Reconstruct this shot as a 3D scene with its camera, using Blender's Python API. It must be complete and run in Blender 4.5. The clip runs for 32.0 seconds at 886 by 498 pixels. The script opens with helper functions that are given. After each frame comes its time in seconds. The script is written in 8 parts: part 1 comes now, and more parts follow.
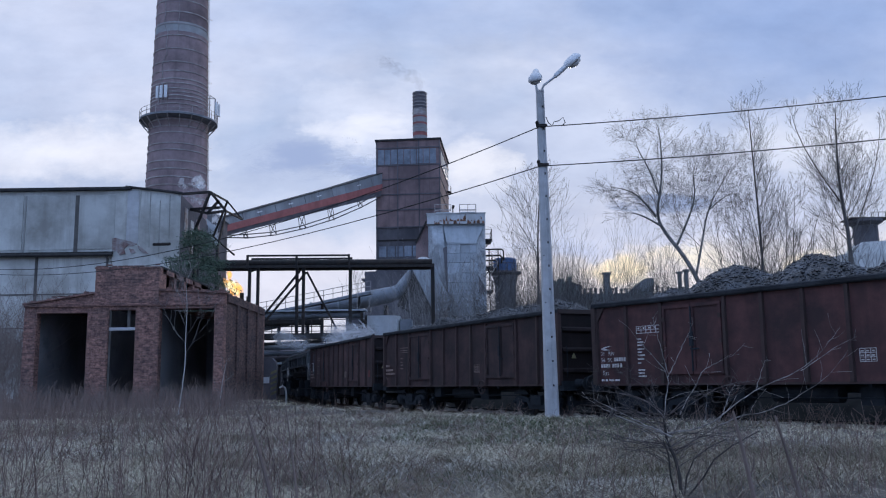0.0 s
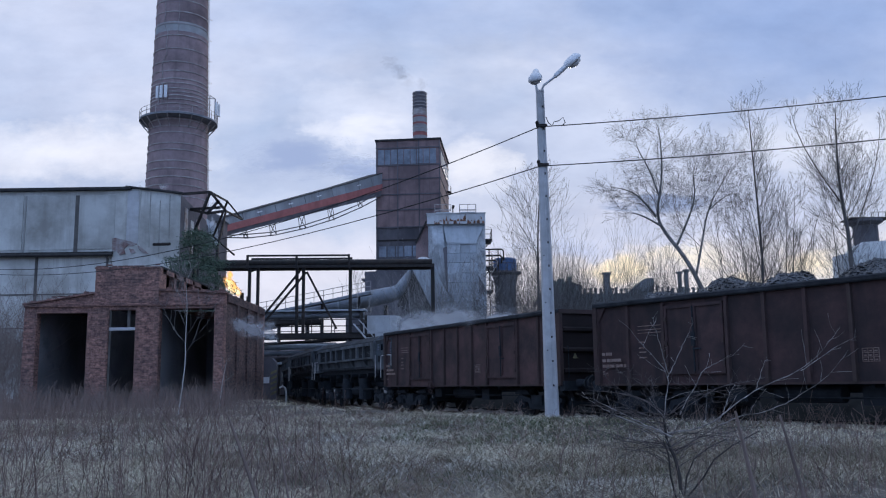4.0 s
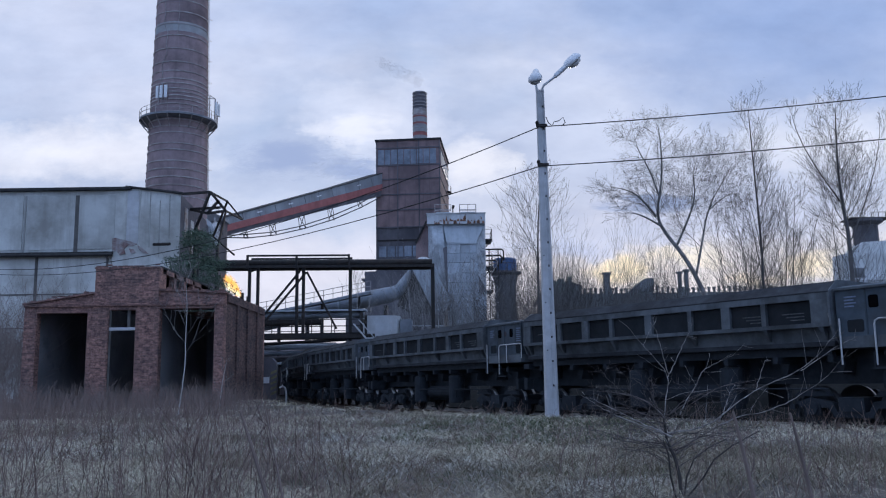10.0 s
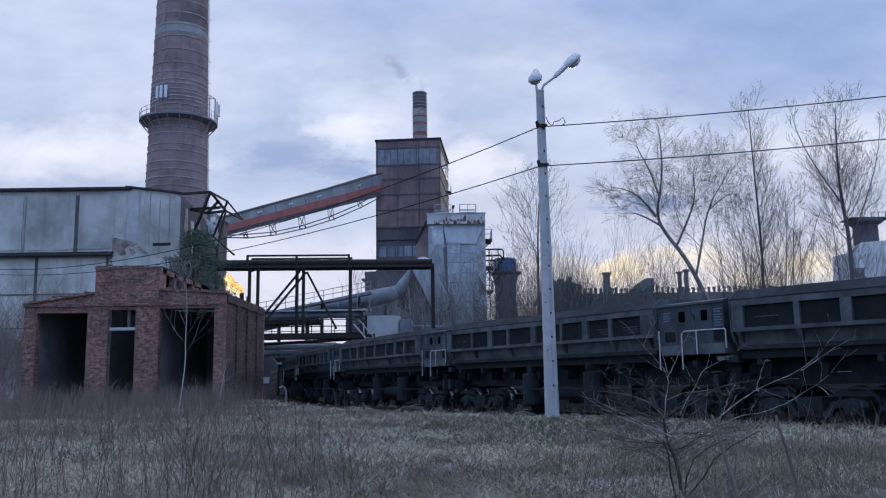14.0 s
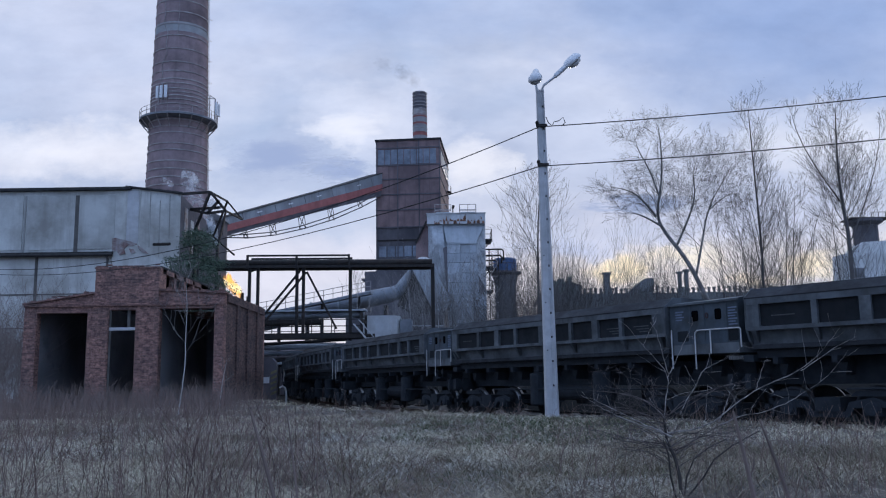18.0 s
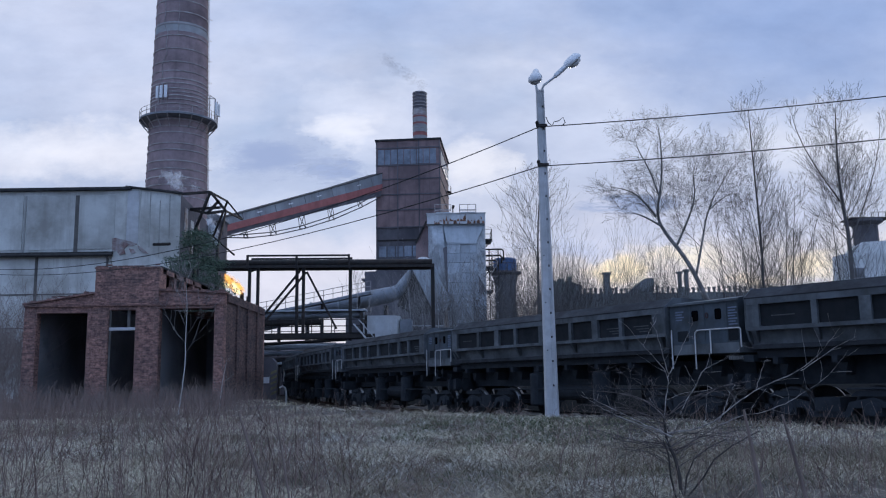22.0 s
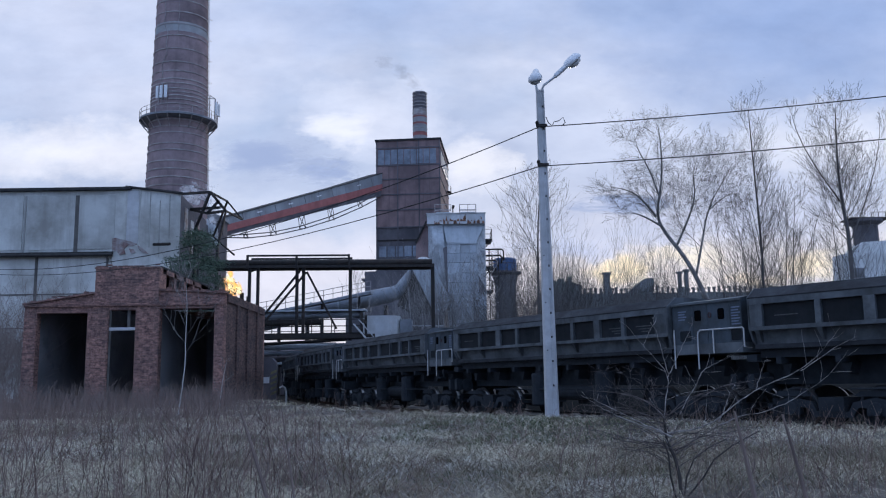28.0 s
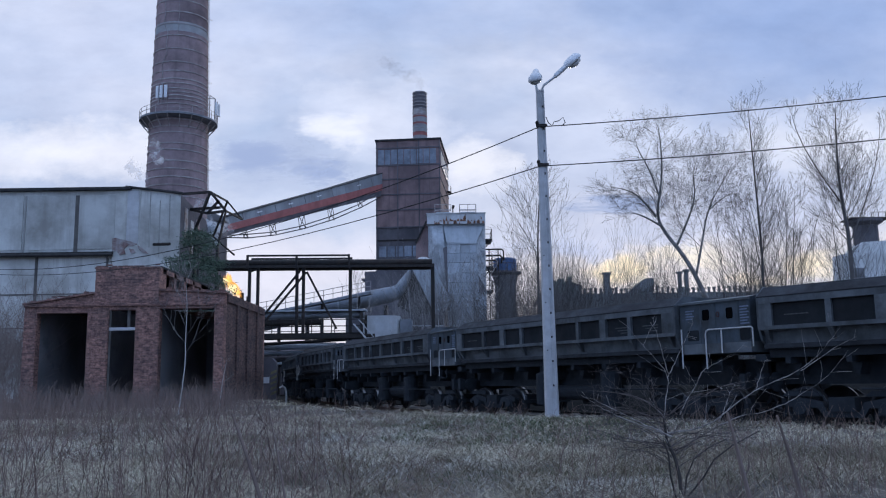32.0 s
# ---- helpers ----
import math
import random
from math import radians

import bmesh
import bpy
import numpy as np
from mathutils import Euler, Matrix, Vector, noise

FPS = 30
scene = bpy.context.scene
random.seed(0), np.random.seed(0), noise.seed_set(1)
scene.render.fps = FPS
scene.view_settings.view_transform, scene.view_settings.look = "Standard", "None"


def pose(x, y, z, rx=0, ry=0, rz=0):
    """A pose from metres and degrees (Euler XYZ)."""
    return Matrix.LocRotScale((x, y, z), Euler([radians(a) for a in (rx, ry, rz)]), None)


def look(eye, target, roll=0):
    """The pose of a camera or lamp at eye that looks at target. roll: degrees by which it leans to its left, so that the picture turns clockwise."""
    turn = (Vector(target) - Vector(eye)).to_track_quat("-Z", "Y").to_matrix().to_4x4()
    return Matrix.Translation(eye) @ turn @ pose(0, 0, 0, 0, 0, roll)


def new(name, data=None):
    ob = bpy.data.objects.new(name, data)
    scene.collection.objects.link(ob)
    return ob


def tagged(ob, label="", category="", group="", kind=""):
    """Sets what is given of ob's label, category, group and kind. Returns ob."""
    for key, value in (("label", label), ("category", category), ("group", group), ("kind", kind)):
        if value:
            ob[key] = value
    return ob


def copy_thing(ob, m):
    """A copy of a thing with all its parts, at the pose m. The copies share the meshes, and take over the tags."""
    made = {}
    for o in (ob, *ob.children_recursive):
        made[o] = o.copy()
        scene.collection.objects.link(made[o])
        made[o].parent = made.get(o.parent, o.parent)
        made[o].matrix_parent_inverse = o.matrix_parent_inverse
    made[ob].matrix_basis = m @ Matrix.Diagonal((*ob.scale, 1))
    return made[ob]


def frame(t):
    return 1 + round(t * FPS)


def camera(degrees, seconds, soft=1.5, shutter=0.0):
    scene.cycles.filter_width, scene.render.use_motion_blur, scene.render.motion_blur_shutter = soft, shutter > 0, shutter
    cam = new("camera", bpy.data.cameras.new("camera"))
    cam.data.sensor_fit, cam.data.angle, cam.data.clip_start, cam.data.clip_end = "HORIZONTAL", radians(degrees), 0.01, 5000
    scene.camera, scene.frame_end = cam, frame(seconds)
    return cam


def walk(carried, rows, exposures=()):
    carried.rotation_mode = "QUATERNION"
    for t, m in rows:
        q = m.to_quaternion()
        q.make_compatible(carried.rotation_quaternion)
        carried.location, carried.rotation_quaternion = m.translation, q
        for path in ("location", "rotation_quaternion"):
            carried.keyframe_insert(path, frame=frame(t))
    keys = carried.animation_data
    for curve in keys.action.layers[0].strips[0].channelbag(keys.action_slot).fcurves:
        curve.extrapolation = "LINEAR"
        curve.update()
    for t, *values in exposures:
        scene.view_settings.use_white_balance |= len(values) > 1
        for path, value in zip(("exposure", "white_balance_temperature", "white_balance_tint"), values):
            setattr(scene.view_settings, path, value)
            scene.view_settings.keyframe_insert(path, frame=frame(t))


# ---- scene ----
from math import sin, cos, pi, atan2, sqrt

# ---------------------------------------------------------------- camera
cam = camera(54.27, 32.0, soft=1.15)
EYE = Matrix.Translation((0, 0, 1.15)) @ pose(0, 0, 0, 98.77, 0, 0) @ pose(0, 0, 0, 0, 0, -0.80)
walk(cam, [(0.0, EYE), (32.0, EYE)], exposures=[(0.0, 0.08, 6070, 10), (6.0, 0.08, 6070, 10), (12.0, 0.08, 6070, 10), (21.0, 0.02, 6070, 10), (24.0, 0.07, 6070, 10),
                                             (28.0, 0.11, 6070, 10), (32.0, 0.11, 6070, 10)])

# ---------------------------------------------------------------- world and sun
SUN_AZ, SUN_EL = radians(13.0), radians(7.0)
SUN_DIR = Vector((sin(SUN_AZ) * cos(SUN_EL), cos(SUN_AZ) * cos(SUN_EL), sin(SUN_EL)))


# cloud masses of the sky ahead: sideways, height, their half sizes, thickness and colour
CLOUDS = [(0.46, 0.44, 0.38, 0.17, 0.72, (0.275, 0.385, 0.66)), (-0.05, 0.46, 0.30, 0.07, 0.35, (0.42, 0.52, 0.78)),
          (-0.44, 0.275, 0.20, 0.045, 0.75, (0.96, 0.93, 0.97)), (-0.40, 0.42, 0.34, 0.12, 0.55, (0.70, 0.73, 0.88)),
          (-0.09, 0.315, 0.11, 0.055, 0.60, (0.86, 0.87, 0.97)), (0.035, 0.25, 0.05, 0.045, 0.70, (1.0, 0.96, 0.97)),
          (0.20, 0.30, 0.14, 0.09, 0.35, (0.72, 0.77, 0.93)), (0.47, 0.275, 0.12, 0.06, 0.50, (0.93, 0.92, 0.97)),
          (-0.20, 0.135, 0.30, 0.05, 0.50, (0.93, 0.86, 0.90)), (0.12, 0.165, 0.14, 0.03, 0.40, (0.52, 0.58, 0.76)),
          (0.28, 0.126, 0.27, 0.044, 0.60, (0.94, 0.85, 0.80)), (0.205, 0.128, 0.055, 0.018, 0.85, (1.22, 1.00, 0.64)), (0.285, 0.140, 0.05, 0.016, 0.6, (1.12, 0.98, 0.76)),
          (0.17, 0.155, 0.05, 0.014, 0.5, (0.50, 0.57, 0.80)), (0.25, 0.160, 0.05, 0.012, 0.45, (0.56, 0.61, 0.80)),
          (0.435, 0.128, 0.05, 0.022, 0.75, (1.20, 1.00, 0.68)), (0.36, 0.120, 0.04, 0.014, 0.6, (1.16, 0.96, 0.64)), (0.30, 0.185, 0.16, 0.030, 0.40, (0.62, 0.64, 0.78)),
          (0.52, 0.15, 0.12, 0.05, 0.45, (0.95, 0.86, 0.80)),
          (-0.185, 0.262, 0.10, 0.045, 0.75, (0.50, 0.56, 0.73)), (-0.13, 0.295, 0.05, 0.022, 0.7, (0.86, 0.86, 0.93))]


def sky_world():
    w = bpy.data.worlds.new("dusk_sky")
    scene.world = w
    w.use_nodes = True
    nt = w.node_tree
    nt.nodes.clear()
    N, L = nt.nodes.new, nt.links.new

    def math_(op, a, b=None, clamp=False):
        n = N("ShaderNodeMath")
        n.operation, n.use_clamp = op, clamp
        for i, v in enumerate((a, b)):
            if v is None:
                continue
            if isinstance(v, (int, float)):
                n.inputs[i].default_value = v
            else:
                L(v, n.inputs[i])
        return n.outputs[0]

    def mix(fac, a, b, kind="MIX"):
        n = N("ShaderNodeMix")
        n.data_type, n.blend_type = "RGBA", kind
        for sock, v in ((n.inputs[0], fac), (n.inputs[6], a), (n.inputs[7], b)):
            if isinstance(v, (int, float)):
                sock.default_value = v
            elif isinstance(v, tuple):
                sock.default_value = (*v, 1)
            else:
                L(v, sock)
        return n.outputs[2]

    def ramp(v, stops):
        n = N("ShaderNodeValToRGB")
        el = n.color_ramp.elements
        while len(el) < len(stops):
            el.new(0.5)
        for e, (p, c) in zip(el, stops):
            e.position = p
            e.color = (c, c, c, 1) if isinstance(c, (int, float)) else (*c, 1)
        L(v, n.inputs[0])
        return n.outputs[0]

    geo = N("ShaderNodeTexCoord").outputs["Generated"]
    sep = N("ShaderNodeSeparateXYZ")
    L(geo, sep.inputs[0])
    x, y, z = sep.outputs
    up = math_("MAXIMUM", z, 0.0)
    # clear sky above the clouds
    sky = N("ShaderNodeTexSky")
    sky.sky_type, sky.sun_disc = "NISHITA", False
    sky.sun_elevation, sky.sun_rotation = SUN_EL, SUN_AZ
    clear = mix(1.0, sky.outputs[0], (0.10, 0.10, 0.10), "MULTIPLY")
    # cloud cover: colour by height, then lighter and darker cloud masses
    cover = ramp(up, [(0.0, (0.70, 0.70, 0.80)), (0.10, (0.60, 0.64, 0.80)), (0.22, (0.50, 0.58, 0.77)),
                      (0.40, (0.43, 0.525, 0.74)), (0.60, (0.66, 0.80, 1.10)), (1.0, (1.00, 1.16, 1.50))])
    base = mix(0.10, cover, clear)
    # flat coordinates of the sky ahead, bent a little by noise
    yy = math_("MAXIMUM", y, 0.02)
    u, v = math_("DIVIDE", x, yy), math_("DIVIDE", z, yy)
    comb = N("ShaderNodeCombineXYZ")
    L(u, comb.inputs[0]), L(v, comb.inputs[1])

    def puff(scale, detail, offset, stretch, rough=0.55):
        mp = N("ShaderNodeMapping")
        mp.inputs["Location"].default_value = offset
        mp.inputs["Scale"].default_value = stretch
        L(comb.outputs[0], mp.inputs["Vector"])
        n = N("ShaderNodeTexNoise")
        n.inputs["Scale"].default_value, n.inputs["Detail"].default_value = scale, detail
        n.inputs["Roughness"].default_value = rough
        L(mp.outputs[0], n.inputs["Vector"])
        return n.outputs[0]

    bend_u = math_("MULTIPLY", math_("SUBTRACT", puff(9.0, 6, (0, 0, 0), (1, 1.6, 1), 0.62), 0.5), 0.20)
    bend_v = math_("MULTIPLY", math_("SUBTRACT", puff(9.0, 6, (5, 3, 0), (1, 1.6, 1), 0.62), 0.5), 0.11)
    ub, vb = math_("ADD", u, bend_u), math_("ADD", v, bend_v)

    def mass(cu, cv, ru, rv):
        a = math_("POWER", math_("DIVIDE", math_("SUBTRACT", ub, cu), ru), 2.0)
        b = math_("POWER", math_("DIVIDE", math_("SUBTRACT", vb, cv), rv), 2.0)
        return math_("SUBTRACT", 1.0, math_("ADD", a, b), True)

    light = ramp(puff(4.2, 6, (3.1, 1.7, 0), (1, 2.2, 1)), [(0.40, 0.0), (0.68, 1.0)])
    dark = ramp(puff(3.4, 6, (8.3, 4.1, 2), (1, 2.4, 1)), [(0.46, 0.0), (0.70, 1.0)])
    c = mix(math_("MULTIPLY", light, 0.60), base, (0.75, 0.755, 0.85))
    c = mix(math_("MULTIPLY", dark, 0.60), c, (0.40, 0.46, 0.63))
    for cu, cv, ru, rv, k, col in CLOUDS:
        c = mix(math_("MULTIPLY", mass(cu, cv, ru, rv), k), c, col)
    fine = puff(13.0, 8, (2.2, 9.1, 4), (1, 1.9, 1), 0.6)
    c = mix(1.0, c, ramp(fine, [(0.30, (0.90, 0.905, 0.92)), (0.55, (1.0, 1.0, 1.0)), (0.75, (1.08, 1.07, 1.06))]), "MULTIPLY")
    # away from the sunset the sky is a deeper blue
    away = ramp(math_("ADD", math_("MULTIPLY", y, -0.5), 0.5), [(0.35, 0.0), (0.80, 1.0)])
    out = mix(away, c, mix(1.0, c, (0.74, 0.90, 1.12), "MULTIPLY"))
    bg = N("ShaderNodeBackground")
    L(out, bg.inputs[0])
    bg.inputs[1].default_value = 1.0
    o = N("ShaderNodeOutputWorld")
    L(bg.outputs[0], o.inputs[0])


sky_world()
sun = new("sun", bpy.data.lights.new("sun", "SUN"))
sun.data.energy, sun.data.angle, sun.data.color = 0.6, radians(14), (1.0, 0.86, 0.70)
sun.matrix_world = look(SUN_DIR * 300, (0, 0, 0))


# ---------------------------------------------------------------- materials
def surface(name, c1, c2, rough=0.8, metal=0.0, scale=6.0, bump=0.15, dirt=None, dirt_amount=0.5, dirt_scale=0.7,
            streak=0.0, vary=0.10, fine=60.0, spec=0.3):
    """A worn surface: two tones at a small scale, dirt at a large one, streaks that run down, fine relief."""
    m = bpy.data.materials.new(name)
    m.use_nodes = True
    nt = m.node_tree
    N, L = nt.nodes.new, nt.links.new
    bs = nt.nodes["Principled BSDF"]
    tc = N("ShaderNodeTexCoord").outputs["Object"]
    info = N("ShaderNodeObjectInfo").outputs["Random"]
    add = N("ShaderNodeVectorMath")
    add.operation = "MULTIPLY_ADD"
    L(tc, add.inputs[0])
    add.inputs[1].default_value = (1, 1, 1)
    cmb = N("ShaderNodeCombineXYZ")
    ml = N("ShaderNodeMath")
    ml.operation = "MULTIPLY"
    ml.inputs[1].default_value = 37.0
    L(info, ml.inputs[0])
    for i in range(3):
        L(ml.outputs[0], cmb.inputs[i])
    L(cmb.outputs[0], add.inputs[2])
    co = add.outputs[0]

    def tex(s, d, stretch=(1, 1, 1)):
        mp = N("ShaderNodeMapping")
        mp.inputs["Scale"].default_value = stretch
        L(co, mp.inputs["Vector"])
        n = N("ShaderNodeTexNoise")
        n.inputs["Scale"].default_value, n.inputs["Detail"].default_value = s, d
        n.inputs["Roughness"].default_value = 0.65
        L(mp.outputs[0], n.inputs["Vector"])
        return n.outputs[0]

    def ramp(v, lo, hi):
        n = N("ShaderNodeMapRange")
        n.inputs["From Min"].default_value, n.inputs["From Max"].default_value = lo, hi
        L(v, n.inputs["Value"])
        return n.outputs[0]

    def mix(fac, a, b, kind="MIX"):
        n = N("ShaderNodeMix")
        n.data_type, n.blend_type = "RGBA", kind
        for sock, v in ((n.inputs[0], fac), (n.inputs[6], a), (n.inputs[7], b)):
            if isinstance(v, (int, float)):
                sock.default_value = v
            elif isinstance(v, tuple):
                sock.default_value = (*v, 1)
            else:
                L(v, sock)
        return n.outputs[2]

    col = mix(ramp(tex(scale, 5), 0.32, 0.68), c1, c2)
    if dirt:
        f = N("ShaderNodeMath")
        f.operation = "MULTIPLY"
        L(ramp(tex(dirt_scale, 6), 0.42, 0.66), f.inputs[0])
        f.inputs[1].default_value = dirt_amount
        col = mix(f.outputs[0], col, dirt)
        if streak:
            g = N("ShaderNodeMath")
            g.operation = "MULTIPLY"
            L(ramp(tex(1.3, 5, (1.0, 1.0, 0.06)), 0.50, 0.72), g.inputs[0])
            g.inputs[1].default_value = streak
            col = mix(g.outputs[0], col, dirt)
    hv = N("ShaderNodeHueSaturation")
    vr = N("ShaderNodeMapRange")
    vr.inputs["To Min"].default_value, vr.inputs["To Max"].default_value = 1 - vary, 1 + vary
    L(info, vr.inputs["Value"])
    L(vr.outputs[0], hv.inputs["Value"])
    L(col, hv.inputs["Color"])
    L(hv.outputs[0], bs.inputs["Base Color"])
    fn = tex(fine, 4)
    rr = N("ShaderNodeMapRange")
    rr.inputs["To Min"].default_value, rr.inputs["To Max"].default_value = max(0.05, rough - 0.12), min(1.0, rough + 0.10)
    L(fn, rr.inputs["Value"])
    L(rr.outputs[0], bs.inputs["Roughness"])
    bs.inputs["Metallic"].default_value = metal
    bs.inputs["Specular IOR Level"].default_value = spec
    if bump:
        b = N("ShaderNodeBump")
        b.inputs["Strength"].default_value, b.inputs["Distance"].default_value = bump, 0.02
        L(fn, b.inputs["Height"])
        L(b.outputs[0], bs.inputs["Normal"])
    return m


def brick_surface(name, c1, c2, mortar, soot):
    """Old brickwork laid in courses, on walls that run along x or y."""
    m = surface(name, c1, c2, 0.92, 0, 7.0, 0.5, soot, 0.70, 0.75, 0.30, 0.05, 40)
    nt = m.node_tree
    N, L = nt.nodes.new, nt.links.new
    bs = nt.nodes["Principled BSDF"]
    tc = N("ShaderNodeTexCoord").outputs["Object"]
    sp = N("ShaderNodeSeparateXYZ")
    L(tc, sp.inputs[0])
    ad = N("ShaderNodeMath")
    ad.operation = "ADD"
    L(sp.outputs[0], ad.inputs[0]), L(sp.outputs[1], ad.inputs[1])
    cb = N("ShaderNodeCombineXYZ")
    L(ad.outputs[0], cb.inputs[0]), L(sp.outputs[2], cb.inputs[1])
    br = N("ShaderNodeTexBrick")
    L(cb.outputs[0], br.inputs["Vector"])
    br.inputs["Scale"].default_value = 1.0
    br.inputs["Brick Width"].default_value, br.inputs["Row Height"].default_value = 0.26, 0.077
    br.inputs["Mortar Size"].default_value, br.inputs["Bias"].default_value = 0.006, 0.0
    br.inputs["Color1"].default_value, br.inputs["Color2"].default_value = (0.44, 0.46, 0.51, 1), (1.42, 1.36, 1.28, 1)
    br.inputs["Mortar"].default_value = (1.1, 1.25, 1.35, 1)
    old = bs.inputs["Base Color"].links[0].from_socket
    n = N("ShaderNodeMix")
    n.data_type, n.blend_type = "RGBA", "MULTIPLY"
    n.inputs[0].default_value = 0.75
    L(old, n.inputs[6]), L(br.outputs["Color"], n.inputs[7])
    L(n.outputs[2], bs.inputs["Base Color"])
    b = N("ShaderNodeBump")
    b.invert = True
    b.inputs["Strength"].default_value, b.inputs["Distance"].default_value = 0.6, 0.02
    L(br.outputs["Fac"], b.inputs["Height"])
    L(bs.inputs["Normal"].links[0].from_socket, b.inputs["Normal"])
    L(b.outputs[0], bs.inputs["Normal"])
    return m


def vapour(name, color, density, scale=1.1, glows=0.0, torn=1.5, hollow=0.0):
    """Thin steam or cloud: dense in the middle of its lump (half sizes 1), thinning out and torn towards its rim."""
    m = bpy.data.materials.new(name)
    m.use_nodes = True
    nt = m.node_tree
    nt.nodes.clear()
    N, L = nt.nodes.new, nt.links.new
    tr = N("ShaderNodeBsdfTransparent")
    if glows:
        body = N("ShaderNodeEmission")
        body.inputs[0].default_value, body.inputs[1].default_value = (*color, 1), glows
    else:
        d, t, body = N("ShaderNodeBsdfDiffuse"), N("ShaderNodeBsdfTranslucent"), N("ShaderNodeMixShader")
        d.inputs[0].default_value = t.inputs[0].default_value = (*color, 1)
        L(d.outputs[0], body.inputs[1]), L(t.outputs[0], body.inputs[2])
    tc = N("ShaderNodeTexCoord").outputs["Object"]
    flat = N("ShaderNodeMapping")
    flat.inputs["Scale"].default_value = (1, 0, 1)
    L(tc, flat.inputs["Vector"])
    ln = N("ShaderNodeVectorMath")
    ln.operation = "LENGTH"
    L(flat.outputs[0], ln.inputs[0])
    info = N("ShaderNodeObjectInfo").outputs["Random"]
    sh = N("ShaderNodeVectorMath")
    sh.operation = "ADD"
    L(tc, sh.inputs[0])
    k = N("ShaderNodeMath")
    k.operation = "MULTIPLY"
    k.inputs[1].default_value = 31.0
    L(info, k.inputs[0])
    L(k.outputs[0], sh.inputs[1])
    n = N("ShaderNodeTexNoise")
    n.inputs["Scale"].default_value, n.inputs["Detail"].default_value, n.inputs["Roughness"].default_value = scale, 5, 0.6
    n.inputs["Distortion"].default_value = 0.5 * hollow
    L(sh.outputs[0], n.inputs["Vector"])
    ad = N("ShaderNodeMath")
    ad.operation = "MULTIPLY_ADD"
    ad.inputs[1].default_value = torn
    L(n.outputs[0], ad.inputs[0])
    neg = N("ShaderNodeMath")
    neg.operation = "MULTIPLY"
    neg.inputs[1].default_value = -1.0
    L(ln.outputs["Value"], neg.inputs[0])
    low = N("ShaderNodeMath")
    low.operation = "SUBTRACT"
    low.inputs[1].default_value = hollow
    L(neg.outputs[0], low.inputs[0])
    L(low.outputs[0], ad.inputs[2])
    r = N("ShaderNodeMapRange")
    r.interpolation_type = "SMOOTHSTEP"
    r.inputs["From Min"].default_value, r.inputs["From Max"].default_value = 0.02, 0.75
    r.inputs["To Max"].default_value = density
    L(ad.outputs[0], r.inputs["Value"])
    edge = N("ShaderNodeMapRange")
    edge.interpolation_type = "SMOOTHSTEP"
    edge.inputs["From Min"].default_value, edge.inputs["From Max"].default_value = 0.98, 0.45
    L(ln.outputs["Value"], edge.inputs["Value"])
    mul = N("ShaderNodeMath")
    mul.operation = "MULTIPLY"
    L(r.outputs[0], mul.inputs[0]), L(edge.outputs[0], mul.inputs[1])
    mx = N("ShaderNodeMixShader")
    L(mul.outputs[0], mx.inputs[0])
    L(tr.outputs[0], mx.inputs[1]), L(body.outputs[0], mx.inputs[2])
    o = N("ShaderNodeOutputMaterial")
    L(mx.outputs[0], o.inputs[0])
    return m


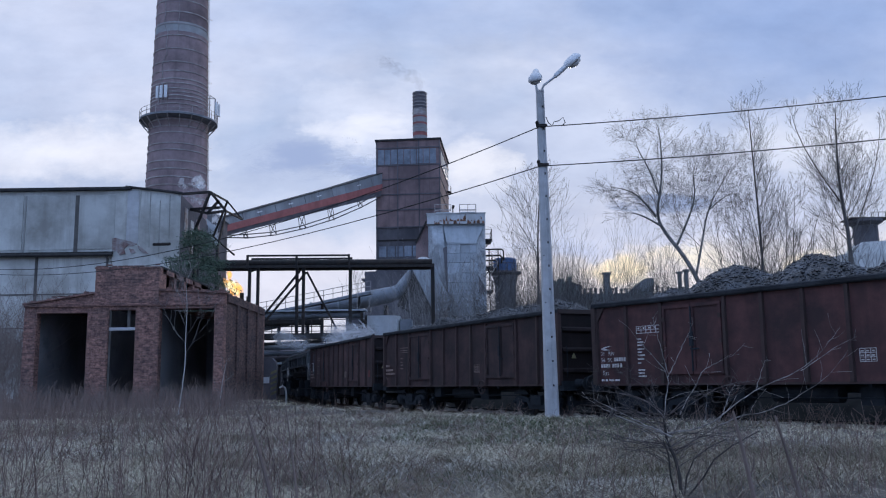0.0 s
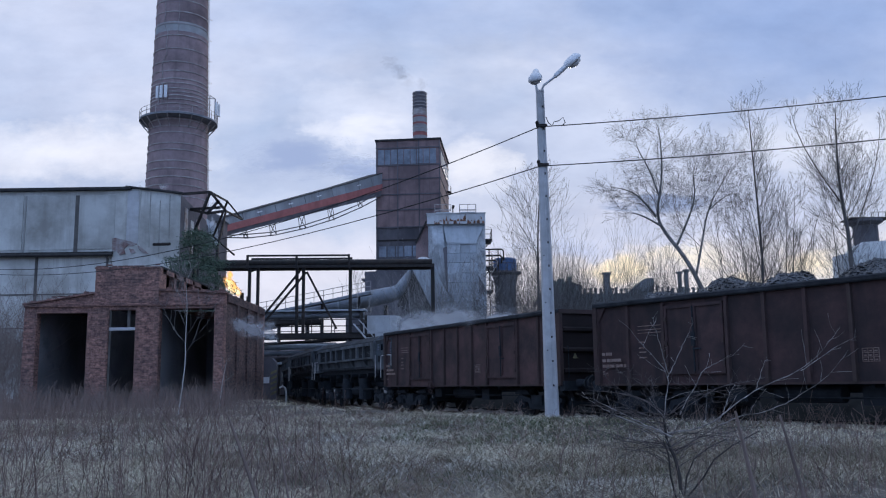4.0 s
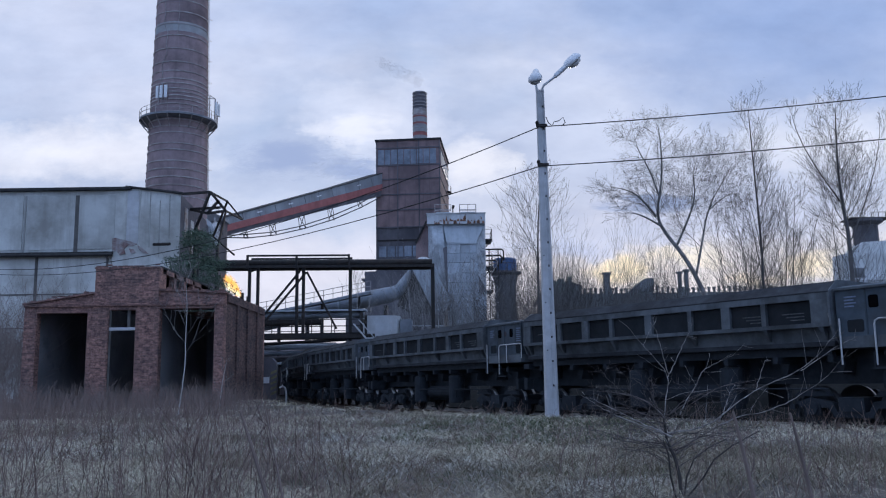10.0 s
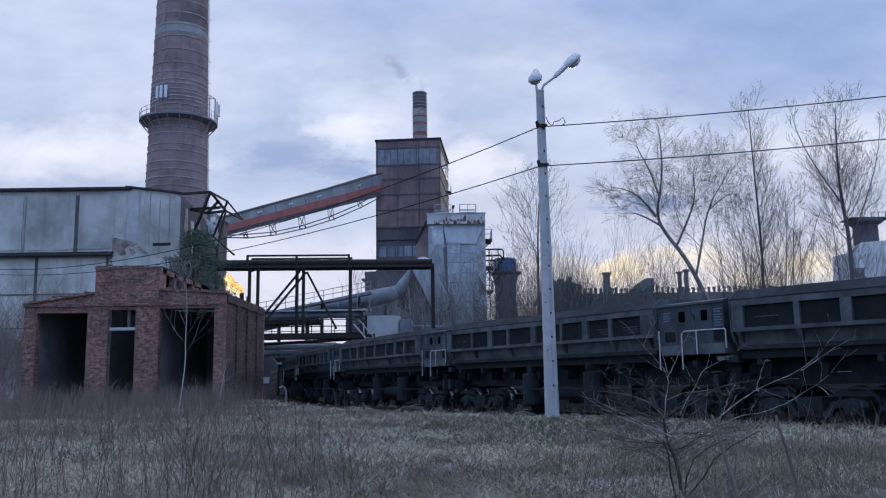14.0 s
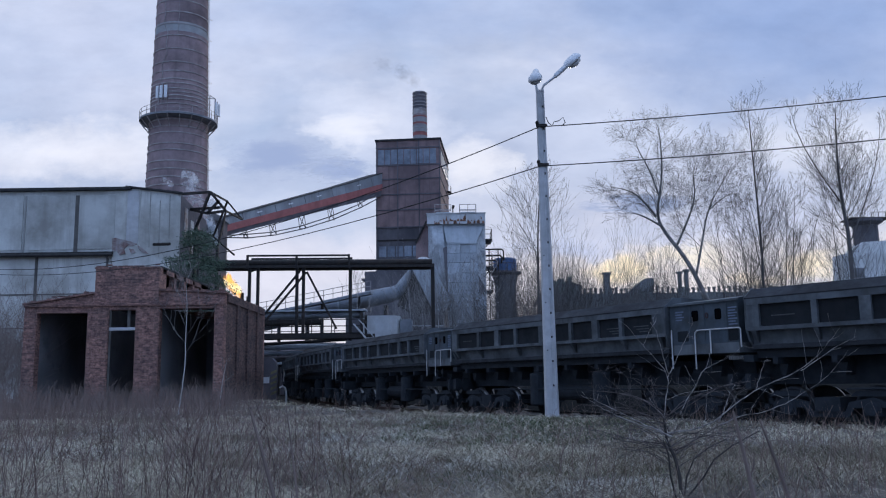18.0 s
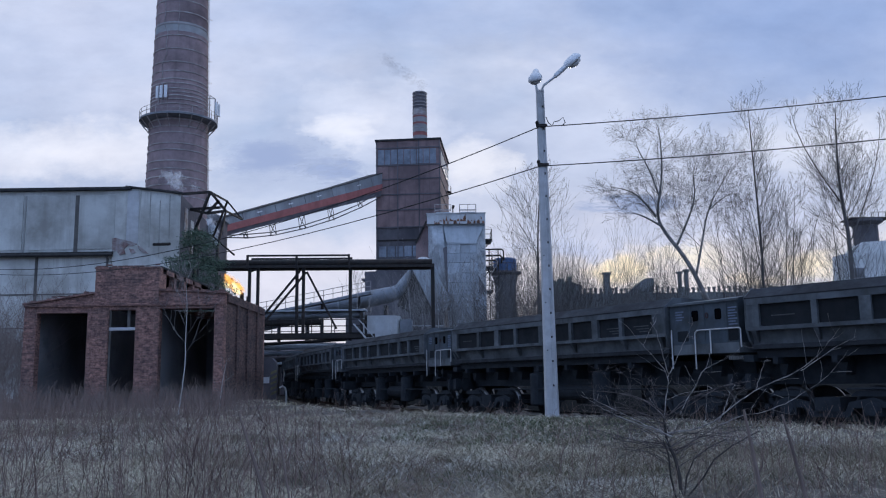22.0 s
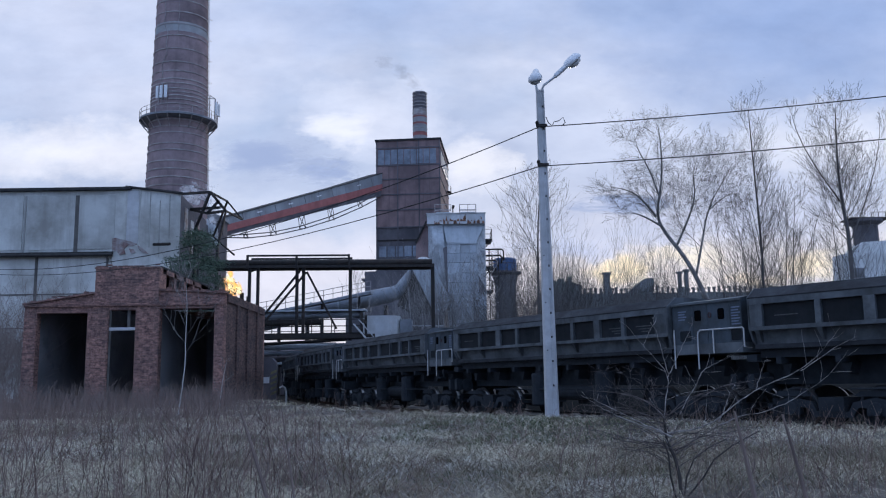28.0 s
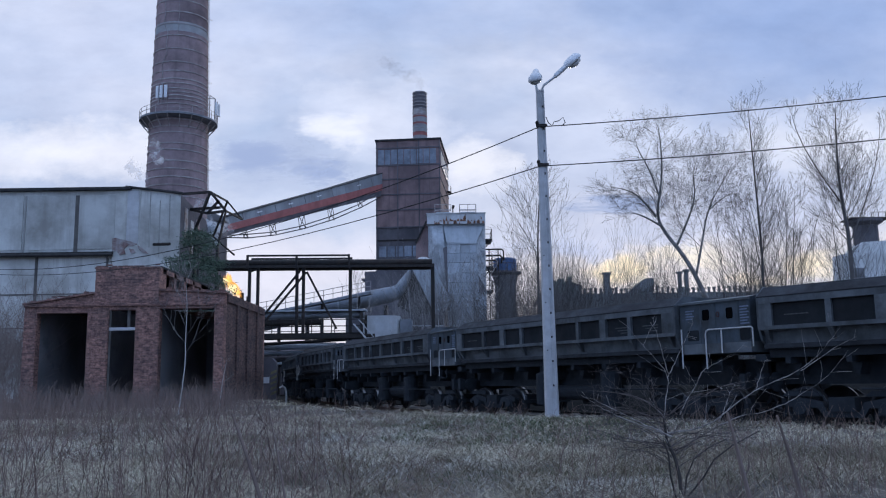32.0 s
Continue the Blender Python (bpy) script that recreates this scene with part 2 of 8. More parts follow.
SOOT = (0.03, 0.028, 0.03)
M = dict(
    soil=surface("soil", (0.055, 0.048, 0.042), (0.13, 0.115, 0.10), 0.95, 0, 7, 0.8, (0.04, 0.04, 0.038), 0.6, 0.35, fine=25),
    straw=surface("dry_grass", (0.36, 0.32, 0.222), (0.77, 0.705, 0.56), 0.85, 0, 22, 0, (0.23, 0.19, 0.13), 0.7, 0.40),
    pale_straw=surface("pale_straw", (0.49, 0.46, 0.385), (0.79, 0.755, 0.65), 0.8, 0, 20, 0, (0.3, 0.28, 0.25), 0.5, 0.5),
    umber=surface("dead_brown_grass", (0.145, 0.124, 0.088), (0.36, 0.303, 0.215), 0.9, 0, 18, 0, (0.078, 0.082, 0.06), 0.6, 0.4),
    tuft=surface("dark_tuft", (0.098, 0.076, 0.060), (0.23, 0.182, 0.142), 0.9, 0, 9, 0, (0.06, 0.058, 0.05), 0.5, 0.8),
    stem=surface("dark_dry_stem", (0.075, 0.050, 0.045), (0.15, 0.100, 0.088), 0.9, 0, 3, 0),
    green=surface("thin_green_grass", (0.080, 0.096, 0.056), (0.145, 0.165, 0.092), 0.9, 0, 1.5, 0),
    weed=surface("weed_stalk", (0.165, 0.115, 0.10), (0.31, 0.225, 0.195), 0.9, 0, 3, 0),
    dark_weed=surface("dark_weed_stalk", (0.14, 0.108, 0.096), (0.27, 0.21, 0.185), 0.9, 0, 3, 0),
    ballast=surface("ballast", (0.022, 0.021, 0.02), (0.05, 0.047, 0.044), 0.95, 0, 9, 0.8, SOOT, 0.6, 0.5, fine=20),
    sleeper=surface("sleeper_wood", (0.05, 0.04, 0.035), (0.09, 0.075, 0.06), 0.95, 0, 5, 0.4),
    rail=surface("rail_steel", (0.12, 0.08, 0.06), (0.2, 0.15, 0.12), 0.5, 0.7, 5, 0.1),
    wagon=surface("oxide_red_paint", (0.066, 0.033, 0.034), (0.128, 0.057, 0.056), 0.75, 0, 1.6, 0.2, (0.034, 0.024, 0.026), 0.8, 1.0, 0.7, 0.12, 30),
    wagon_dull=surface("sooty_oxide_paint", (0.046, 0.031, 0.032), (0.090, 0.052, 0.052), 0.8, 0, 1.6, 0.2, (0.026, 0.023, 0.025), 0.8, 1.0, 0.75, 0.12, 30),
    wagon_worn=surface("faded_oxide_paint", (0.058, 0.036, 0.036), (0.108, 0.062, 0.060), 0.8, 0, 1.4, 0.2, (0.028, 0.024, 0.026), 0.8, 1.1, 0.75, 0.12, 30),
    wagon_end=surface("dark_brown_end", (0.026, 0.021, 0.022), (0.046, 0.034, 0.034), 0.85, 0, 2.0, 0.2, (0.016, 0.015, 0.016), 0.7, 1.0, 0.6, 0.1, 30, 0.15),
    wagon_rib=surface("oxide_red_rib", (0.052, 0.033, 0.034), (0.080, 0.048, 0.047), 0.75, 0, 3.0, 0.2, (0.05, 0.04, 0.035), 0.7, 1.0, 0.4, 0.05, 30),
    under=surface("sooty_underframe", (0.017, 0.022, 0.028), (0.032, 0.039, 0.048), 0.85, 0.1, 4, 0.3, (0.028, 0.032, 0.038), 0.35, 1.2),
    wheel=surface("wheel_steel", (0.015, 0.018, 0.022), (0.030, 0.034, 0.040), 0.7, 0.2, 5, 0.1, SOOT, 0.5, 1.5),
    tread=surface("polished_tread", (0.16, 0.155, 0.155), (0.28, 0.275, 0.27), 0.36, 1.0, 5, 0.0),
    dump=surface("grey_tipper_paint", (0.098, 0.112, 0.126), (0.150, 0.166, 0.182), 0.85, 0, 2, 0.25, (0.045, 0.048, 0.050), 0.8, 1.3, 0.7, 0.12, 30, 0.15),
    # much darker than the ribs: shade of the recess put into the colour
    dump_in=surface("shaded_tipper_panel", (0.016, 0.019, 0.022), (0.029, 0.033, 0.038), 0.9, 0, 2, 0.3, (0.034, 0.035, 0.038), 0.5, 1.1, 0.5, spec=0.1),
    soot_top=surface("coal_dusted_steel", (0.034, 0.037, 0.043), (0.058, 0.063, 0.071), 0.92, 0, 3, 0.5, (0.014, 0.014, 0.015), 0.6, 1.0, 0.3, 0.1, 18, 0.1),
    pit=surface("unlit_opening", (0.003, 0.003, 0.004), (0.006, 0.006, 0.007), 0.95, 0, 2, 0, spec=0.0),
    cab=surface("blue_grey_paint", (0.048, 0.070, 0.094), (0.078, 0.102, 0.128), 0.7, 0, 1.6, 0.2, (0.030, 0.032, 0.034), 0.8, 1.2, 0.7),
    pale=surface("pale_handrail", (0.42, 0.43, 0.44), (0.6, 0.6, 0.6), 0.6, 0, 6, 0.1),
    white=surface("white_stencil", (0.55, 0.53, 0.52), (0.75, 0.73, 0.72), 0.8, 0, 12, 0, (0.12, 0.06, 0.05), 0.6, 8.0, vary=0.02),
    red_mark=surface("red_label", (0.13, 0.045, 0.045), (0.21, 0.065, 0.062), 0.8, 0, 8, 0, (0.10, 0.05, 0.05), 0.7, 5.0),
    # the pale dirt tone paints glints on the coal
    coal=surface("coal", (0.012, 0.013, 0.015), (0.034, 0.036, 0.042), 0.40, 0, 9, 0.5, (0.17, 0.18, 0.20), 0.55, 1.6, fine=14, spec=0.5),
    # coal-dust ground, near black to stand in for shade under the train
    dust=surface("shade_dark_coal_ground", (0.014, 0.0145, 0.015), (0.028, 0.029, 0.029), 0.98, 0, 2.5, 0.4, (0.030, 0.029, 0.024), 0.4, 0.3, fine=20, spec=0.05),
    black=surface("black_steel", (0.02, 0.02, 0.021), (0.045, 0.042, 0.04), 0.7, 0.2, 3, 0.2, (0.07, 0.045, 0.035), 0.4, 0.8),
    brick=brick_surface("old_brick", (0.15, 0.087, 0.077), (0.49, 0.275, 0.225), (0.25, 0.23, 0.21), (0.105, 0.084, 0.082)),
    sooty_brick=brick_surface("sooty_brick", (0.078, 0.058, 0.056), (0.25, 0.150, 0.130), (0.25, 0.23, 0.21), (0.055, 0.050, 0.054)),
    concrete=surface("stained_concrete", (0.57, 0.578, 0.55), (0.74, 0.745, 0.71), 0.9, 0, 0.35, 0.2, (0.28, 0.265, 0.235), 0.75, 0.24, 0.5, 0.10),
    pale_concrete=surface("pale_house_concrete", (0.72, 0.73, 0.72), (0.84, 0.845, 0.84), 0.9, 0, 0.5, 0.2, (0.45, 0.44, 0.42), 0.6, 0.4, 0.5),
    faint_joint=surface("faint_joint", (0.36, 0.36, 0.34), (0.48, 0.48, 0.46), 0.9, 0, 1, 0.2, (0.2, 0.19, 0.17), 0.6, 0.5),
    battery=surface("weathered_battery_wall", (0.20, 0.215, 0.22), (0.29, 0.305, 0.305), 0.9, 0, 0.5, 0.2, (0.09, 0.09, 0.088), 0.6, 0.25, 0.4, spec=0.05),
    joint=surface("dark_joint", (0.10, 0.095, 0.09), (0.17, 0.16, 0.15), 0.9, 0, 2, 0.2),
    worn_brick=surface("brick_under_flaked_render", (0.19, 0.115, 0.105), (0.31, 0.22, 0.205), 0.92, 0, 2.6, 0.4, (0.46, 0.465, 0.46), 0.8, 1.9),
    roof=surface("bitumen_roof", (0.03, 0.03, 0.032), (0.06, 0.06, 0.06), 0.9, 0, 2, 0.2),
    chimney=surface("chimney_brick", (0.27, 0.205, 0.215), (0.375, 0.285, 0.29), 0.9, 0, 0.9, 0.3, (0.10, 0.078, 0.082), 0.7, 0.16, 0.3, fine=12),
    band=surface("grey_band", (0.30, 0.32, 0.34), (0.40, 0.41, 0.42), 0.85, 0, 0.8, 0.1, (0.2, 0.15, 0.14), 0.4, 0.5),
    hoop=surface("steel_hoop", (0.38, 0.36, 0.36), (0.52, 0.49, 0.49), 0.7, 0.3, 2, 0.1, (0.15, 0.09, 0.07), 0.5, 0.8),
    galv=surface("galvanised_steel", (0.40, 0.44, 0.48), (0.54, 0.58, 0.62), 0.55, 0.15, 1.0, 0.15, (0.27, 0.29, 0.31), 0.6, 0.5, 0.6),
    foil=surface("dented_foil_cladding", (0.34, 0.37, 0.40), (0.56, 0.59, 0.62), 0.42, 0.4, 1.1, 0.9, (0.20, 0.21, 0.22), 0.7, 0.8, 0.4, fine=1.6),
    drip=surface("rust_drips", (0.20, 0.105, 0.07), (0.34, 0.19, 0.13), 0.9, 0, 3, 0.2, (0.12, 0.07, 0.055), 0.6, 1.2),
    clad=surface("brown_cladding", (0.28, 0.205, 0.205), (0.37, 0.265, 0.26), 0.8, 0, 0.5, 0.15, (0.10, 0.082, 0.088), 0.6, 0.14, 0.5, spec=0.05),
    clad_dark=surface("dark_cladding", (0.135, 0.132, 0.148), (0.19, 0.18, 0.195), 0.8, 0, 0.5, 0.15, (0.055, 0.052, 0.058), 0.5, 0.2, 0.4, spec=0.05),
    glazing=surface("dusty_glazing", (0.22, 0.26, 0.32), (0.32, 0.36, 0.42), 0.45, 0, 0.8, 0.1, (0.12, 0.13, 0.15), 0.6, 0.5, 0.3, spec=0.05),
    gal_top=surface("gallery_sheet", (0.30, 0.325, 0.36), (0.39, 0.415, 0.44), 0.7, 0.1, 0.8, 0.1, (0.12, 0.12, 0.125), 0.5, 0.4, 0.3),
    gal_red=surface("faded_red_sheet", (0.38, 0.135, 0.13), (0.48, 0.18, 0.17), 0.8, 0, 0.8, 0.1, (0.20, 0.09, 0.085), 0.5, 0.3, 0.4),
    duct=surface("grey_duct", (0.23, 0.255, 0.29), (0.33, 0.355, 0.39), 0.6, 0.2, 0.8, 0.1, (0.09, 0.09, 0.10), 0.6, 0.3, 0.3),
    wall_white=surface("white_render", (0.52, 0.54, 0.56), (0.62, 0.63, 0.64), 0.9, 0, 1.5, 0.1, (0.3, 0.28, 0.26), 0.5, 0.6, 0.4),
    rusty=surface("rust_streaked_white", (0.48, 0.49, 0.50), (0.58, 0.58, 0.58), 0.8, 0, 1.0, 0.1, (0.22, 0.10, 0.05), 0.9, 0.55, 0.8),
    blue=surface("blue_tank_paint", (0.06, 0.13, 0.30), (0.09, 0.18, 0.38), 0.6, 0, 1, 0.1, (0.05, 0.07, 0.12), 0.4, 0.6, 0.3),
    green_paint=surface("dusty_green_paint", (0.225, 0.292, 0.247), (0.33, 0.398, 0.338), 0.8, 0, 1, 0.1, (0.05, 0.05, 0.05), 0.6, 0.25, 0.5),
    pole=surface("pole_concrete", (0.46, 0.465, 0.48), (0.58, 0.585, 0.60), 0.85, 0, 4, 0.3, (0.30, 0.30, 0.30), 0.5, 1.2, 0.3),
    lamp=surface("lamp_housing", (0.58, 0.60, 0.63), (0.70, 0.72, 0.75), 0.5, 0.2, 5, 0.05),
    glass=surface("lamp_bowl", (0.74, 0.77, 0.80), (0.84, 0.86, 0.88), 0.2, 0, 5, 0.0, spec=0.6),
    wire=surface("wire", (0.03, 0.03, 0.032), (0.05, 0.05, 0.05), 0.7, 0.2, 8, 0),
    bark=surface("birch_bark", (0.13, 0.122, 0.118), (0.52, 0.51, 0.49), 0.9, 0, 5.0, 0.3, (0.06, 0.055, 0.05), 0.7, 2.5),
    pale_bark=surface("pale_birch_bark", (0.42, 0.41, 0.40), (0.66, 0.65, 0.63), 0.9, 0, 5, 0.2, (0.15, 0.14, 0.13), 0.5, 2.5),
    limb_bark=surface("dark_limb_bark", (0.09, 0.083, 0.08), (0.16, 0.15, 0.145), 0.9, 0, 3, 0.2),
    twig=surface("twig", (0.066, 0.063, 0.062), (0.135, 0.127, 0.122), 0.9, 0, 3, 0),
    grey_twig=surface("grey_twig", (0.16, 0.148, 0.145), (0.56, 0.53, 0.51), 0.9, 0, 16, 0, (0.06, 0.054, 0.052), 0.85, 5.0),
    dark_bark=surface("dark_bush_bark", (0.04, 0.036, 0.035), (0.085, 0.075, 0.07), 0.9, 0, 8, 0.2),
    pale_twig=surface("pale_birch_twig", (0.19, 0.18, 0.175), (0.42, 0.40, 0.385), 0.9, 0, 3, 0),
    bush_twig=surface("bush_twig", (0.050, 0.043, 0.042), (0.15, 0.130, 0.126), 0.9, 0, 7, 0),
    needle=surface("pine_needles", (0.045, 0.075, 0.055), (0.095, 0.135, 0.095), 0.8, 0, 3, 0),
    yellow=surface("warning_yellow", (0.22, 0.20, 0.11), (0.33, 0.29, 0.16), 0.85, 0, 4, 0.1, (0.09, 0.09, 0.08), 0.8, 3),
    # sooty walls, their base tones raised to stand in for haze indoors
    dark_void=surface("haze_lifted_sooty_interior", (0.18, 0.185, 0.20), (0.33, 0.335, 0.35), 0.95, 0, 1, 0.1, (0.05, 0.05, 0.05), 0.6, 0.5),
)


# ---------------------------------------------------------------- mesh helpers
class Mesh:
    """Gathers vertices and faces of one part."""

    def __init__(self):
        self.v, self.f = [], []

    def add(self, verts, faces):
        n = len(self.v)
        self.v += [tuple(p) for p in verts]
        self.f += [tuple(i + n for i in q) for q in faces]
        return self

    def box(self, x0, x1, y0, y1, z0, z1, m=None):
        p = [Vector((x, y, z)) for z in (z0, z1) for y in (y0, y1) for x in (x0, x1)]
        if m is not None:
            p = [m @ q for q in p]
        return self.add(p, [(0, 2, 3, 1), (4, 5, 7, 6), (0, 1, 5, 4), (2, 6, 7, 3), (0, 4, 6, 2), (1, 3, 7, 5)])

    def prism(self, prof, a, b, axis="x", m=None):
        """A closed outline (two coordinates) carried from a to b along an axis."""
        def place(u, w, t):
            return {"x": (t, u, w), "y": (u, t, w), "z": (u, w, t)}[axis]
        n = len(prof)
        p = [Vector(place(u, w, t)) for t in (a, b) for u, w in prof]
        if m is not None:
            p = [m @ q for q in p]
        return self.add(p, [tuple(range(n))[::-1], tuple(range(n, 2 * n))] +
                        [(i, (i + 1) % n, n + (i + 1) % n, n + i) for i in range(n)])

    def tube(self, pts, radii, n=8, caps=True):
        """A round bar through points; one radius or one each."""
        pts = [Vector(p) for p in pts]
        if isinstance(radii, (int, float)):
            radii = [radii] * len(pts)
        k, ref = len(self.v), None
        for i, p in enumerate(pts):
            d = (pts[min(i + 1, len(pts) - 1)] - pts[max(i - 1, 0)]).normalized()
            if ref is None:
                ref = Vector((0, 0, 1)) if abs(d.z) < 0.9 else Vector((1, 0, 0))
            a = d.cross(ref).normalized()
            ref = a.cross(d).normalized()
            for j in range(n):
                t = 2 * pi * j / n
                self.v.append(tuple(p + radii[i] * (cos(t) * a + sin(t) * ref)))
        for i in range(len(pts) - 1):
            for j in range(n):
                a, b = k + i * n + j, k + i * n + (j + 1) % n
                self.f.append((a, b, b + n, a + n))
        if caps:
            self.f.append(tuple(range(k + n - 1, k - 1, -1)))
            e = k + (len(pts) - 1) * n
            self.f.append(tuple(range(e, e + n)))
        return self

    def bar(self, p, q, w, h=None):
        """A straight bar of rectangular section between two points."""
        p, q = Vector(p), Vector(q)
        h = h or w
        d = (q - p).normalized()
        ref = Vector((0, 0, 1)) if abs(d.z) < 0.95 else Vector((0, 1, 0))
        a = d.cross(ref).normalized() * w / 2
        b = a.cross(d).normalized() * h / 2
        pts = [s + e * a + g * b for s in (p, q) for e, g in ((-1, -1), (1, -1), (1, 1), (-1, 1))]
        return self.add(pts, [(0, 1, 2, 3), (7, 6, 5, 4)] + [(i, i + 4, (i + 1) % 4 + 4, (i + 1) % 4) for i in range(4)])

    def lathe(self, prof, n=24, m=None, axis="z"):
        """An outline of (radius, height) turned round an axis."""
        k = len(prof)
        p = []
        for j in range(n):
            t = 2 * pi * j / n
            for r, z in prof:
                q = {"z": (r * cos(t), r * sin(t), z), "y": (r * cos(t), z, r * sin(t)), "x": (z, r * cos(t), r * sin(t))}[axis]
                p.append(m @ Vector(q) if m is not None else q)
        f = [(j * k + i, ((j + 1) % n) * k + i, ((j + 1) % n) * k + i + 1, j * k + i + 1) for j in range(n) for i in range(k - 1)]
        return self.add(p, f)

    def data(self, name, material, smooth=False):
        me = bpy.data.meshes.new(name)
        me.from_pydata(self.v, [], self.f)
        me.materials.append(material)
        bm = bmesh.new()
        bm.from_mesh(me)
        bmesh.ops.recalc_face_normals(bm, faces=bm.faces)
        bm.to_mesh(me)
        bm.free()
        if smooth:
            me.polygons.foreach_set("use_smooth", [True] * len(me.polygons))
        return me


def part(name, bm, material, parent, label="", smooth=False):
    """Links what a Mesh gathered as one mesh object under a thing or a part."""
    ob = new(name, bm if isinstance(bm, bpy.types.Mesh) else bm.data(name, material, smooth))
    ob.parent = parent
    return tagged(ob, label) if label else ob


def thing(name, label, category, m=None, group="", kind=""):
    """An Empty at a thing's base."""
    ob = new(name)
    ob.empty_display_size = 0.3
    ob.matrix_basis = m or Matrix()
    return tagged(ob, label, category, group, kind)


def single(name, bm, material, label, category="", group="", kind="", m=None, smooth=False):
    """A thing that is one mesh."""
    ob = new(name, bm if isinstance(bm, bpy.types.Mesh) else bm.data(name, material, smooth))
    ob.matrix_basis = m or Matrix()
    return tagged(ob, label, category, group, kind)


def arrays(name, verts, faces, material):
    """A large mesh from arrays of corners and of triangles or quads."""
    me = bpy.data.meshes.new(name)
    n = faces.shape[1]
    me.vertices.add(len(verts)), me.loops.add(faces.size), me.polygons.add(len(faces))
    me.vertices.foreach_set("co", np.asarray(verts, np.float32).ravel())
    me.loops.foreach_set("vertex_index", np.asarray(faces, np.int32).ravel())
    me.polygons.foreach_set("loop_start", np.arange(0, faces.size, n, dtype=np.int32))
    me.polygons.foreach_set("loop_total", np.full(len(faces), n, np.int32))
    me.materials.append(material)
    me.update(calc_edges=True)
    return me


# ---------------------------------------------------------------- the line of the track
STEP = 0.25
SS = np.arange(-150.0, 75.0, STEP)
CURV = np.maximum(0.00891 + 0.00015 * SS, 0.0035)
ZERO = int(round(150.0 / STEP))
HEAD = np.cumsum(CURV) * STEP
HEAD = HEAD - HEAD[ZERO] - 1.13395
FX = np.cumsum(np.cos(HEAD)) * STEP
FY = np.cumsum(np.sin(HEAD)) * STEP
FX, FY = FX - FX[ZERO] - 1.952, FY - FY[ZERO] + 35.283
CX, CY = FX - np.sin(HEAD) * 1.45, FY + np.cos(HEAD) * 1.45


def on_track(s):
    """The centre of the track and its heading, s metres along it."""
    return float(np.interp(s, SS, CX)), float(np.interp(s, SS, CY)), float(np.interp(s, SS, HEAD))


def off_track(x, y):
    """Distance from the track's centre, signed: negative on the camera's side."""
    i = int(np.argmin((CX - x) ** 2 + (CY - y) ** 2))
    return (y - CY[i]) * cos(HEAD[i]) - (x - CX[i]) * sin(HEAD[i])


# ---------------------------------------------------------------- ground
def ground_height(x, y, d):
    z = 0.06 + 0.10 * noise.noise((x * 0.13, y * 0.13, 0)) + 0.05 * noise.noise((x * 0.5, y * 0.5, 3))
    a = abs(d)
    if d > 3.2:
        return 0.0
    if d < 0:
        z += 0.13 * math.exp(-((a - 4.2) / 2.6) ** 2)
    if a < 3.2:
        z = -0.30 + (z + 0.30) * max(0.0, min(1.0, (a - 2.0) / 1.2)) ** 1.5
    return z


def ground():
    xs = np.concatenate([[-2500, -1200, -600, -300, -150, -90, -60], np.arange(-40, 40.1, 0.8), [60, 90, 150, 300, 600, 1200, 2500]])
    ys = np.concatenate([[-2500, -1000, -400, -150, -60, -20], np.arange(-4, 70.1, 0.8), [80, 95, 120, 160, 220, 300, 500, 1000, 2500]])
    vs = []
    for y in ys:
        for x in xs:
            near = -41 < x < 41 and -5 < y < 71
            vs.append((x, y, ground_height(x, y, off_track(x, y)) if near else (-0.30 if abs(off_track(x, y)) < 3 else 0.0)))
    n = len(xs)
    fs = [(j * n + i, j * n + i + 1, (j + 1) * n + i + 1, (j + 1) * n + i) for j in range(len(ys) - 1) for i in range(n - 1)]
    me = arrays("ground", np.array(vs), np.array(fs), M["soil"])
    me.polygons.foreach_set("use_smooth", [True] * len(me.polygons))
    single("ground", me, None, "brown bare soil of a dry overgrown field", "ground", kind="structure")


def sweep(prof, s0, s1, step, off):
    """An outline of (sideways, up) carried along the track."""
    mesh = Mesh()
    ss = np.arange(s0, s1 + 0.01, step)
    n = len(prof)
    for s in ss:
        x, y, h = on_track(s)
        for u, w in prof:
            mesh.v.append((x - sin(h) * (u + off), y + cos(h) * (u + off), w))
    for i in range(len(ss) - 1):
        for j in range(n):
            mesh.f.append((i * n + j, i * n + (j + 1) % n, (i + 1) * n + (j + 1) % n, (i + 1) * n + j))
    return mesh


def yard():
    # dark sheet added so that gaps under the wagons look shaded
    single("yard", sweep([(3.0, -0.2), (3.0, 0.02), (9.0, 0.02), (9.0, -0.2)], -110, 60, 1.0, 0), M["dust"], "coal-dusted ground of the works, blackened for shade under the wagons", "ground", kind="structure")
    vs, fs = [], []
    ss = np.arange(-60, 56, 1.0)
    prof = [(3.2, 0.0), (3.9, 0.55), (4.8, 1.05), (5.8, 1.30), (7.0, 1.25), (8.6, 0.0)]
    for s in ss:
        x, y, h = on_track(s)
        for u, z in prof:
            k = z * (1 + 0.3 * noise.noise((s * 0.4, u, 0))) if z else 0.0
            vs.append((x - sin(h) * u, y + cos(h) * u, k))
    n = len(prof)
    fs = [(i * n + j, (i + 1) * n + j, (i + 1) * n + j + 1, i * n + j + 1) for i in range(len(ss) - 1) for j in range(n - 1)]
    # the bank's black also stands in for shade behind the wheels
    me = arrays("embankment", np.array(vs), np.array(fs), M["dust"])
    single("embankment", me, None, "low bank along the far side of the track, blackened for shade", "embankment", kind="structure")


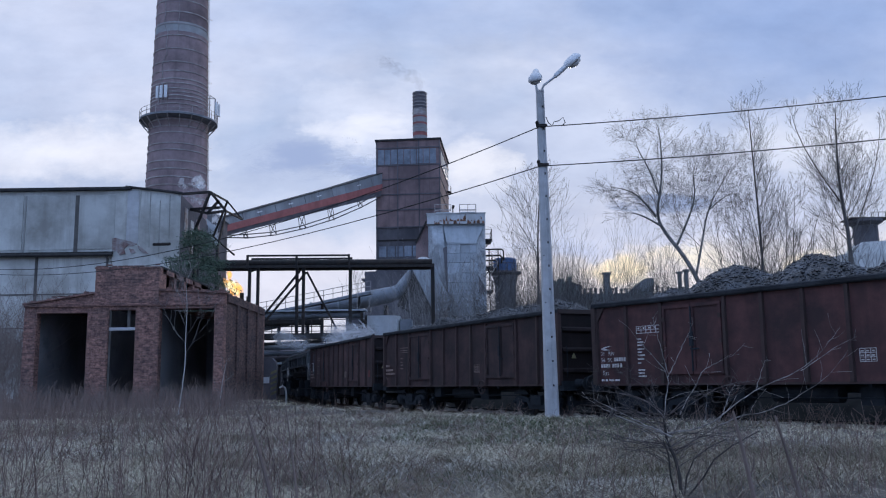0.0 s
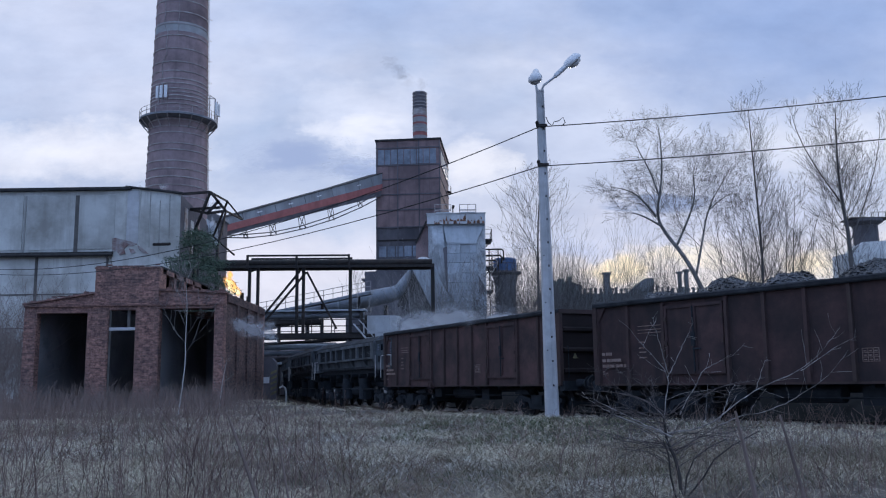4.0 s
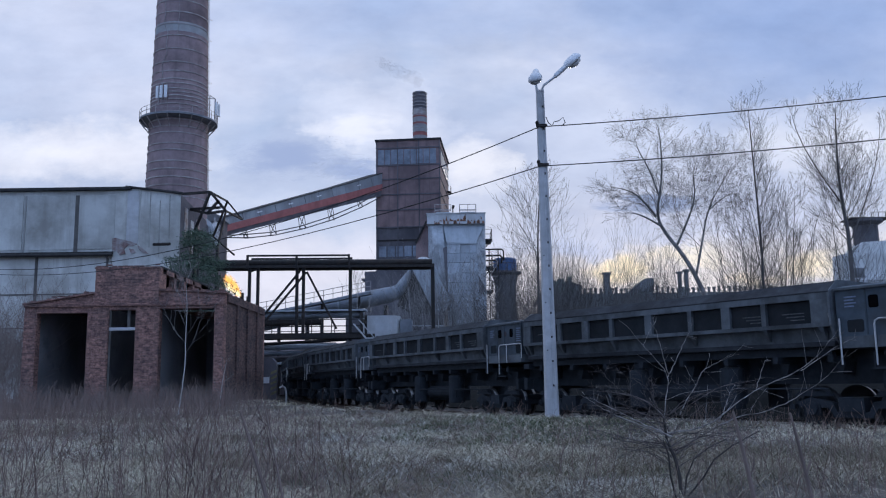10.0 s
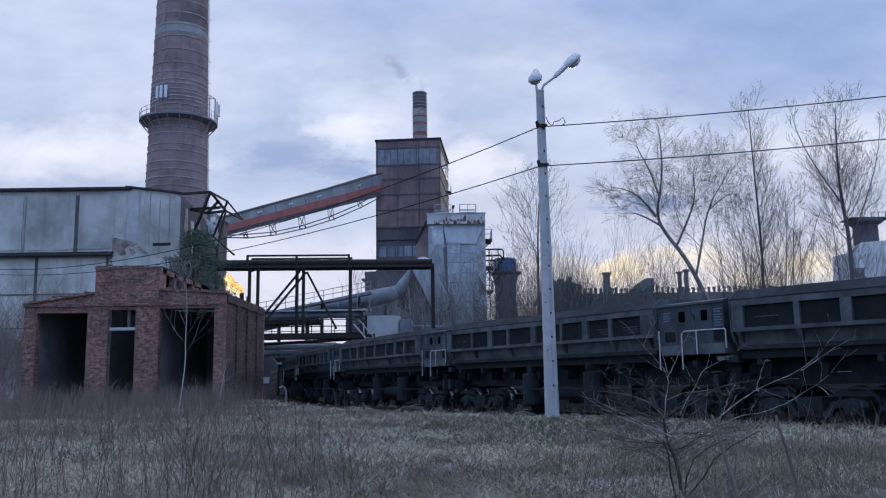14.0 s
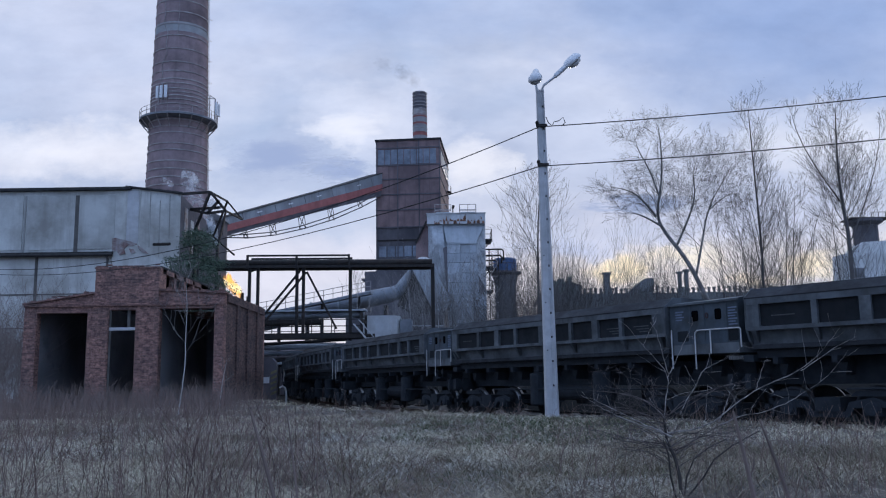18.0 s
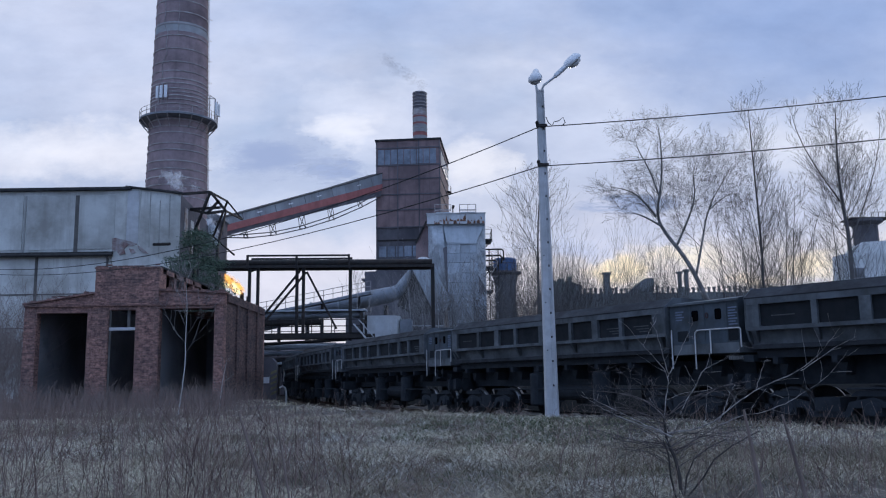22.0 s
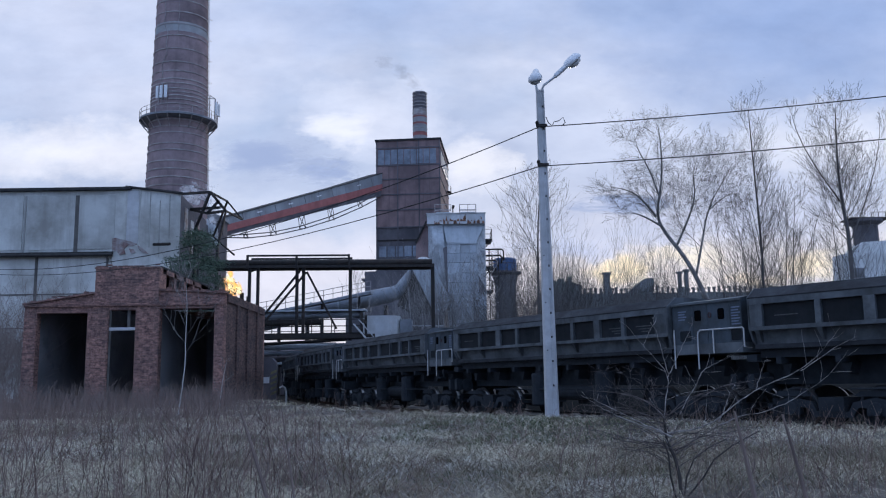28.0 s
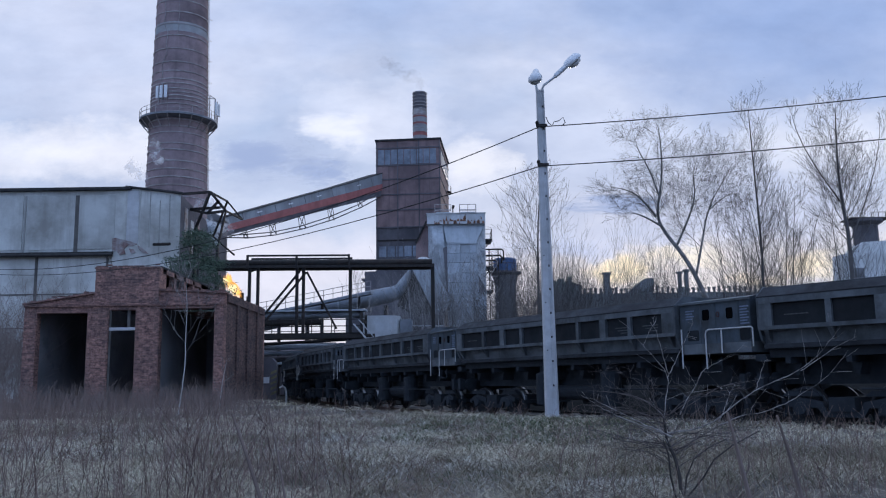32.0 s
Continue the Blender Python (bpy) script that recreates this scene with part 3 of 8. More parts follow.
def railway():
    tr = thing("railway_track", "single sooty track on dark ballast, curving across the field", "railway track", kind="structure")
    part("ballast_bed", sweep([(-3.0, -0.5), (-3.0, -0.01), (-2.3, -0.13), (-1.6, -0.19), (1.6, -0.19), (2.3, -0.13), (3.3, -0.03), (3.3, -0.5)], -110, 60, 1.0, 0), M["ballast"], tr)
    rail = [(-0.065, -0.16), (-0.065, -0.145), (-0.01, -0.13), (-0.01, -0.04), (-0.035, -0.03), (-0.035, 0.0),
            (0.035, 0.0), (0.035, -0.03), (0.01, -0.04), (0.01, -0.13), (0.065, -0.145), (0.065, -0.16)]
    for side in (-0.755, 0.755):
        part("rail", sweep(rail, -110, 60, 1.0, side), M["rail"], tr)
    sl = Mesh()
    sl.prism([(-0.13, -0.17), (0.13, -0.17), (0.13, -0.03), (0.10, 0.0), (-0.10, 0.0), (-0.13, -0.03)], -1.28, 1.28, "y")
    me = sl.data("sleeper", M["sleeper"])
    for i in range(140):
        x, y, h = on_track(-46 + i * 0.65)
        ob = part("sleeper", me, None, tr)
        ob.matrix_basis = pose(x, y, -0.162, 0, 0, math.degrees(h))


# ---------------------------------------------------------------- train
WHEEL_R = 0.475
# the tail of the last red wagon along the track, second by second
RUN = [(0.0, -15.25), (1.0, -11.97), (2.0, -8.46), (3.0, -4.83), (3.5, -3.0), (4.5, 0.70), (5.5, 4.40), (6.0, 6.36), (6.5, 8.34), (7.0, 10.31),
       (7.5, 12.29), (8.0, 14.28), (8.5, 16.18), (9.0, 17.98), (9.5, 19.74), (10.0, 21.42), (10.5, 23.05), (11.0, 24.55), (11.5, 25.76),
       (12.0, 26.72), (12.5, 27.56), (13.0, 28.25), (13.5, 28.83), (14.0, 29.22), (14.5, 29.46), (15.5, 29.60), (16.5, 29.63), (25.5, 29.63),
       (26.5, 29.65), (27.5, 29.69), (28.5, 29.74), (29.5, 29.81), (30.0, 29.87), (30.5, 29.93), (31.0, 29.98), (31.5, 29.97), (32.0, 29.95)]
RT, RS = np.array([r[0] for r in RUN]), np.array([r[1] for r in RUN])
RM = np.gradient(RS, RT)
RM[(RT >= 16.5) & (RT <= 25.5)] = 0.0


def run(t):
    """How far the train has come at t seconds, smoothly between the rows."""
    i = int(np.clip(np.searchsorted(RT, t) - 1, 0, len(RT) - 2))
    h = RT[i + 1] - RT[i]
    u = (t - RT[i]) / h
    return float((2 * u**3 - 3 * u**2 + 1) * RS[i] + (u**3 - 2 * u**2 + u) * h * RM[i]
                 + (-2 * u**3 + 3 * u**2) * RS[i + 1] + (u**3 - u**2) * h * RM[i + 1])


def vehicle_pose(s):
    """Where a vehicle stands whose middle is s metres along the track."""
    ax, ay, _ = on_track(s + 4.3)
    bx, by, _ = on_track(s - 4.3)
    return pose((ax + bx) / 2, (ay + by) / 2, 0, 0, 0, math.degrees(atan2(ay - by, ax - bx)))


def wheel_data(sy):
    w = Mesh()
    w.lathe([(0.10, 0.80 * sy), (0.12, 0.76 * sy), (0.16, 0.735 * sy), (0.38, 0.745 * sy), (0.41, 0.82 * sy), (WHEEL_R, 0.81 * sy)], 28, axis="y")
    n = len(w.f)
    w.lathe([(WHEEL_R, 0.81 * sy), (WHEEL_R, 0.715 * sy), (0.495, 0.70 * sy)], 28, axis="y")
    e = len(w.f)
    w.lathe([(0.495, 0.70 * sy), (0.495, 0.672 * sy), (0.40, 0.675 * sy), (0.36, 0.71 * sy), (0.12, 0.69 * sy), (0.08, 0.64 * sy)], 28, axis="y")
    me = bpy.data.meshes.new("wheel")
    me.from_pydata(w.v, [], w.f)
    me.materials.append(M["wheel"])
    me.materials.append(M["tread"])
    me.polygons.foreach_set("material_index", [1 if n <= i < e else 0 for i in range(len(w.f))])
    me.polygons.foreach_set("use_smooth", [True] * len(w.f))
    bm = bmesh.new()
    bm.from_mesh(me)
    bmesh.ops.remove_doubles(bm, verts=bm.verts, dist=0.0005)
    bmesh.ops.recalc_face_normals(bm, faces=bm.faces)
    bm.to_mesh(me)
    bm.free()
    return me


def axle_data():
    w = Mesh()
    w.tube([(0, -1.10, 0), (0, -0.80, 0), (0, -0.66, 0), (0, 0.66, 0), (0, 0.80, 0), (0, 1.10, 0)], [0.06, 0.10, 0.08, 0.08, 0.10, 0.06], 10)
    return w.data("wheelset", M["wheel"], True)


AXLE, WHEELS = axle_data(), [wheel_data(-1), wheel_data(1)]
wheelsets = []


def bogie_data():
    out = {}
    b = Mesh()
    b.box(-0.28, 0.28, -1.12, 1.12, 0.42, 0.72)
    out["bogie"] = b.data("bogie", M["under"])
    b = Mesh()
    b.prism([(-1.25, 0.62), (-0.95, 0.72), (-0.45, 0.62), (-0.35, 0.42), (0.35, 0.42), (0.45, 0.62), (0.95, 0.72), (1.25, 0.62),
             (1.25, 0.52), (1.0, 0.50), (0.55, 0.50), (0.42, 0.30), (-0.42, 0.30), (-0.55, 0.50), (-1.0, 0.50), (-1.25, 0.52)], -0.07, 0.07, "y")
    out["side_frame"] = b.data("side_frame", M["under"])
    b = Mesh()
    b.prism([(-0.19, 0.34), (0.19, 0.34), (0.19, 0.56), (0.13, 0.62), (-0.13, 0.62), (-0.19, 0.56)], -0.09, 0.09, "y")
    b.lathe([(0.0, -0.14), (0.13, -0.14), (0.15, -0.11), (0.15, 0.14), (0.13, 0.14), (0.0, 0.14)], 12, Matrix.Translation((0, 0, WHEEL_R)), "y")
    out["axle_box"] = b.data("axle_box", M["under"])
    b = Mesh()
    b.prism([(-0.45, 0.74), (0.45, 0.74), (0.30, 0.86), (-0.30, 0.86)], -0.05, 0.05, "y")
    out["leaf_spring"] = b.data("leaf_spring", M["under"])
    b = Mesh()
    b.box(-0.06, 0.06, -0.95, 0.95, 0.45, 0.56)
    out["brake_beam"] = b.data("brake_beam", M["under"])
    b = Mesh()
    b.prism([(-0.05, 0.28), (0.05, 0.28), (0.09, 0.48), (0.05, 0.68), (-0.05, 0.68), (-0.01, 0.48)], -0.06, 0.06, "y")
    out["brake_shoe"] = b.data("brake_shoe", M["under"])
    return out


BOGIE = bogie_data()


def running_gear(wagon, xs):
    for x in xs:
        ob = part("bogie", BOGIE["bogie"], None, wagon)
        ob.location.x = x
        for sy in (-1, 1):
            part("side_frame", BOGIE["side_frame"], None, ob).location.y = 1.0 * sy
            for ax in (-0.92, 0.92):
                part("axle_box", BOGIE["axle_box"], None, ob).location = (ax, 1.0 * sy, 0)
                part("leaf_spring", BOGIE["leaf_spring"], None, ob).location = (ax, 1.0 * sy, 0)
            for sx in (-1.47, 1.47):
                part("brake_shoe", BOGIE["brake_shoe"], None, ob).location = (sx, 0.76 * sy, 0)
        for sx in (-1.50, 1.50):
            part("brake_beam", BOGIE["brake_beam"], None, ob).location = (sx, 0, 0)
        for ax in (-0.92, 0.92):
            w = part("wheelset", AXLE, None, wagon, "dark steel wheels on an axle")
            w.location = (x + ax, 0, WHEEL_R)
            for me in WHEELS:
                part("wheel", me, None, w)
            wheelsets.append((w, wagon))


def buffers(wagon, x, z=1.06):
    sx = 1 if x > 0 else -1
    for y in (-0.875, 0.875):
        b = Mesh()
        b.lathe([(0.0, 0.0), (0.14, 0.0), (0.12, 0.25), (0.08, 0.27), (0.08, 0.50), (0.22, 0.52), (0.23, 0.56), (0.0, 0.575)], 14,
                Matrix.Translation((x, y, z)) @ Matrix.Diagonal((sx, 1, 1, 1)), "x")
        part("buffer", b, M["under"], wagon)
    h = Mesh()
    h.box(min(x, x + 0.2 * sx), max(x, x + 0.2 * sx), -0.09, 0.09, z - 0.10, z + 0.06)
    h.tube([(x + 0.15 * sx, 0, z), (x + 0.42 * sx, 0, z), (x + 0.50 * sx, 0, z - 0.08), (x + 0.44 * sx, 0, z - 0.18)], 0.045, 8)
    h.tube([(x + 0.40 * sx, 0.0, z - 0.05), (x + 0.46 * sx, 0, z - 0.35), (x + 0.38 * sx, 0, z - 0.52)], 0.03, 6)
    part("coupling", h, M["under"], wagon)
    for y in (-0.42, 0.42):
        p = Mesh()
        p.tube([(x, y, z - 0.12), (x + 0.22 * sx, y, z - 0.16), (x + 0.34 * sx, y * 0.9, z - 0.42), (x + 0.42 * sx, y * 0.8, z - 0.5)], 0.028, 6)
        part("brake_hose", p, M["under"], wagon)


LEN = 12.55
BAYS = [0, 1.18, 2.36, 4.25, 5.26, 6.275, 7.29, 8.30, 10.19, 11.37, LEN]


def writing(parent, text, x, z, size, material, label):
    """Stencilled writing on the side that the camera sees."""
    c = bpy.data.curves.new("writing", "FONT")
    c.body, c.size = text, size
    o = bpy.data.objects.new("writing", c)
    me = bpy.data.meshes.new_from_object(o)
    bpy.data.objects.remove(o)
    me.materials.append(material)
    ob = part("writing", me, None, parent, label)
    ob.matrix_basis = Matrix.Translation((x, -1.462, z)) @ pose(0, 0, 0, 90, 0, 0)
    return ob


def bars(mesh, x, z, widths, h, gap=0.04):
    """A line of writing that cannot be read, as plain bars."""
    for w in widths:
        mesh.box(x, x + w, -1.464, -1.455, z, z + h)
        x += w + gap


def gondola(label, marks, wheel_side=-1, paint="wagon"):
    w = thing("coal_wagon", label, "railway wagon", group="red coal wagons of the train")
    x0 = -LEN / 2
    zb, zt = 1.03, 3.23
    for sy in (-1, 1):
        side = Mesh()
        side.box(x0 + 0.03, -x0 - 0.03, min(1.33 * sy, 1.36 * sy), max(1.33 * sy, 1.36 * sy), zb + 0.02, zt - 0.05)
        sd = part("side_wall", side, M[paint], w)
        sill = Mesh()
        ya, yb = sorted((1.28 * sy, 1.40 * sy))
        sill.box(x0, -x0, ya, yb, zb - 0.03, zb + 0.02)
        part("side_sill", sill, M["wagon_rib"], w)
        rail = Mesh()
        rail.prism([(1.28 * sy, zt - 0.13), (1.45 * sy, zt - 0.13), (1.47 * sy, zt - 0.10), (1.47 * sy, zt - 0.03), (1.44 * sy, zt), (1.28 * sy, zt)],
                   x0, -x0, "x")
        part("top_rail", rail, M["soot_top"], w)
        for i, b in enumerate(BAYS):
            rib = Mesh()
            x = x0 + b
            hw = 0.055 if 0 < i < len(BAYS) - 1 else 0.09
            x = min(max(x, x0 + hw), -x0 - hw)
            # a pressed rib, deeper at its foot
            rib.add([(x - hw, 1.35 * sy, zb + 0.02), (x + hw, 1.35 * sy, zb + 0.02), (x + hw, 1.35 * sy, zt - 0.12), (x - hw, 1.35 * sy, zt - 0.12),
                     (x - hw * 0.75, 1.45 * sy, zb + 0.02), (x + hw * 0.75, 1.45 * sy, zb + 0.02), (x + hw * 0.75, 1.42 * sy, zt - 0.12),
                     (x - hw * 0.75, 1.42 * sy, zt - 0.12)],
                    [(0, 1, 2, 3), (4, 7, 6, 5), (0, 4, 5, 1), (1, 5, 6, 2), (2, 6, 7, 3), (3, 7, 4, 0)])
            part("rib", rib, M["wagon_rib"], sd)
        for e in (-1, 1):
            gs = Mesh()
            xe = -x0 * e
            gs.prism([(xe, zt - 0.12), (xe - 0.42 * e, zt - 0.12), (xe - 0.16 * e, zt - 0.52), (xe, zt - 0.60)], min(1.362 * sy, 1.41 * sy), max(1.362 * sy, 1.41 * sy), "y")
            part("corner_gusset", gs, M["wagon_rib"], sd)
        for dx in (2.36, 8.30):
            for k in range(2):
                a = x0 + dx + 0.07 + k * 0.88
                door = Mesh()
                y0, y1 = sorted((1.36 * sy, 1.39 * sy))
                door.box(a, a + 0.86, y0, y1, zb + 0.24, zt - 0.24)
                y2, y3 = sorted((1.39 * sy, 1.425 * sy))
                for p, q, r, s in ((a, a + 0.86, zt - 0.32, zt - 0.24), (a, a + 0.86, zb + 0.24, zb + 0.32),
                                   (a, a + 0.07, zb + 0.32, zt - 0.32), (a + 0.79, a + 0.86, zb + 0.32, zt - 0.32)):
                    door.box(p, q, y2, y3, r, s)
                d = part("door", door, M[paint], w)
                for hz in (1.45, 2.0, 2.6):
                    hn = Mesh()
                    hx = a + (0.0 if k == 0 else 0.80)
                    hn.box(hx, hx + 0.07, min(1.42 * sy, 1.46 * sy), max(1.42 * sy, 1.46 * sy), hz, hz + 0.10)
                    part("hinge", hn, M["wagon_rib"], d)
            lock = Mesh()
            m = x0 + dx + 0.945
            lock.tube([(m, 1.44 * sy, zb + 0.3), (m, 1.44 * sy, zt - 0.3)], 0.02, 6)
            lock.box(m - 0.05, m + 0.05, min(1.41 * sy, 1.475 * sy), max(1.41 * sy, 1.475 * sy), 1.95, 2.3)
            lock.box(m - 0.03, m + 0.22, min(1.44 * sy, 1.47 * sy), max(1.44 * sy, 1.47 * sy), 1.86, 1.90)
            part("door_lock", lock, M["under"], w)
    for sx in (-1, 1):
        e = Mesh()
        xa, xb = sorted((-x0 * sx - 0.06 * sx, -x0 * sx - 0.10 * sx))
        e.box(xa, xb, -1.36, 1.36, zb + 0.05, zt - 0.08)
        ew = part("end_wall", e, M["wagon_end"], w)
        for z in (1.35, 1.95, 2.55):
            a, b = sorted((-x0 * sx - 0.06 * sx, -x0 * sx + 0.03 * sx))
            e = Mesh()
            e.prism([(a, z), (b, z + 0.05), (b, z + 0.12), (a, z + 0.17)], -1.30, 1.30, "y")
            part("stiffener", e, M["wagon_end"], ew)
        a, b = sorted((-x0 * sx - 0.12 * sx, -x0 * sx + 0.02 * sx))
        e = Mesh()
        e.box(a, b, -1.45, 1.45, zt - 0.13, zt - 0.01)
        part("end_rail", e, M["wagon_rib"], ew)
        for y in (-1.40, 1.40):
            e = Mesh()
            e.box(a, b, y - 0.06, y + 0.06, zb, zt - 0.1)
            part("corner_post", e, M["wagon_rib"], ew)
        hs = Mesh()
        a, b = sorted((-x0 * sx - 0.15 * sx, -x0 * sx + 0.12 * sx))
        hs.box(a, b, -1.40, 1.40, 0.86, 1.14)
        part("headstock", hs, M["under"], w)
        xl = -x0 * sx + 0.05 * sx
        for y, z, k in ((-0.95, 1.86, "yellow"), (0.45, 2.62, "faint")):
            sg = Mesh()
            sg.add([(xl + d * sx, y + u, z + v) for d in (0.0, 0.012) for u, v in ((-0.09, -0.07), (0.09, -0.07), (0.0, 0.10))], [(0, 1, 2), (5, 4, 3), (0, 3, 4, 1), (1, 4, 5, 2), (2, 5, 3, 0)])
            part("warning_sign", sg, M[k], ew)
        gr = Mesh()
        gr.tube([(xl, -1.22, 1.25), (xl + 0.05 * sx, -1.22, 1.3), (xl + 0.05 * sx, -1.22, 2.1), (xl, -1.22, 2.15)], 0.014, 6)
        part("grab_rail", gr, M["under"], w)
        buffers(w, (-x0 + 0.10) * sx)
    under = Mesh()
    under.box(x0 + 0.1, -x0 - 0.1, -1.33, 1.33, 1.06, 1.14)
    for y in (-0.38, 0.38):
        under.box(x0 + 0.1, -x0 - 0.1, y - 0.05, y + 0.05, 0.80, 1.08)
    for x in np.arange(-5.2, 5.3, 1.3):
        under.box(x - 0.04, x + 0.04, -1.3, 1.3, 0.92, 1.08)
    part("underframe", under, M["under"], w)
    gear = Mesh()
    gear.tube([(-1.2, -0.75, 0.78), (0.4, -0.75, 0.78)], 0.20, 14)
    gear.tube([(-3.6, -0.95, 0.70), (3.6, -0.95, 0.70)], 0.02, 6)
    gear.box(0.9, 1.4, -0.95, -0.45, 0.55, 0.95)
    gear.box(-2.3, -1.8, -1.1, -0.6, 0.62, 1.0)
    part("brake_gear", gear, M["under"], w)
    bw = Mesh()
    ring = [(1.9 * wheel_side + 0.22 * cos(t), -1.50, 0.98 + 0.22 * sin(t)) for t in np.linspace(0, 2 * pi, 19)]
    bw.tube(ring, 0.018, 6, False)
    for k in range(2):
        t = pi * k / 2 + 0.4
        bw.tube([(1.9 * wheel_side - 0.22 * cos(t), -1.50, 0.98 - 0.22 * sin(t)), (1.9 * wheel_side + 0.22 * cos(t), -1.50, 0.98 + 0.22 * sin(t))], 0.014, 6)
    bw.tube([(1.9 * wheel_side, -1.52, 0.98), (1.9 * wheel_side, -1.0, 0.98)], 0.025, 6)
    part("hand_wheel", bw, M["wagon_rib"], w, "red-brown spoked hand wheel")
    marks(w, x0)
    running_gear(w, (-4.5, 4.5))
    return w


def marks_bright(w, x0):
    a = x0 + 0.30
    arrow = Mesh()
    arrow.add([(a, -1.462, 1.98), (a + 0.12, -1.462, 2.03), (a + 0.42, -1.462, 2.06), (a + 0.12, -1.462, 1.99), (a + 0.38, -1.462, 1.94), (a + 0.12, -1.462, 1.94)],
              [(0, 1, 2, 3), (0, 3, 4, 5)])
    part("arrow_mark", arrow, M["white"], w)
    writing(w, "31   RIV", a, 1.80, 0.15, M["white"], "worn white stencilled writing")
    writing(w, "56", a, 1.63, 0.15, M["white"], "worn white stencilled writing")
    writing(w, "SK", a + 0.24, 1.63, 0.15, M["white"], "worn white stencilled writing")
    writing(w, "Eas", a + 0.05, 1.28, 0.17, M["white"], "worn white stencilled writing")
    for x, z, wd, hh, gp in ((a + 0.47, 1.64, (0.065,) * 5, 0.10, 0.02), (a, 1.48, (0.065,) * 4, 0.10, 0.02), (a + 0.40, 1.48, (0.065,) * 3, 0.10, 0.02),
                             (a + 0.68, 1.48, (0.065,), 0.10, 0.02), (a, 1.12, (0.10, 0.08, 0.18, 0.16), 0.05, 0.04)):
        n = Mesh()
        bars(n, x, z, wd, hh, gp)
        part("number_bars", n, M["white"], w)
    t = Mesh()
    b = x0 + 1.50
    for z in (2.34, 2.42, 2.52):
        t.box(b, b + 0.80, -1.371, -1.362, z, z + 0.016)
    for k in range(6):
        t.box(b + 0.16 * k, b + 0.16 * k + 0.014, -1.371, -1.362, 2.34, 2.53)
    for k, wd in enumerate((0.06, 0.05, 0.07, 0.05)):
        t.box(b + 0.05 + 0.18 * k, b + 0.05 + 0.18 * k + wd, -1.372, -1.362, 2.455, 2.50)
    for z, wd in ((2.10, 0.20), (2.18, 0.14), (2.02, 0.16), (1.92, 0.22), (1.84, 0.14), (1.76, 0.24), (1.66, 0.20), (1.56, 0.10), (1.38, 0.22), (1.30, 0.20),
                  (1.22, 0.26)):
        t.box(b + 0.02, b + 0.02 + wd, -1.371, -1.362, z, z + 0.035)
    part("data_panel", t, M["white"], w)
    plate_box(w, x0 + 7.45, 1.45)


def plate_box(w, x, z, paint="white"):
    """A framed table of small writing."""
    t = Mesh()
    for k in range(4):
        t.box(x, x + 0.36, -1.371, -1.362, z + 0.09 * k, z + 0.09 * k + 0.012)
    for k in range(4):
        t.box(x + 0.116 * k, x + 0.116 * k + 0.012, -1.371, -1.362, z, z + 0.28)
    for i in range(3):
        for k in range(3):
            t.box(x + 0.03 + 0.116 * k, x + 0.09 + 0.116 * k, -1.371, -1.362, z + 0.03 + 0.09 * i, z + 0.055 + 0.09 * i)
    part("data_panel", t, M[paint], w)


def marks_faint(w, x0):
    a = x0 + 0.30
    for z, wd in ((1.80, (0.10, 0.2)), (1.63, (0.12, 0.5)), (1.48, (0.42, 0.25, 0.08))):
        n = Mesh()
        bars(n, a, z, wd, 0.08)
        part("number_bars", n, M["faint"], w)
    writing(w, "Eas", a, 1.28, 0.15, M["faint"], "faded stencilled writing")
    t = Mesh()
    b = x0 + 1.5
    for z in (2.34, 2.42, 2.52):
        t.box(b, b + 0.75, -1.371, -1.362, z, z + 0.016)
    for z, wd in ((2.1, 0.2), (1.95, 0.16), (1.84, 0.22), (1.7, 0.24)):
        t.box(b + 0.02, b + 0.02 + wd, -1.371, -1.362, z, z + 0.03)
    part("data_panel", t, M["faint"], w)
    plate_box(w, x0 + 7.45, 1.45, "faint")
    r = Mesh()
    r.box(-x0 - 0.85, -x0 - 0.60, -1.371, -1.362, 1.42, 1.72)
    part("red_label", r, M["red_mark"], w, "faded red panel on the side wall")


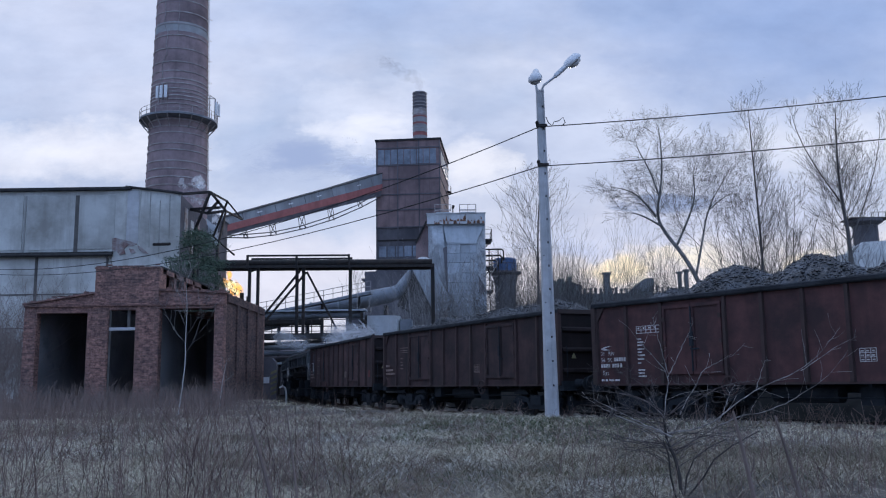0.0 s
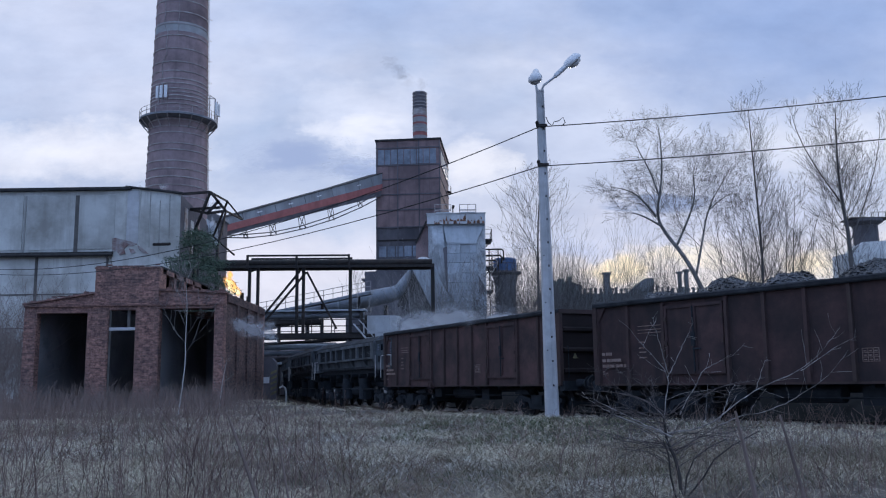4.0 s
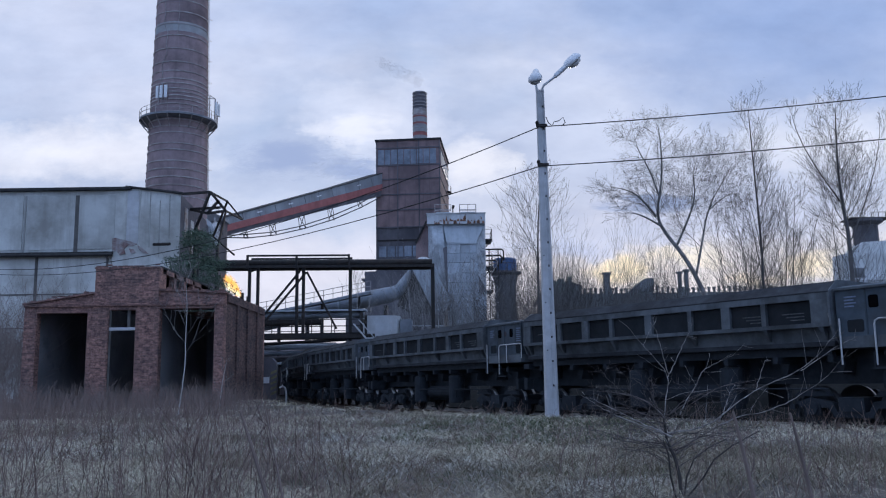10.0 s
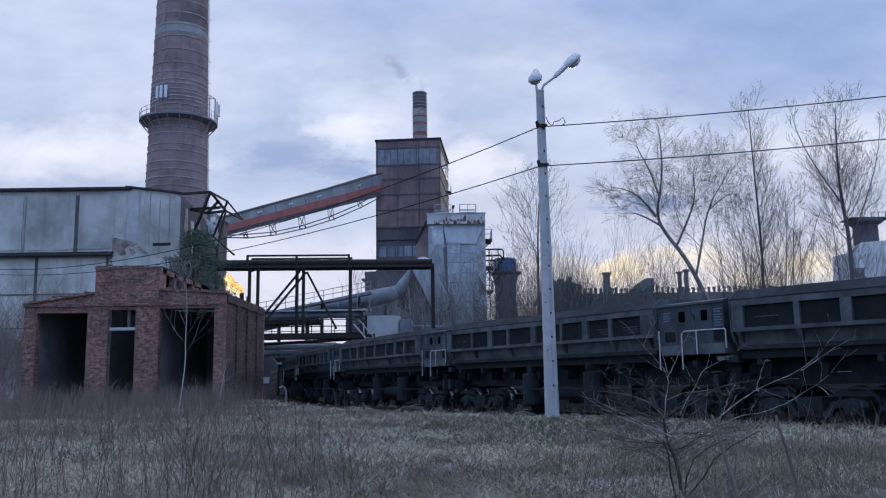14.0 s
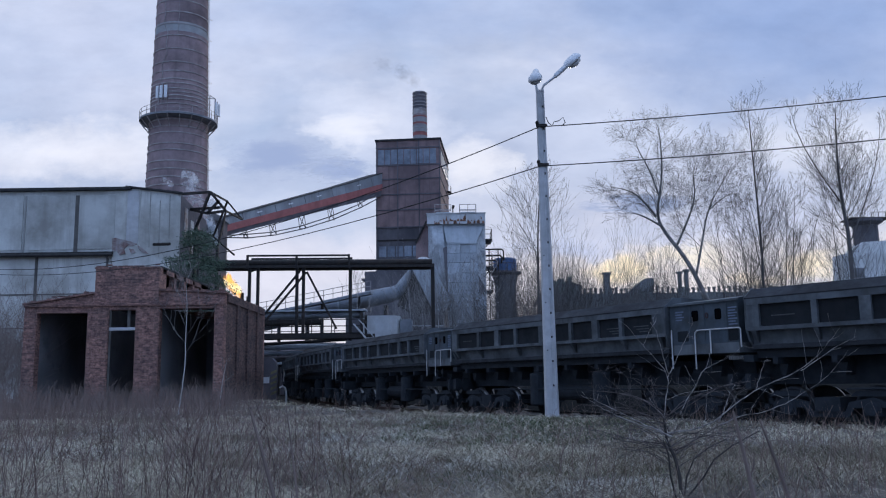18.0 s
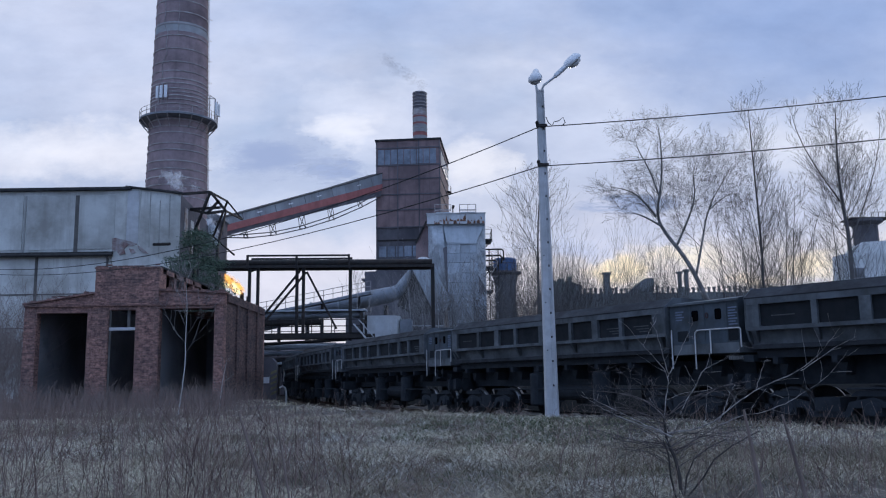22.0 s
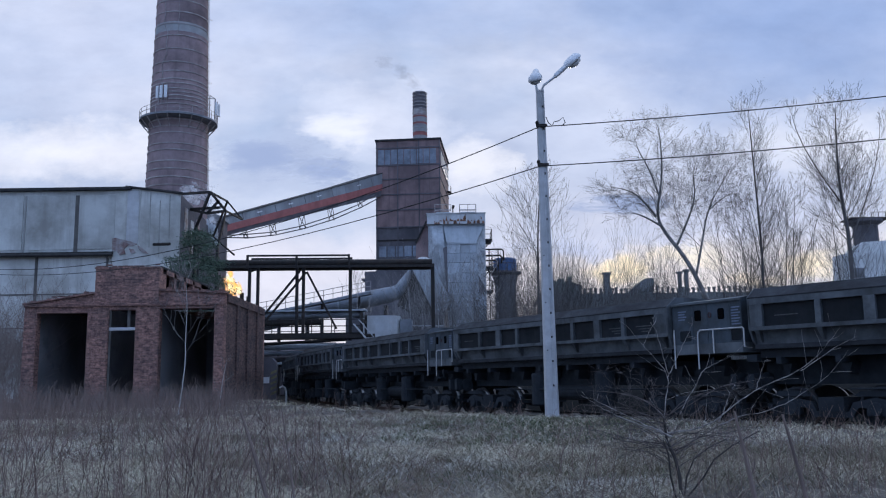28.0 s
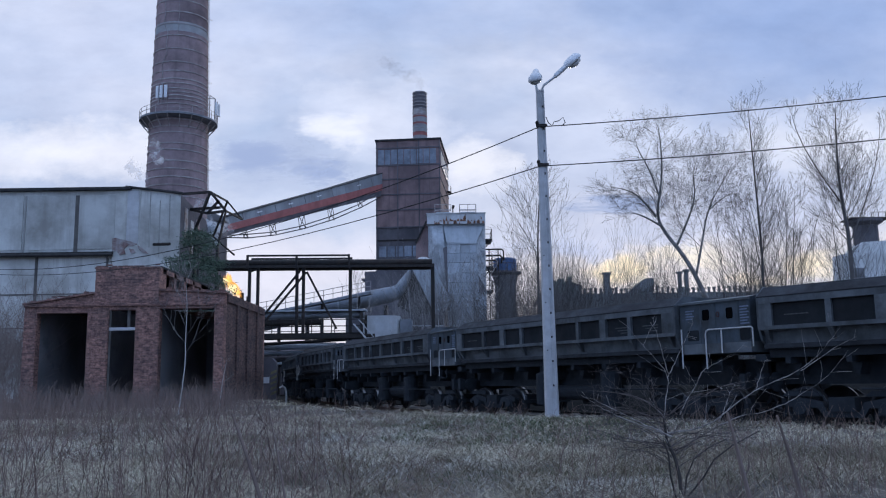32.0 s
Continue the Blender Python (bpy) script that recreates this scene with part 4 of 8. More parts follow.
def coal_load(peaks, fill, seed):
    """Coal heaped in a wagon; peaks are (place along it, height over the rim)."""
    rng = random.Random(seed)
    mesh = Mesh()
    nx, ny = 150, 33
    hw, hl = 1.27, LEN / 2 - 0.15

    def top(x, y):
        z = fill
        for px, ph, wd in peaks:
            z = max(z, 3.23 + ph - ((abs(x - px) / wd) ** 1.3 * 0.6 + (abs(y) / 1.3) ** 2 * (ph + 0.25)))
        return max(z, fill) + 0.13 * noise.noise((x * 2.1, y * 2.1, seed)) + 0.07 * noise.noise((x * 6, y * 6, seed)) + 0.05 * noise.noise((x * 15, y * 15, seed))
    for i in range(nx):
        for j in range(ny):
            x, y = -hl + 2 * hl * i / (nx - 1), -hw + 2 * hw * j / (ny - 1)
            mesh.v.append((x, y, top(x, y)))
    mesh.f = [(i * ny + j, i * ny + j + 1, (i + 1) * ny + j + 1, (i + 1) * ny + j) for i in range(nx - 1) for j in range(ny - 1)]
    k = len(mesh.v)
    mesh.add([(-hl, -hw, 1.16), (hl, -hw, 1.16), (hl, hw, 1.16), (-hl, hw, 1.16)], [(0, 1, 2, 3)])
    # loose lumps
    for _ in range(13000):
        x, y = rng.uniform(-hl + 0.1, hl - 0.1), rng.uniform(-hw + 0.1, hw - 0.1)
        z = top(x, y)
        if z < 3.0:
            continue
        s = rng.uniform(0.02, 0.055)
        p = [Vector((rng.uniform(0.6, 1.2) * sx * s, rng.uniform(0.6, 1.2) * sy * s, rng.uniform(0.5, 1.1) * sz * s)) for sx, sy, sz in
             ((1, 0, 0), (-1, 0, 0), (0, 1, 0), (0, -1, 0), (0, 0, 1), (0, 0, -1))]
        q = Vector((x, y, z))
        mesh.add([q + e for e in p], [(0, 2, 4), (2, 1, 4), (1, 3, 4), (3, 0, 4), (2, 0, 5), (1, 2, 5), (3, 1, 5), (0, 3, 5)])
    me = bpy.data.meshes.new("coal_load")
    me.from_pydata(mesh.v, [], mesh.f)
    me.materials.append(M["coal"])
    ob = new("coal_load", me)
    return tagged(ob, "heaped black coal lying in the open wagon", "coal", kind="stuff")


def dump_car():
    w = thing("dump_car", "grey side-tipping wagon with ribbed box and blue end cabinet", "railway wagon", group="grey tipping wagons of the train")
    xa, xb = -5.91, 4.21
    tip = Mesh()
    # the box: sides lean in over the top band
    half = [(-1.20, 1.80), (-1.27, 2.21), (-1.36, 2.22), (-1.36, 2.80), (-1.44, 2.82), (-1.44, 2.94), (-1.13, 3.15), (-1.05, 3.15), (-1.05, 1.95)]
    tip.prism(half + [(-y, z) for y, z in reversed(half)], xa, xb, "x")
    part("tipping_box", tip, M["dump"], w)
    ribs = (0.28, 1.74, 2.83, 3.85, 5.20, 6.56, 7.63, 8.67, 10.05)
    wide = (0.16, 0.065, 0.12, 0.06, 0.12, 0.06, 0.12, 0.06, 0.20)
    for sy in (-1, 1):
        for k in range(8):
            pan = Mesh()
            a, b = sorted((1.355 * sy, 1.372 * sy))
            # the panel's colour carries the shade of its recess
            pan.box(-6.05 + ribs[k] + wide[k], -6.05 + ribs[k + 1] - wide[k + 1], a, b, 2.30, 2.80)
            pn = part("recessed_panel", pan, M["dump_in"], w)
            if k in (0, 6, 7) and sy < 0:
                mk = Mesh()
                x = -6.05 + ribs[k] + 0.42
                for i in range(3 if k > 5 else 1):
                    mk.box(x + 0.1 * i, x + 0.55, -1.376, -1.371, 2.52 - 0.07 * i, 2.545 - 0.07 * i)
                part("chalk_mark", mk, M["chalk"], pn)
        fl = Mesh()
        a, b = sorted((1.30 * sy, 1.46 * sy))
        fl.box(xa, xb, a, b, 2.80, 2.955)
        part("top_band", fl, M["dump"], w)
        fl = Mesh()
        fl.prism([(1.465 * sy, 2.94), (1.47 * sy, 2.965), (1.15 * sy, 3.19), (1.04 * sy, 3.19), (1.04 * sy, 3.15), (1.14 * sy, 3.15)], xa - 0.03, xb + 0.03, "x")
        part("coping", fl, M["soot_top"], w, "coal-dusted sloping rim")
        fl = Mesh()
        fl.box(xa, xb, a, min(b, 1.50) if sy > 0 else b, 2.21, 2.30)
        part("flange", fl, M["dump"], w)
        fl = Mesh()
        fl.box(xa, xb, min(1.15 * sy, 1.31 * sy), max(1.15 * sy, 1.31 * sy), 1.80, 1.90)
        part("lower_flange", fl, M["soot_top"], w)
        for k, rx in enumerate(ribs):
            rib = Mesh()
            x = -6.05 + rx
            hw = wide[k]
            rib.box(x - hw, x + hw, a, b, 2.30, 2.80)
            if k % 2 == 1 or k in (0, 8):
                rib.add([(x - 0.06, 1.22 * sy, 2.21), (x + 0.06, 1.22 * sy, 2.21), (x + 0.06, 1.46 * sy, 2.21), (x - 0.06, 1.46 * sy, 2.21),
                         (x - 0.025, 1.19 * sy, 1.95), (x + 0.025, 1.19 * sy, 1.95), (x + 0.025, 1.29 * sy, 1.95), (x - 0.025, 1.29 * sy, 1.95)],
                        [(0, 1, 2, 3), (7, 6, 5, 4), (0, 4, 5, 1), (1, 5, 6, 2), (2, 6, 7, 3), (3, 7, 4, 0)])
            part("rib", rib, M["dump"], w)
    for x in (xa, xb):
        end = Mesh()
        a, b = sorted((x, x + (0.05 if x > 0 else -0.05)))
        end.prism([(-1.10, 1.80), (-1.34, 1.98), (-1.46, 2.25), (-1.46, 2.97), (-1.12, 3.21), (1.12, 3.21), (1.46, 2.97), (1.46, 2.25), (1.34, 1.98), (1.10, 1.80)], a, b, "x")
        part("end_plate", end, M["dump"], w)
    # cabinet at the forward end
    cab = Mesh()
    ca, cb = 4.32, 6.45
    cab.prism([(-1.34, 1.98), (-1.34, 2.96), (-1.31, 3.01), (-1.0, 3.07), (-0.65, 3.07), (-0.50, 3.0), (-0.50, 1.98)], ca, cb, "x")
    c = part("cabinet", cab, M["cab"], w, "blue-grey sheet steel cabinet")
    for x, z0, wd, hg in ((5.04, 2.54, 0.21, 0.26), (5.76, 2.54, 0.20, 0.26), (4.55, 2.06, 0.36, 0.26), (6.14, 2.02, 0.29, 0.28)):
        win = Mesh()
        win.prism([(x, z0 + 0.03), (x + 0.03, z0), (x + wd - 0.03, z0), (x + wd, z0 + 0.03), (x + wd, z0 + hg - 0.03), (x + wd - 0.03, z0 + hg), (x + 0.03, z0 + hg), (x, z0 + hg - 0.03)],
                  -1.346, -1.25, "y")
        # openings are solid prisms; the shade inside is in their colour
        part("opening", win, M["pit" if z0 > 2.2 else "dump_in"], c, "dark opening" if z0 > 2.2 else "shade-coloured opening")
    eave = Mesh()
    eave.box(ca - 0.03, cb + 0.03, -1.39, -1.33, 2.95, 2.99)
    part("eave", eave, M["dump"], c)
    for x in (4.96, 5.42, 6.10):
        rb = Mesh()
        rb.box(x, x + 0.03, -1.352, -1.335, 2.0, 2.94)
        part("seam", rb, M["cab"], c)
    mk = Mesh()
    mk.tube([(5.52 + 0.04 * cos(t), -1.352, 2.66 + 0.06 * sin(t)) for t in np.linspace(0, 2 * pi, 13)], 0.012, 5, False)
    part("emblem", mk, M["wagon"], c)
    for x, wd, n in ((4.52, 0.26, 4), (6.17, 0.25, 7)):
        mk = Mesh()
        for k in range(n):
            mk.box(x, x + wd * (1 - 0.2 * (k % 2)), -1.352, -1.343, 2.78 - 0.065 * k, 2.81 - 0.065 * k)
        part("data_panel", mk, M["cab_mark"], c)
    deck = Mesh()
    deck.box(4.42, 6.46, -1.37, 1.35, 1.74, 1.98)
    part("platform", deck, M["dump"], w)
    deck = Mesh()
    deck.box(-6.15, -5.9, -1.3, 1.3, 1.52, 1.68)
    part("end_beam", deck, M["under"], w)
    fr = Mesh()
    for y in (-0.40, 0.40):
        fr.box(-6.15, 6.15, y - 0.06, y + 0.06, 1.00, 1.60)
    for x in np.arange(-5.4, 5.6, 1.35):
        fr.box(x - 0.06, x + 0.06, -1.25, 1.25, 1.46, 1.60)
        for sy in (-1, 1):
            fr.prism([(x - 0.12, 1.46), (x + 0.12, 1.46), (x + 0.04, 1.20), (x - 0.04, 1.20)], min(0.46 * sy, 0.9 * sy), max(0.46 * sy, 0.9 * sy), "y")
    part("underframe", fr, M["under"], w)
    rs = Mesh()
    rs.box(-5.9, 4.0, -1.12, -0.95, 1.60, 1.80)
    rs.box(-5.9, 4.0, 0.95, 1.12, 1.60, 1.80)
    part("tipping_beam", rs, M["under"], w)
    for x in (-1.7, 1.25):
        for sy in (-1, 1):
            cy = Mesh()
            cy.lathe([(0.0, 0.42), (0.27, 0.42), (0.29, 0.46), (0.29, 1.34), (0.27, 1.38), (0.15, 1.42), (0.15, 1.66), (0.0, 1.66)], 16,
                     Matrix.Translation((x, 0.92 * sy, 0)))
            part("tipping_cylinder", cy, M["under"], w)
    tk = Mesh()
    tk.tube([(-1.7, -0.62, 0.80), (1.3, -0.62, 0.80)], 0.22, 12)
    tk.tube([(-3.9, -1.12, 0.90), (3.9, -1.12, 0.90)], 0.022, 6)
    tk.box(1.0, 1.5, -1.1, -0.7, 0.55, 0.9)
    part("air_tank", tk, M["under"], w)
    for sy in (-1, 1):
        for pts in ([(5.16, 1.40, 1.38), (5.16, 1.40, 2.20), (5.18, 1.40, 2.27), (5.25, 1.40, 2.31), (6.50, 1.40, 2.31), (6.54, 1.40, 2.28), (6.54, 1.40, 1.86)],
                    [(5.64, 1.40, 1.74), (5.64, 1.40, 2.31)], [(4.42, 1.42, 1.40), (4.42, 1.42, 2.36)]):
            h = Mesh()
            h.tube([(a, b * sy, c_) for a, b, c_ in pts], 0.018, 6)
            part("handrail", h, M["pale"], w, "pale painted handrail")
        st = Mesh()
        st.box(5.0, 5.5, min(1.15 * sy, 1.36 * sy), max(1.15 * sy, 1.36 * sy), 1.30, 1.34)
        st.bar((5.02, 1.25 * sy, 1.32), (5.02, 1.25 * sy, 1.65), 0.03)
        st.bar((5.48, 1.25 * sy, 1.32), (5.48, 1.25 * sy, 1.65), 0.03)
        part("step", st, M["under"], w)
    for sx in (-1, 1):
        hs = Mesh()
        a, b = sorted((6.0 * sx, 6.15 * sx))
        hs.box(a, b, -1.30, 1.30, 0.90, 1.25)
        part("headstock", hs, M["under"], w)
        buffers(w, 6.13 * sx if sx > 0 else -6.05)
    running_gear(w, (-4.35, 4.35))
    return w


M["faint"] = surface("faded_stencil", (0.22, 0.16, 0.14), (0.34, 0.27, 0.24), 0.85, 0, 9, 0, (0.10, 0.05, 0.045), 0.7, 6.0, vary=0.02)
M["chalk"] = surface("worn_chalk", (0.05, 0.055, 0.06), (0.11, 0.115, 0.12), 0.9, 0, 14, 0, (0.03, 0.034, 0.036), 0.7, 9.0)
M["cab_mark"] = surface("faded_cabinet_marks", (0.12, 0.16, 0.23), (0.19, 0.23, 0.31), 0.8, 0, 9, 0)

ground()
yard()
railway()
lead = gondola("oxide-red open coal wagon with bright white stencils, heaped with coal", marks_bright)
second = gondola("oxide-red open coal wagon with faded lettering, heaped with coal", marks_faint, 1, "wagon_dull")
third = gondola("oxide-red open coal wagon with red label, half full of coal", marks_faint, -1, "wagon_worn")
loads = [coal_load([(-4.6, 0.30, 1.1), (-2.6, 0.75, 1.5), (-0.4, 0.70, 1.5), (2.0, 0.6, 1.3), (4.4, 0.45, 1.3)], 2.95, 1),
         coal_load([(-4.8, 0.28, 1.3), (-2.8, 0.46, 1.2), (-1.0, 0.40, 1.1), (0.9, 0.46, 1.1), (2.8, 0.42, 1.1), (4.5, 0.46, 1.2)], 3.08, 2),
         coal_load([(0.4, 0.16, 0.9)], 2.7, 3)]
first_dump = dump_car()
dumps = [first_dump]
copied = {first_dump: first_dump}
for i in range(6):
    c = copy_thing(first_dump, Matrix())
    dumps.append(c)
    for o in c.children:
        if o.name.startswith("wheelset"):
            wheelsets.append((o, c))
# each vehicle with its middle's distance from the third wagon's tail
TRAIN = [(lead, 28.08 + LEN / 2), (second, 14.04 + LEN / 2), (third, LEN / 2), (loads[0], 28.08 + LEN / 2), (loads[1], 14.04 + LEN / 2),
         (loads[2], LEN / 2)] + [(d, -11.90 + 6.05 - 12.65 * i) for i, d in enumerate(dumps)]


# ---------------------------------------------------------------- brick building
def brick_building():
    b = thing("brick_building", "derelict red brick building with tall empty doorways", "building")
    xl, xr, yf, yb = -22.35, -11.70, 46.0, 56.0
    gaps = [(-21.68, -18.98, 5.08), (-17.85, -16.42, 5.20), (-15.15, -12.22, 5.25)]
    x = xl
    for a, c, top in gaps + [(xr, None, None)]:
        front = Mesh()
        front.box(x, a, yf, yf + 0.5, -0.3, 5.45)
        part("wall_pier", front, M["brick"], b)
        if c is not None:
            front = Mesh()
            front.box(a, c, yf, yf + 0.5, top, 5.45)
            part("lintel", front, M["brick"], b)
            x = c
    # raking parapet of the wings
    front = Mesh()
    front.prism([(xl, 5.45), (-18.6, 5.45), (-18.6, 6.08), (xl, 5.52)], yf, yf + 0.5, "y")
    part("parapet", front, M["brick"], b)
    front = Mesh()
    front.prism([(-15.2, 5.45), (xr, 5.45), (xr, 6.02), (-15.2, 6.20)], yf, yf + 0.5, "y")
    part("parapet", front, M["brick"], b)
    front = Mesh()
    front.box(-18.6, -15.2, yf - 0.12, yf + 0.5, 5.45, 7.50)
    part("parapet", front, M["brick"], b)
    for a, c in ((xl, -21.68), (-18.98, -17.85), (-16.42, -15.15), (-12.22, xr)):
        p = Mesh()
        p.box(a + 0.05, c - 0.05, yf - 0.03, yf, -0.3, 5.39)
        part("pier", p, M["brick"], b)
    cor = Mesh()
    for z, o in ((5.40, 0.01), (5.478, 0.03)):
        cor.box(xl, xr, yf - o - 0.1, yf, z, z + 0.077)
    cor.box(-18.64, -15.16, yf - 0.16, yf - 0.12, 7.40, 7.50)
    cor.prism([(xl - 0.1, 5.53), (-18.6, 6.09), (-18.6, 6.17), (xl - 0.1, 5.61)], yf - 0.12, yf + 0.6, "y")
    cor.prism([(-15.2, 6.21), (xr + 0.1, 6.03), (xr + 0.1, 6.11), (-15.2, 6.29)], yf - 0.12, yf + 0.6, "y")
    part("cornice", cor, M["brick"], b)
    side = Mesh()
    side.box(xr - 0.5, xr, yf + 0.5, yb, -0.3, 6.05)
    for y in (48.6, 51.2, 53.8):
        side.box(xr, xr + 0.10, y, y + 0.6, -0.3, 5.6)
    side.box(xr, xr + 0.10, yf + 0.5, yb, 5.6, 6.0)
    part("side_wall", side, M["sooty_brick"], b, "soot-blackened brick side wall")
    left = Mesh()
    left.box(xl, xl + 0.5, yf + 0.5, yb, -0.3, 5.5)
    part("side_wall", left, M["brick"], b)
    back = Mesh()
    back.box(xl, xr, yb, yb + 0.4, -0.3, 5.9)
    part("back_wall", back, M["brick"], b)
    for c in ((-18.7, -18.4, yf + 0.5, yb), (-15.6, -15.3, yf + 0.5, yb), (xl + 0.5, xl + 0.53, yf + 0.5, yb), (xl + 0.53, xr - 0.53, yb - 0.05, yb - 0.004), (xr - 0.53, xr - 0.5, yf + 0.5, yb)):
        inn = Mesh()
        inn.box(*c, -0.3, 5.4)
        part("inner_wall", inn, M["dark_void"], b)
    lan = Mesh()
    for y0, y1 in ((46.5, 47.1), (48.5, 48.9), (50.3, 50.7), (52.1, 52.5), (53.9, 55.9)):
        lan.box(-15.5, -15.2, y0, y1, 6.15, 7.45)
    lan.box(-15.5, -15.2, 46.5, 55.9, 7.2, 7.45)
    lan.box(-15.5, -15.2, 46.5, 55.9, 6.0, 6.35)
    lan.box(-18.6, -18.3, 46.5, 55.9, 6.0, 7.45)
    lan.box(-18.3, -15.5, 55.6, 55.9, 6.0, 7.45)
    part("lantern_wall", lan, M["brick"], b)
    roof = Mesh()
    roof.box(-18.6, -15.2, 46.4, 55.9, 7.46, 7.58)
    roof.prism([(xl, 5.38), (-18.6, 5.85), (-18.6, 5.95), (xl, 5.48)], 46.5, yb, "y")
    roof.prism([(-15.2, 6.0), (xr - 0.5, 5.85), (xr - 0.5, 5.95), (-15.2, 6.1)], 46.5, yb, "y")
    part("roof", roof, M["roof"], b)
    lin = Mesh()
    lin.box(-17.85, -16.42, yf + 0.1, yf + 0.3, 4.12, 4.28)
    part("transom", lin, M["pole"], b, "pale concrete beam across the doorway")
    mull = Mesh()
    mull.box(-17.85, -17.75, yf + 0.12, yf + 0.26, 0, 5.2)
    mull.box(-16.9, -16.75, yf + 0.15, yf + 0.25, 4.28, 5.2)
    part("mullion", mull, M["joint"], b)
    me = Mesh().box(-0.125, 0.125, -0.06, 0.06, 0, 0.068).data("brick", M["brick"])
    rng = random.Random(6)
    for x0, x1, z0, z1, y in ((-18.65, -15.2, 7.52, 7.52, yf + 0.02), (xl, -18.7, 5.62, 6.14, yf + 0.05), (-15.1, xr, 6.28, 6.11, yf + 0.05)):
        n = int((x1 - x0) / 0.27)
        for i in range(n):
            for k in range(2):
                if rng.random() < (0.45 if k == 0 else 0.8):
                    continue
                t = (i + 0.5) / n
                ob = part("brick", me, None, b)
                ob.matrix_basis = pose(x0 + (x1 - x0) * t + rng.uniform(-0.02, 0.02), y + rng.uniform(-0.02, 0.05), z0 + (z1 - z0) * t + 0.07 * k, 0, 0, rng.uniform(-8, 8))
    for i in range(34):
        if rng.random() < 0.4:
            continue
        ob = part("brick", me, None, b)
        ob.matrix_basis = pose(xr - 0.12, yf + 0.7 + 0.27 * i, 6.05, 0, 0, 90 + rng.uniform(-8, 8))
    fl = Mesh()
    fl.box(xl + 0.5, xr - 0.5, yf + 0.1, yb, -0.2, 0.05)
    part("floor_slab", fl, M["ballast"], b)


# ---------------------------------------------------------------- concrete hall on the far side
def concrete_hall():
    h = thing("concrete_hall", "grey stained concrete factory hall with flat dark roof", "building")
    x1, y0, y1 = -26.85, 72.0, 90.0
    w = Mesh()
    w.box(-75, x1, y0, y0 + 0.4, 0, 17.7)
    w.box(x1 - 0.4, x1, y0 + 0.4, y1, 0, 17.7)
    w.box(-75, x1, y1, y1 + 0.4, 0, 17.7)
    w.box(-75, -74.6, y0 + 0.4, y1, 0, 17.7)
    part("wall", w, M["concrete"], h)
    for x in (-64.5, -57.9, -51.3, -44.7, -40.0, -35.4, -31.0):
        c = Mesh()
        k = 0.15 if x == -31.0 else 0.07
        c.box(x - k, x + k, y0 - 0.075, y0, 0, 17.3)
        part("pilaster", c, M["joint" if x == -31.0 else "faint_joint"], h)
    stops = (-75, -64.5, -57.9, -51.3, -44.7, -40.0, -35.4, -31.0, x1 - 0.75)
    for a, b in zip(stops, stops[1:]):
        p = Mesh()
        p.box(a + 0.17, b - 0.17, y0 - 0.06, y0, 12.65, 17.3)
        part("panel", p, M["concrete"], h)
    cb = Mesh()
    cb.box(x1 - 0.9, x1 + 0.08, y0 - 0.08, y0, 12.6, 17.6)
    part("corner_pier", cb, M["concrete"], h)
    r = Mesh()
    r.box(-75.3, x1 + 0.35, y0 - 0.35, y1 + 0.6, 17.7, 17.95)
    part("roof", r, M["roof"], h)
    low = Mesh()
    low.box(-70, -25.6, 66.0, 66.4, 0, 11.2)
    low.box(-26.0, -25.6, 66.4, 71.9, 0, 11.2)
    low.box(-70, -26.0, 66.4, 71.9, 10.9, 11.2)
    lw = part("low_wall", low, M["concrete"], h)
    lr = Mesh()
    lr.prism([(65.6, 11.2), (65.6, 11.45), (71.9, 12.1), (71.9, 11.85)], -70.2, -25.4, "x")
    lr.tube([(-70, 65.55, 11.2), (-25.4, 65.55, 11.2)], 0.12, 8)
    part("low_roof", lr, M["roof"], h)
    for x in (-58.5, -52.4, -46.3, -38.2, -31.35):
        c = Mesh()
        c.box(x - 0.10, x + 0.10, 65.92, 66.0, 0, 11.1)
        part("pilaster", c, M["joint"], h)
    for z in (5.6, 8.2):
        c = Mesh()
        c.box(-70, -25.6, 65.95, 66.0, z, z + 0.08)
        part("string_course", c, M["joint"], h)
    br = Mesh()
    br.prism([(-25.36, 8.20), (-25.55, 12.41), (-24.50, 12.22), (-23.70, 11.99), (-22.98, 11.45), (-22.28, 11.13), (-21.21, 10.63), (-20.95, 8.14)], 65.8, 66.3, "y")
    part("gable_stump", br, M["concrete"], h, "broken rendered gable wall")
    for pts in ([(-25.53, 12.49), (-25.27, 12.53), (-24.74, 12.39), (-24.17, 12.25), (-23.64, 12.06), (-23.85, 11.85), (-24.29, 11.94), (-24.58, 11.64), (-24.44, 11.28), (-24.86, 11.16), (-25.18, 11.51), (-25.48, 11.39)],
                [(-24.19, 11.68), (-23.84, 11.63), (-23.66, 11.36), (-24.00, 11.23)],
                [(-23.55, 11.93), (-22.97, 11.53), (-22.70, 11.26), (-23.13, 11.31), (-23.45, 11.62)]):
        br = Mesh()
        br.prism(pts, 65.74, 65.99, "y")
        part("bare_brick", br, M["worn_brick"], h, "bare brick where the render fell off")
    # the hall's end turns away in two steps: a pale wall, then a dark one
    xe, ye = -22.55, 73.0
    sw = Mesh()
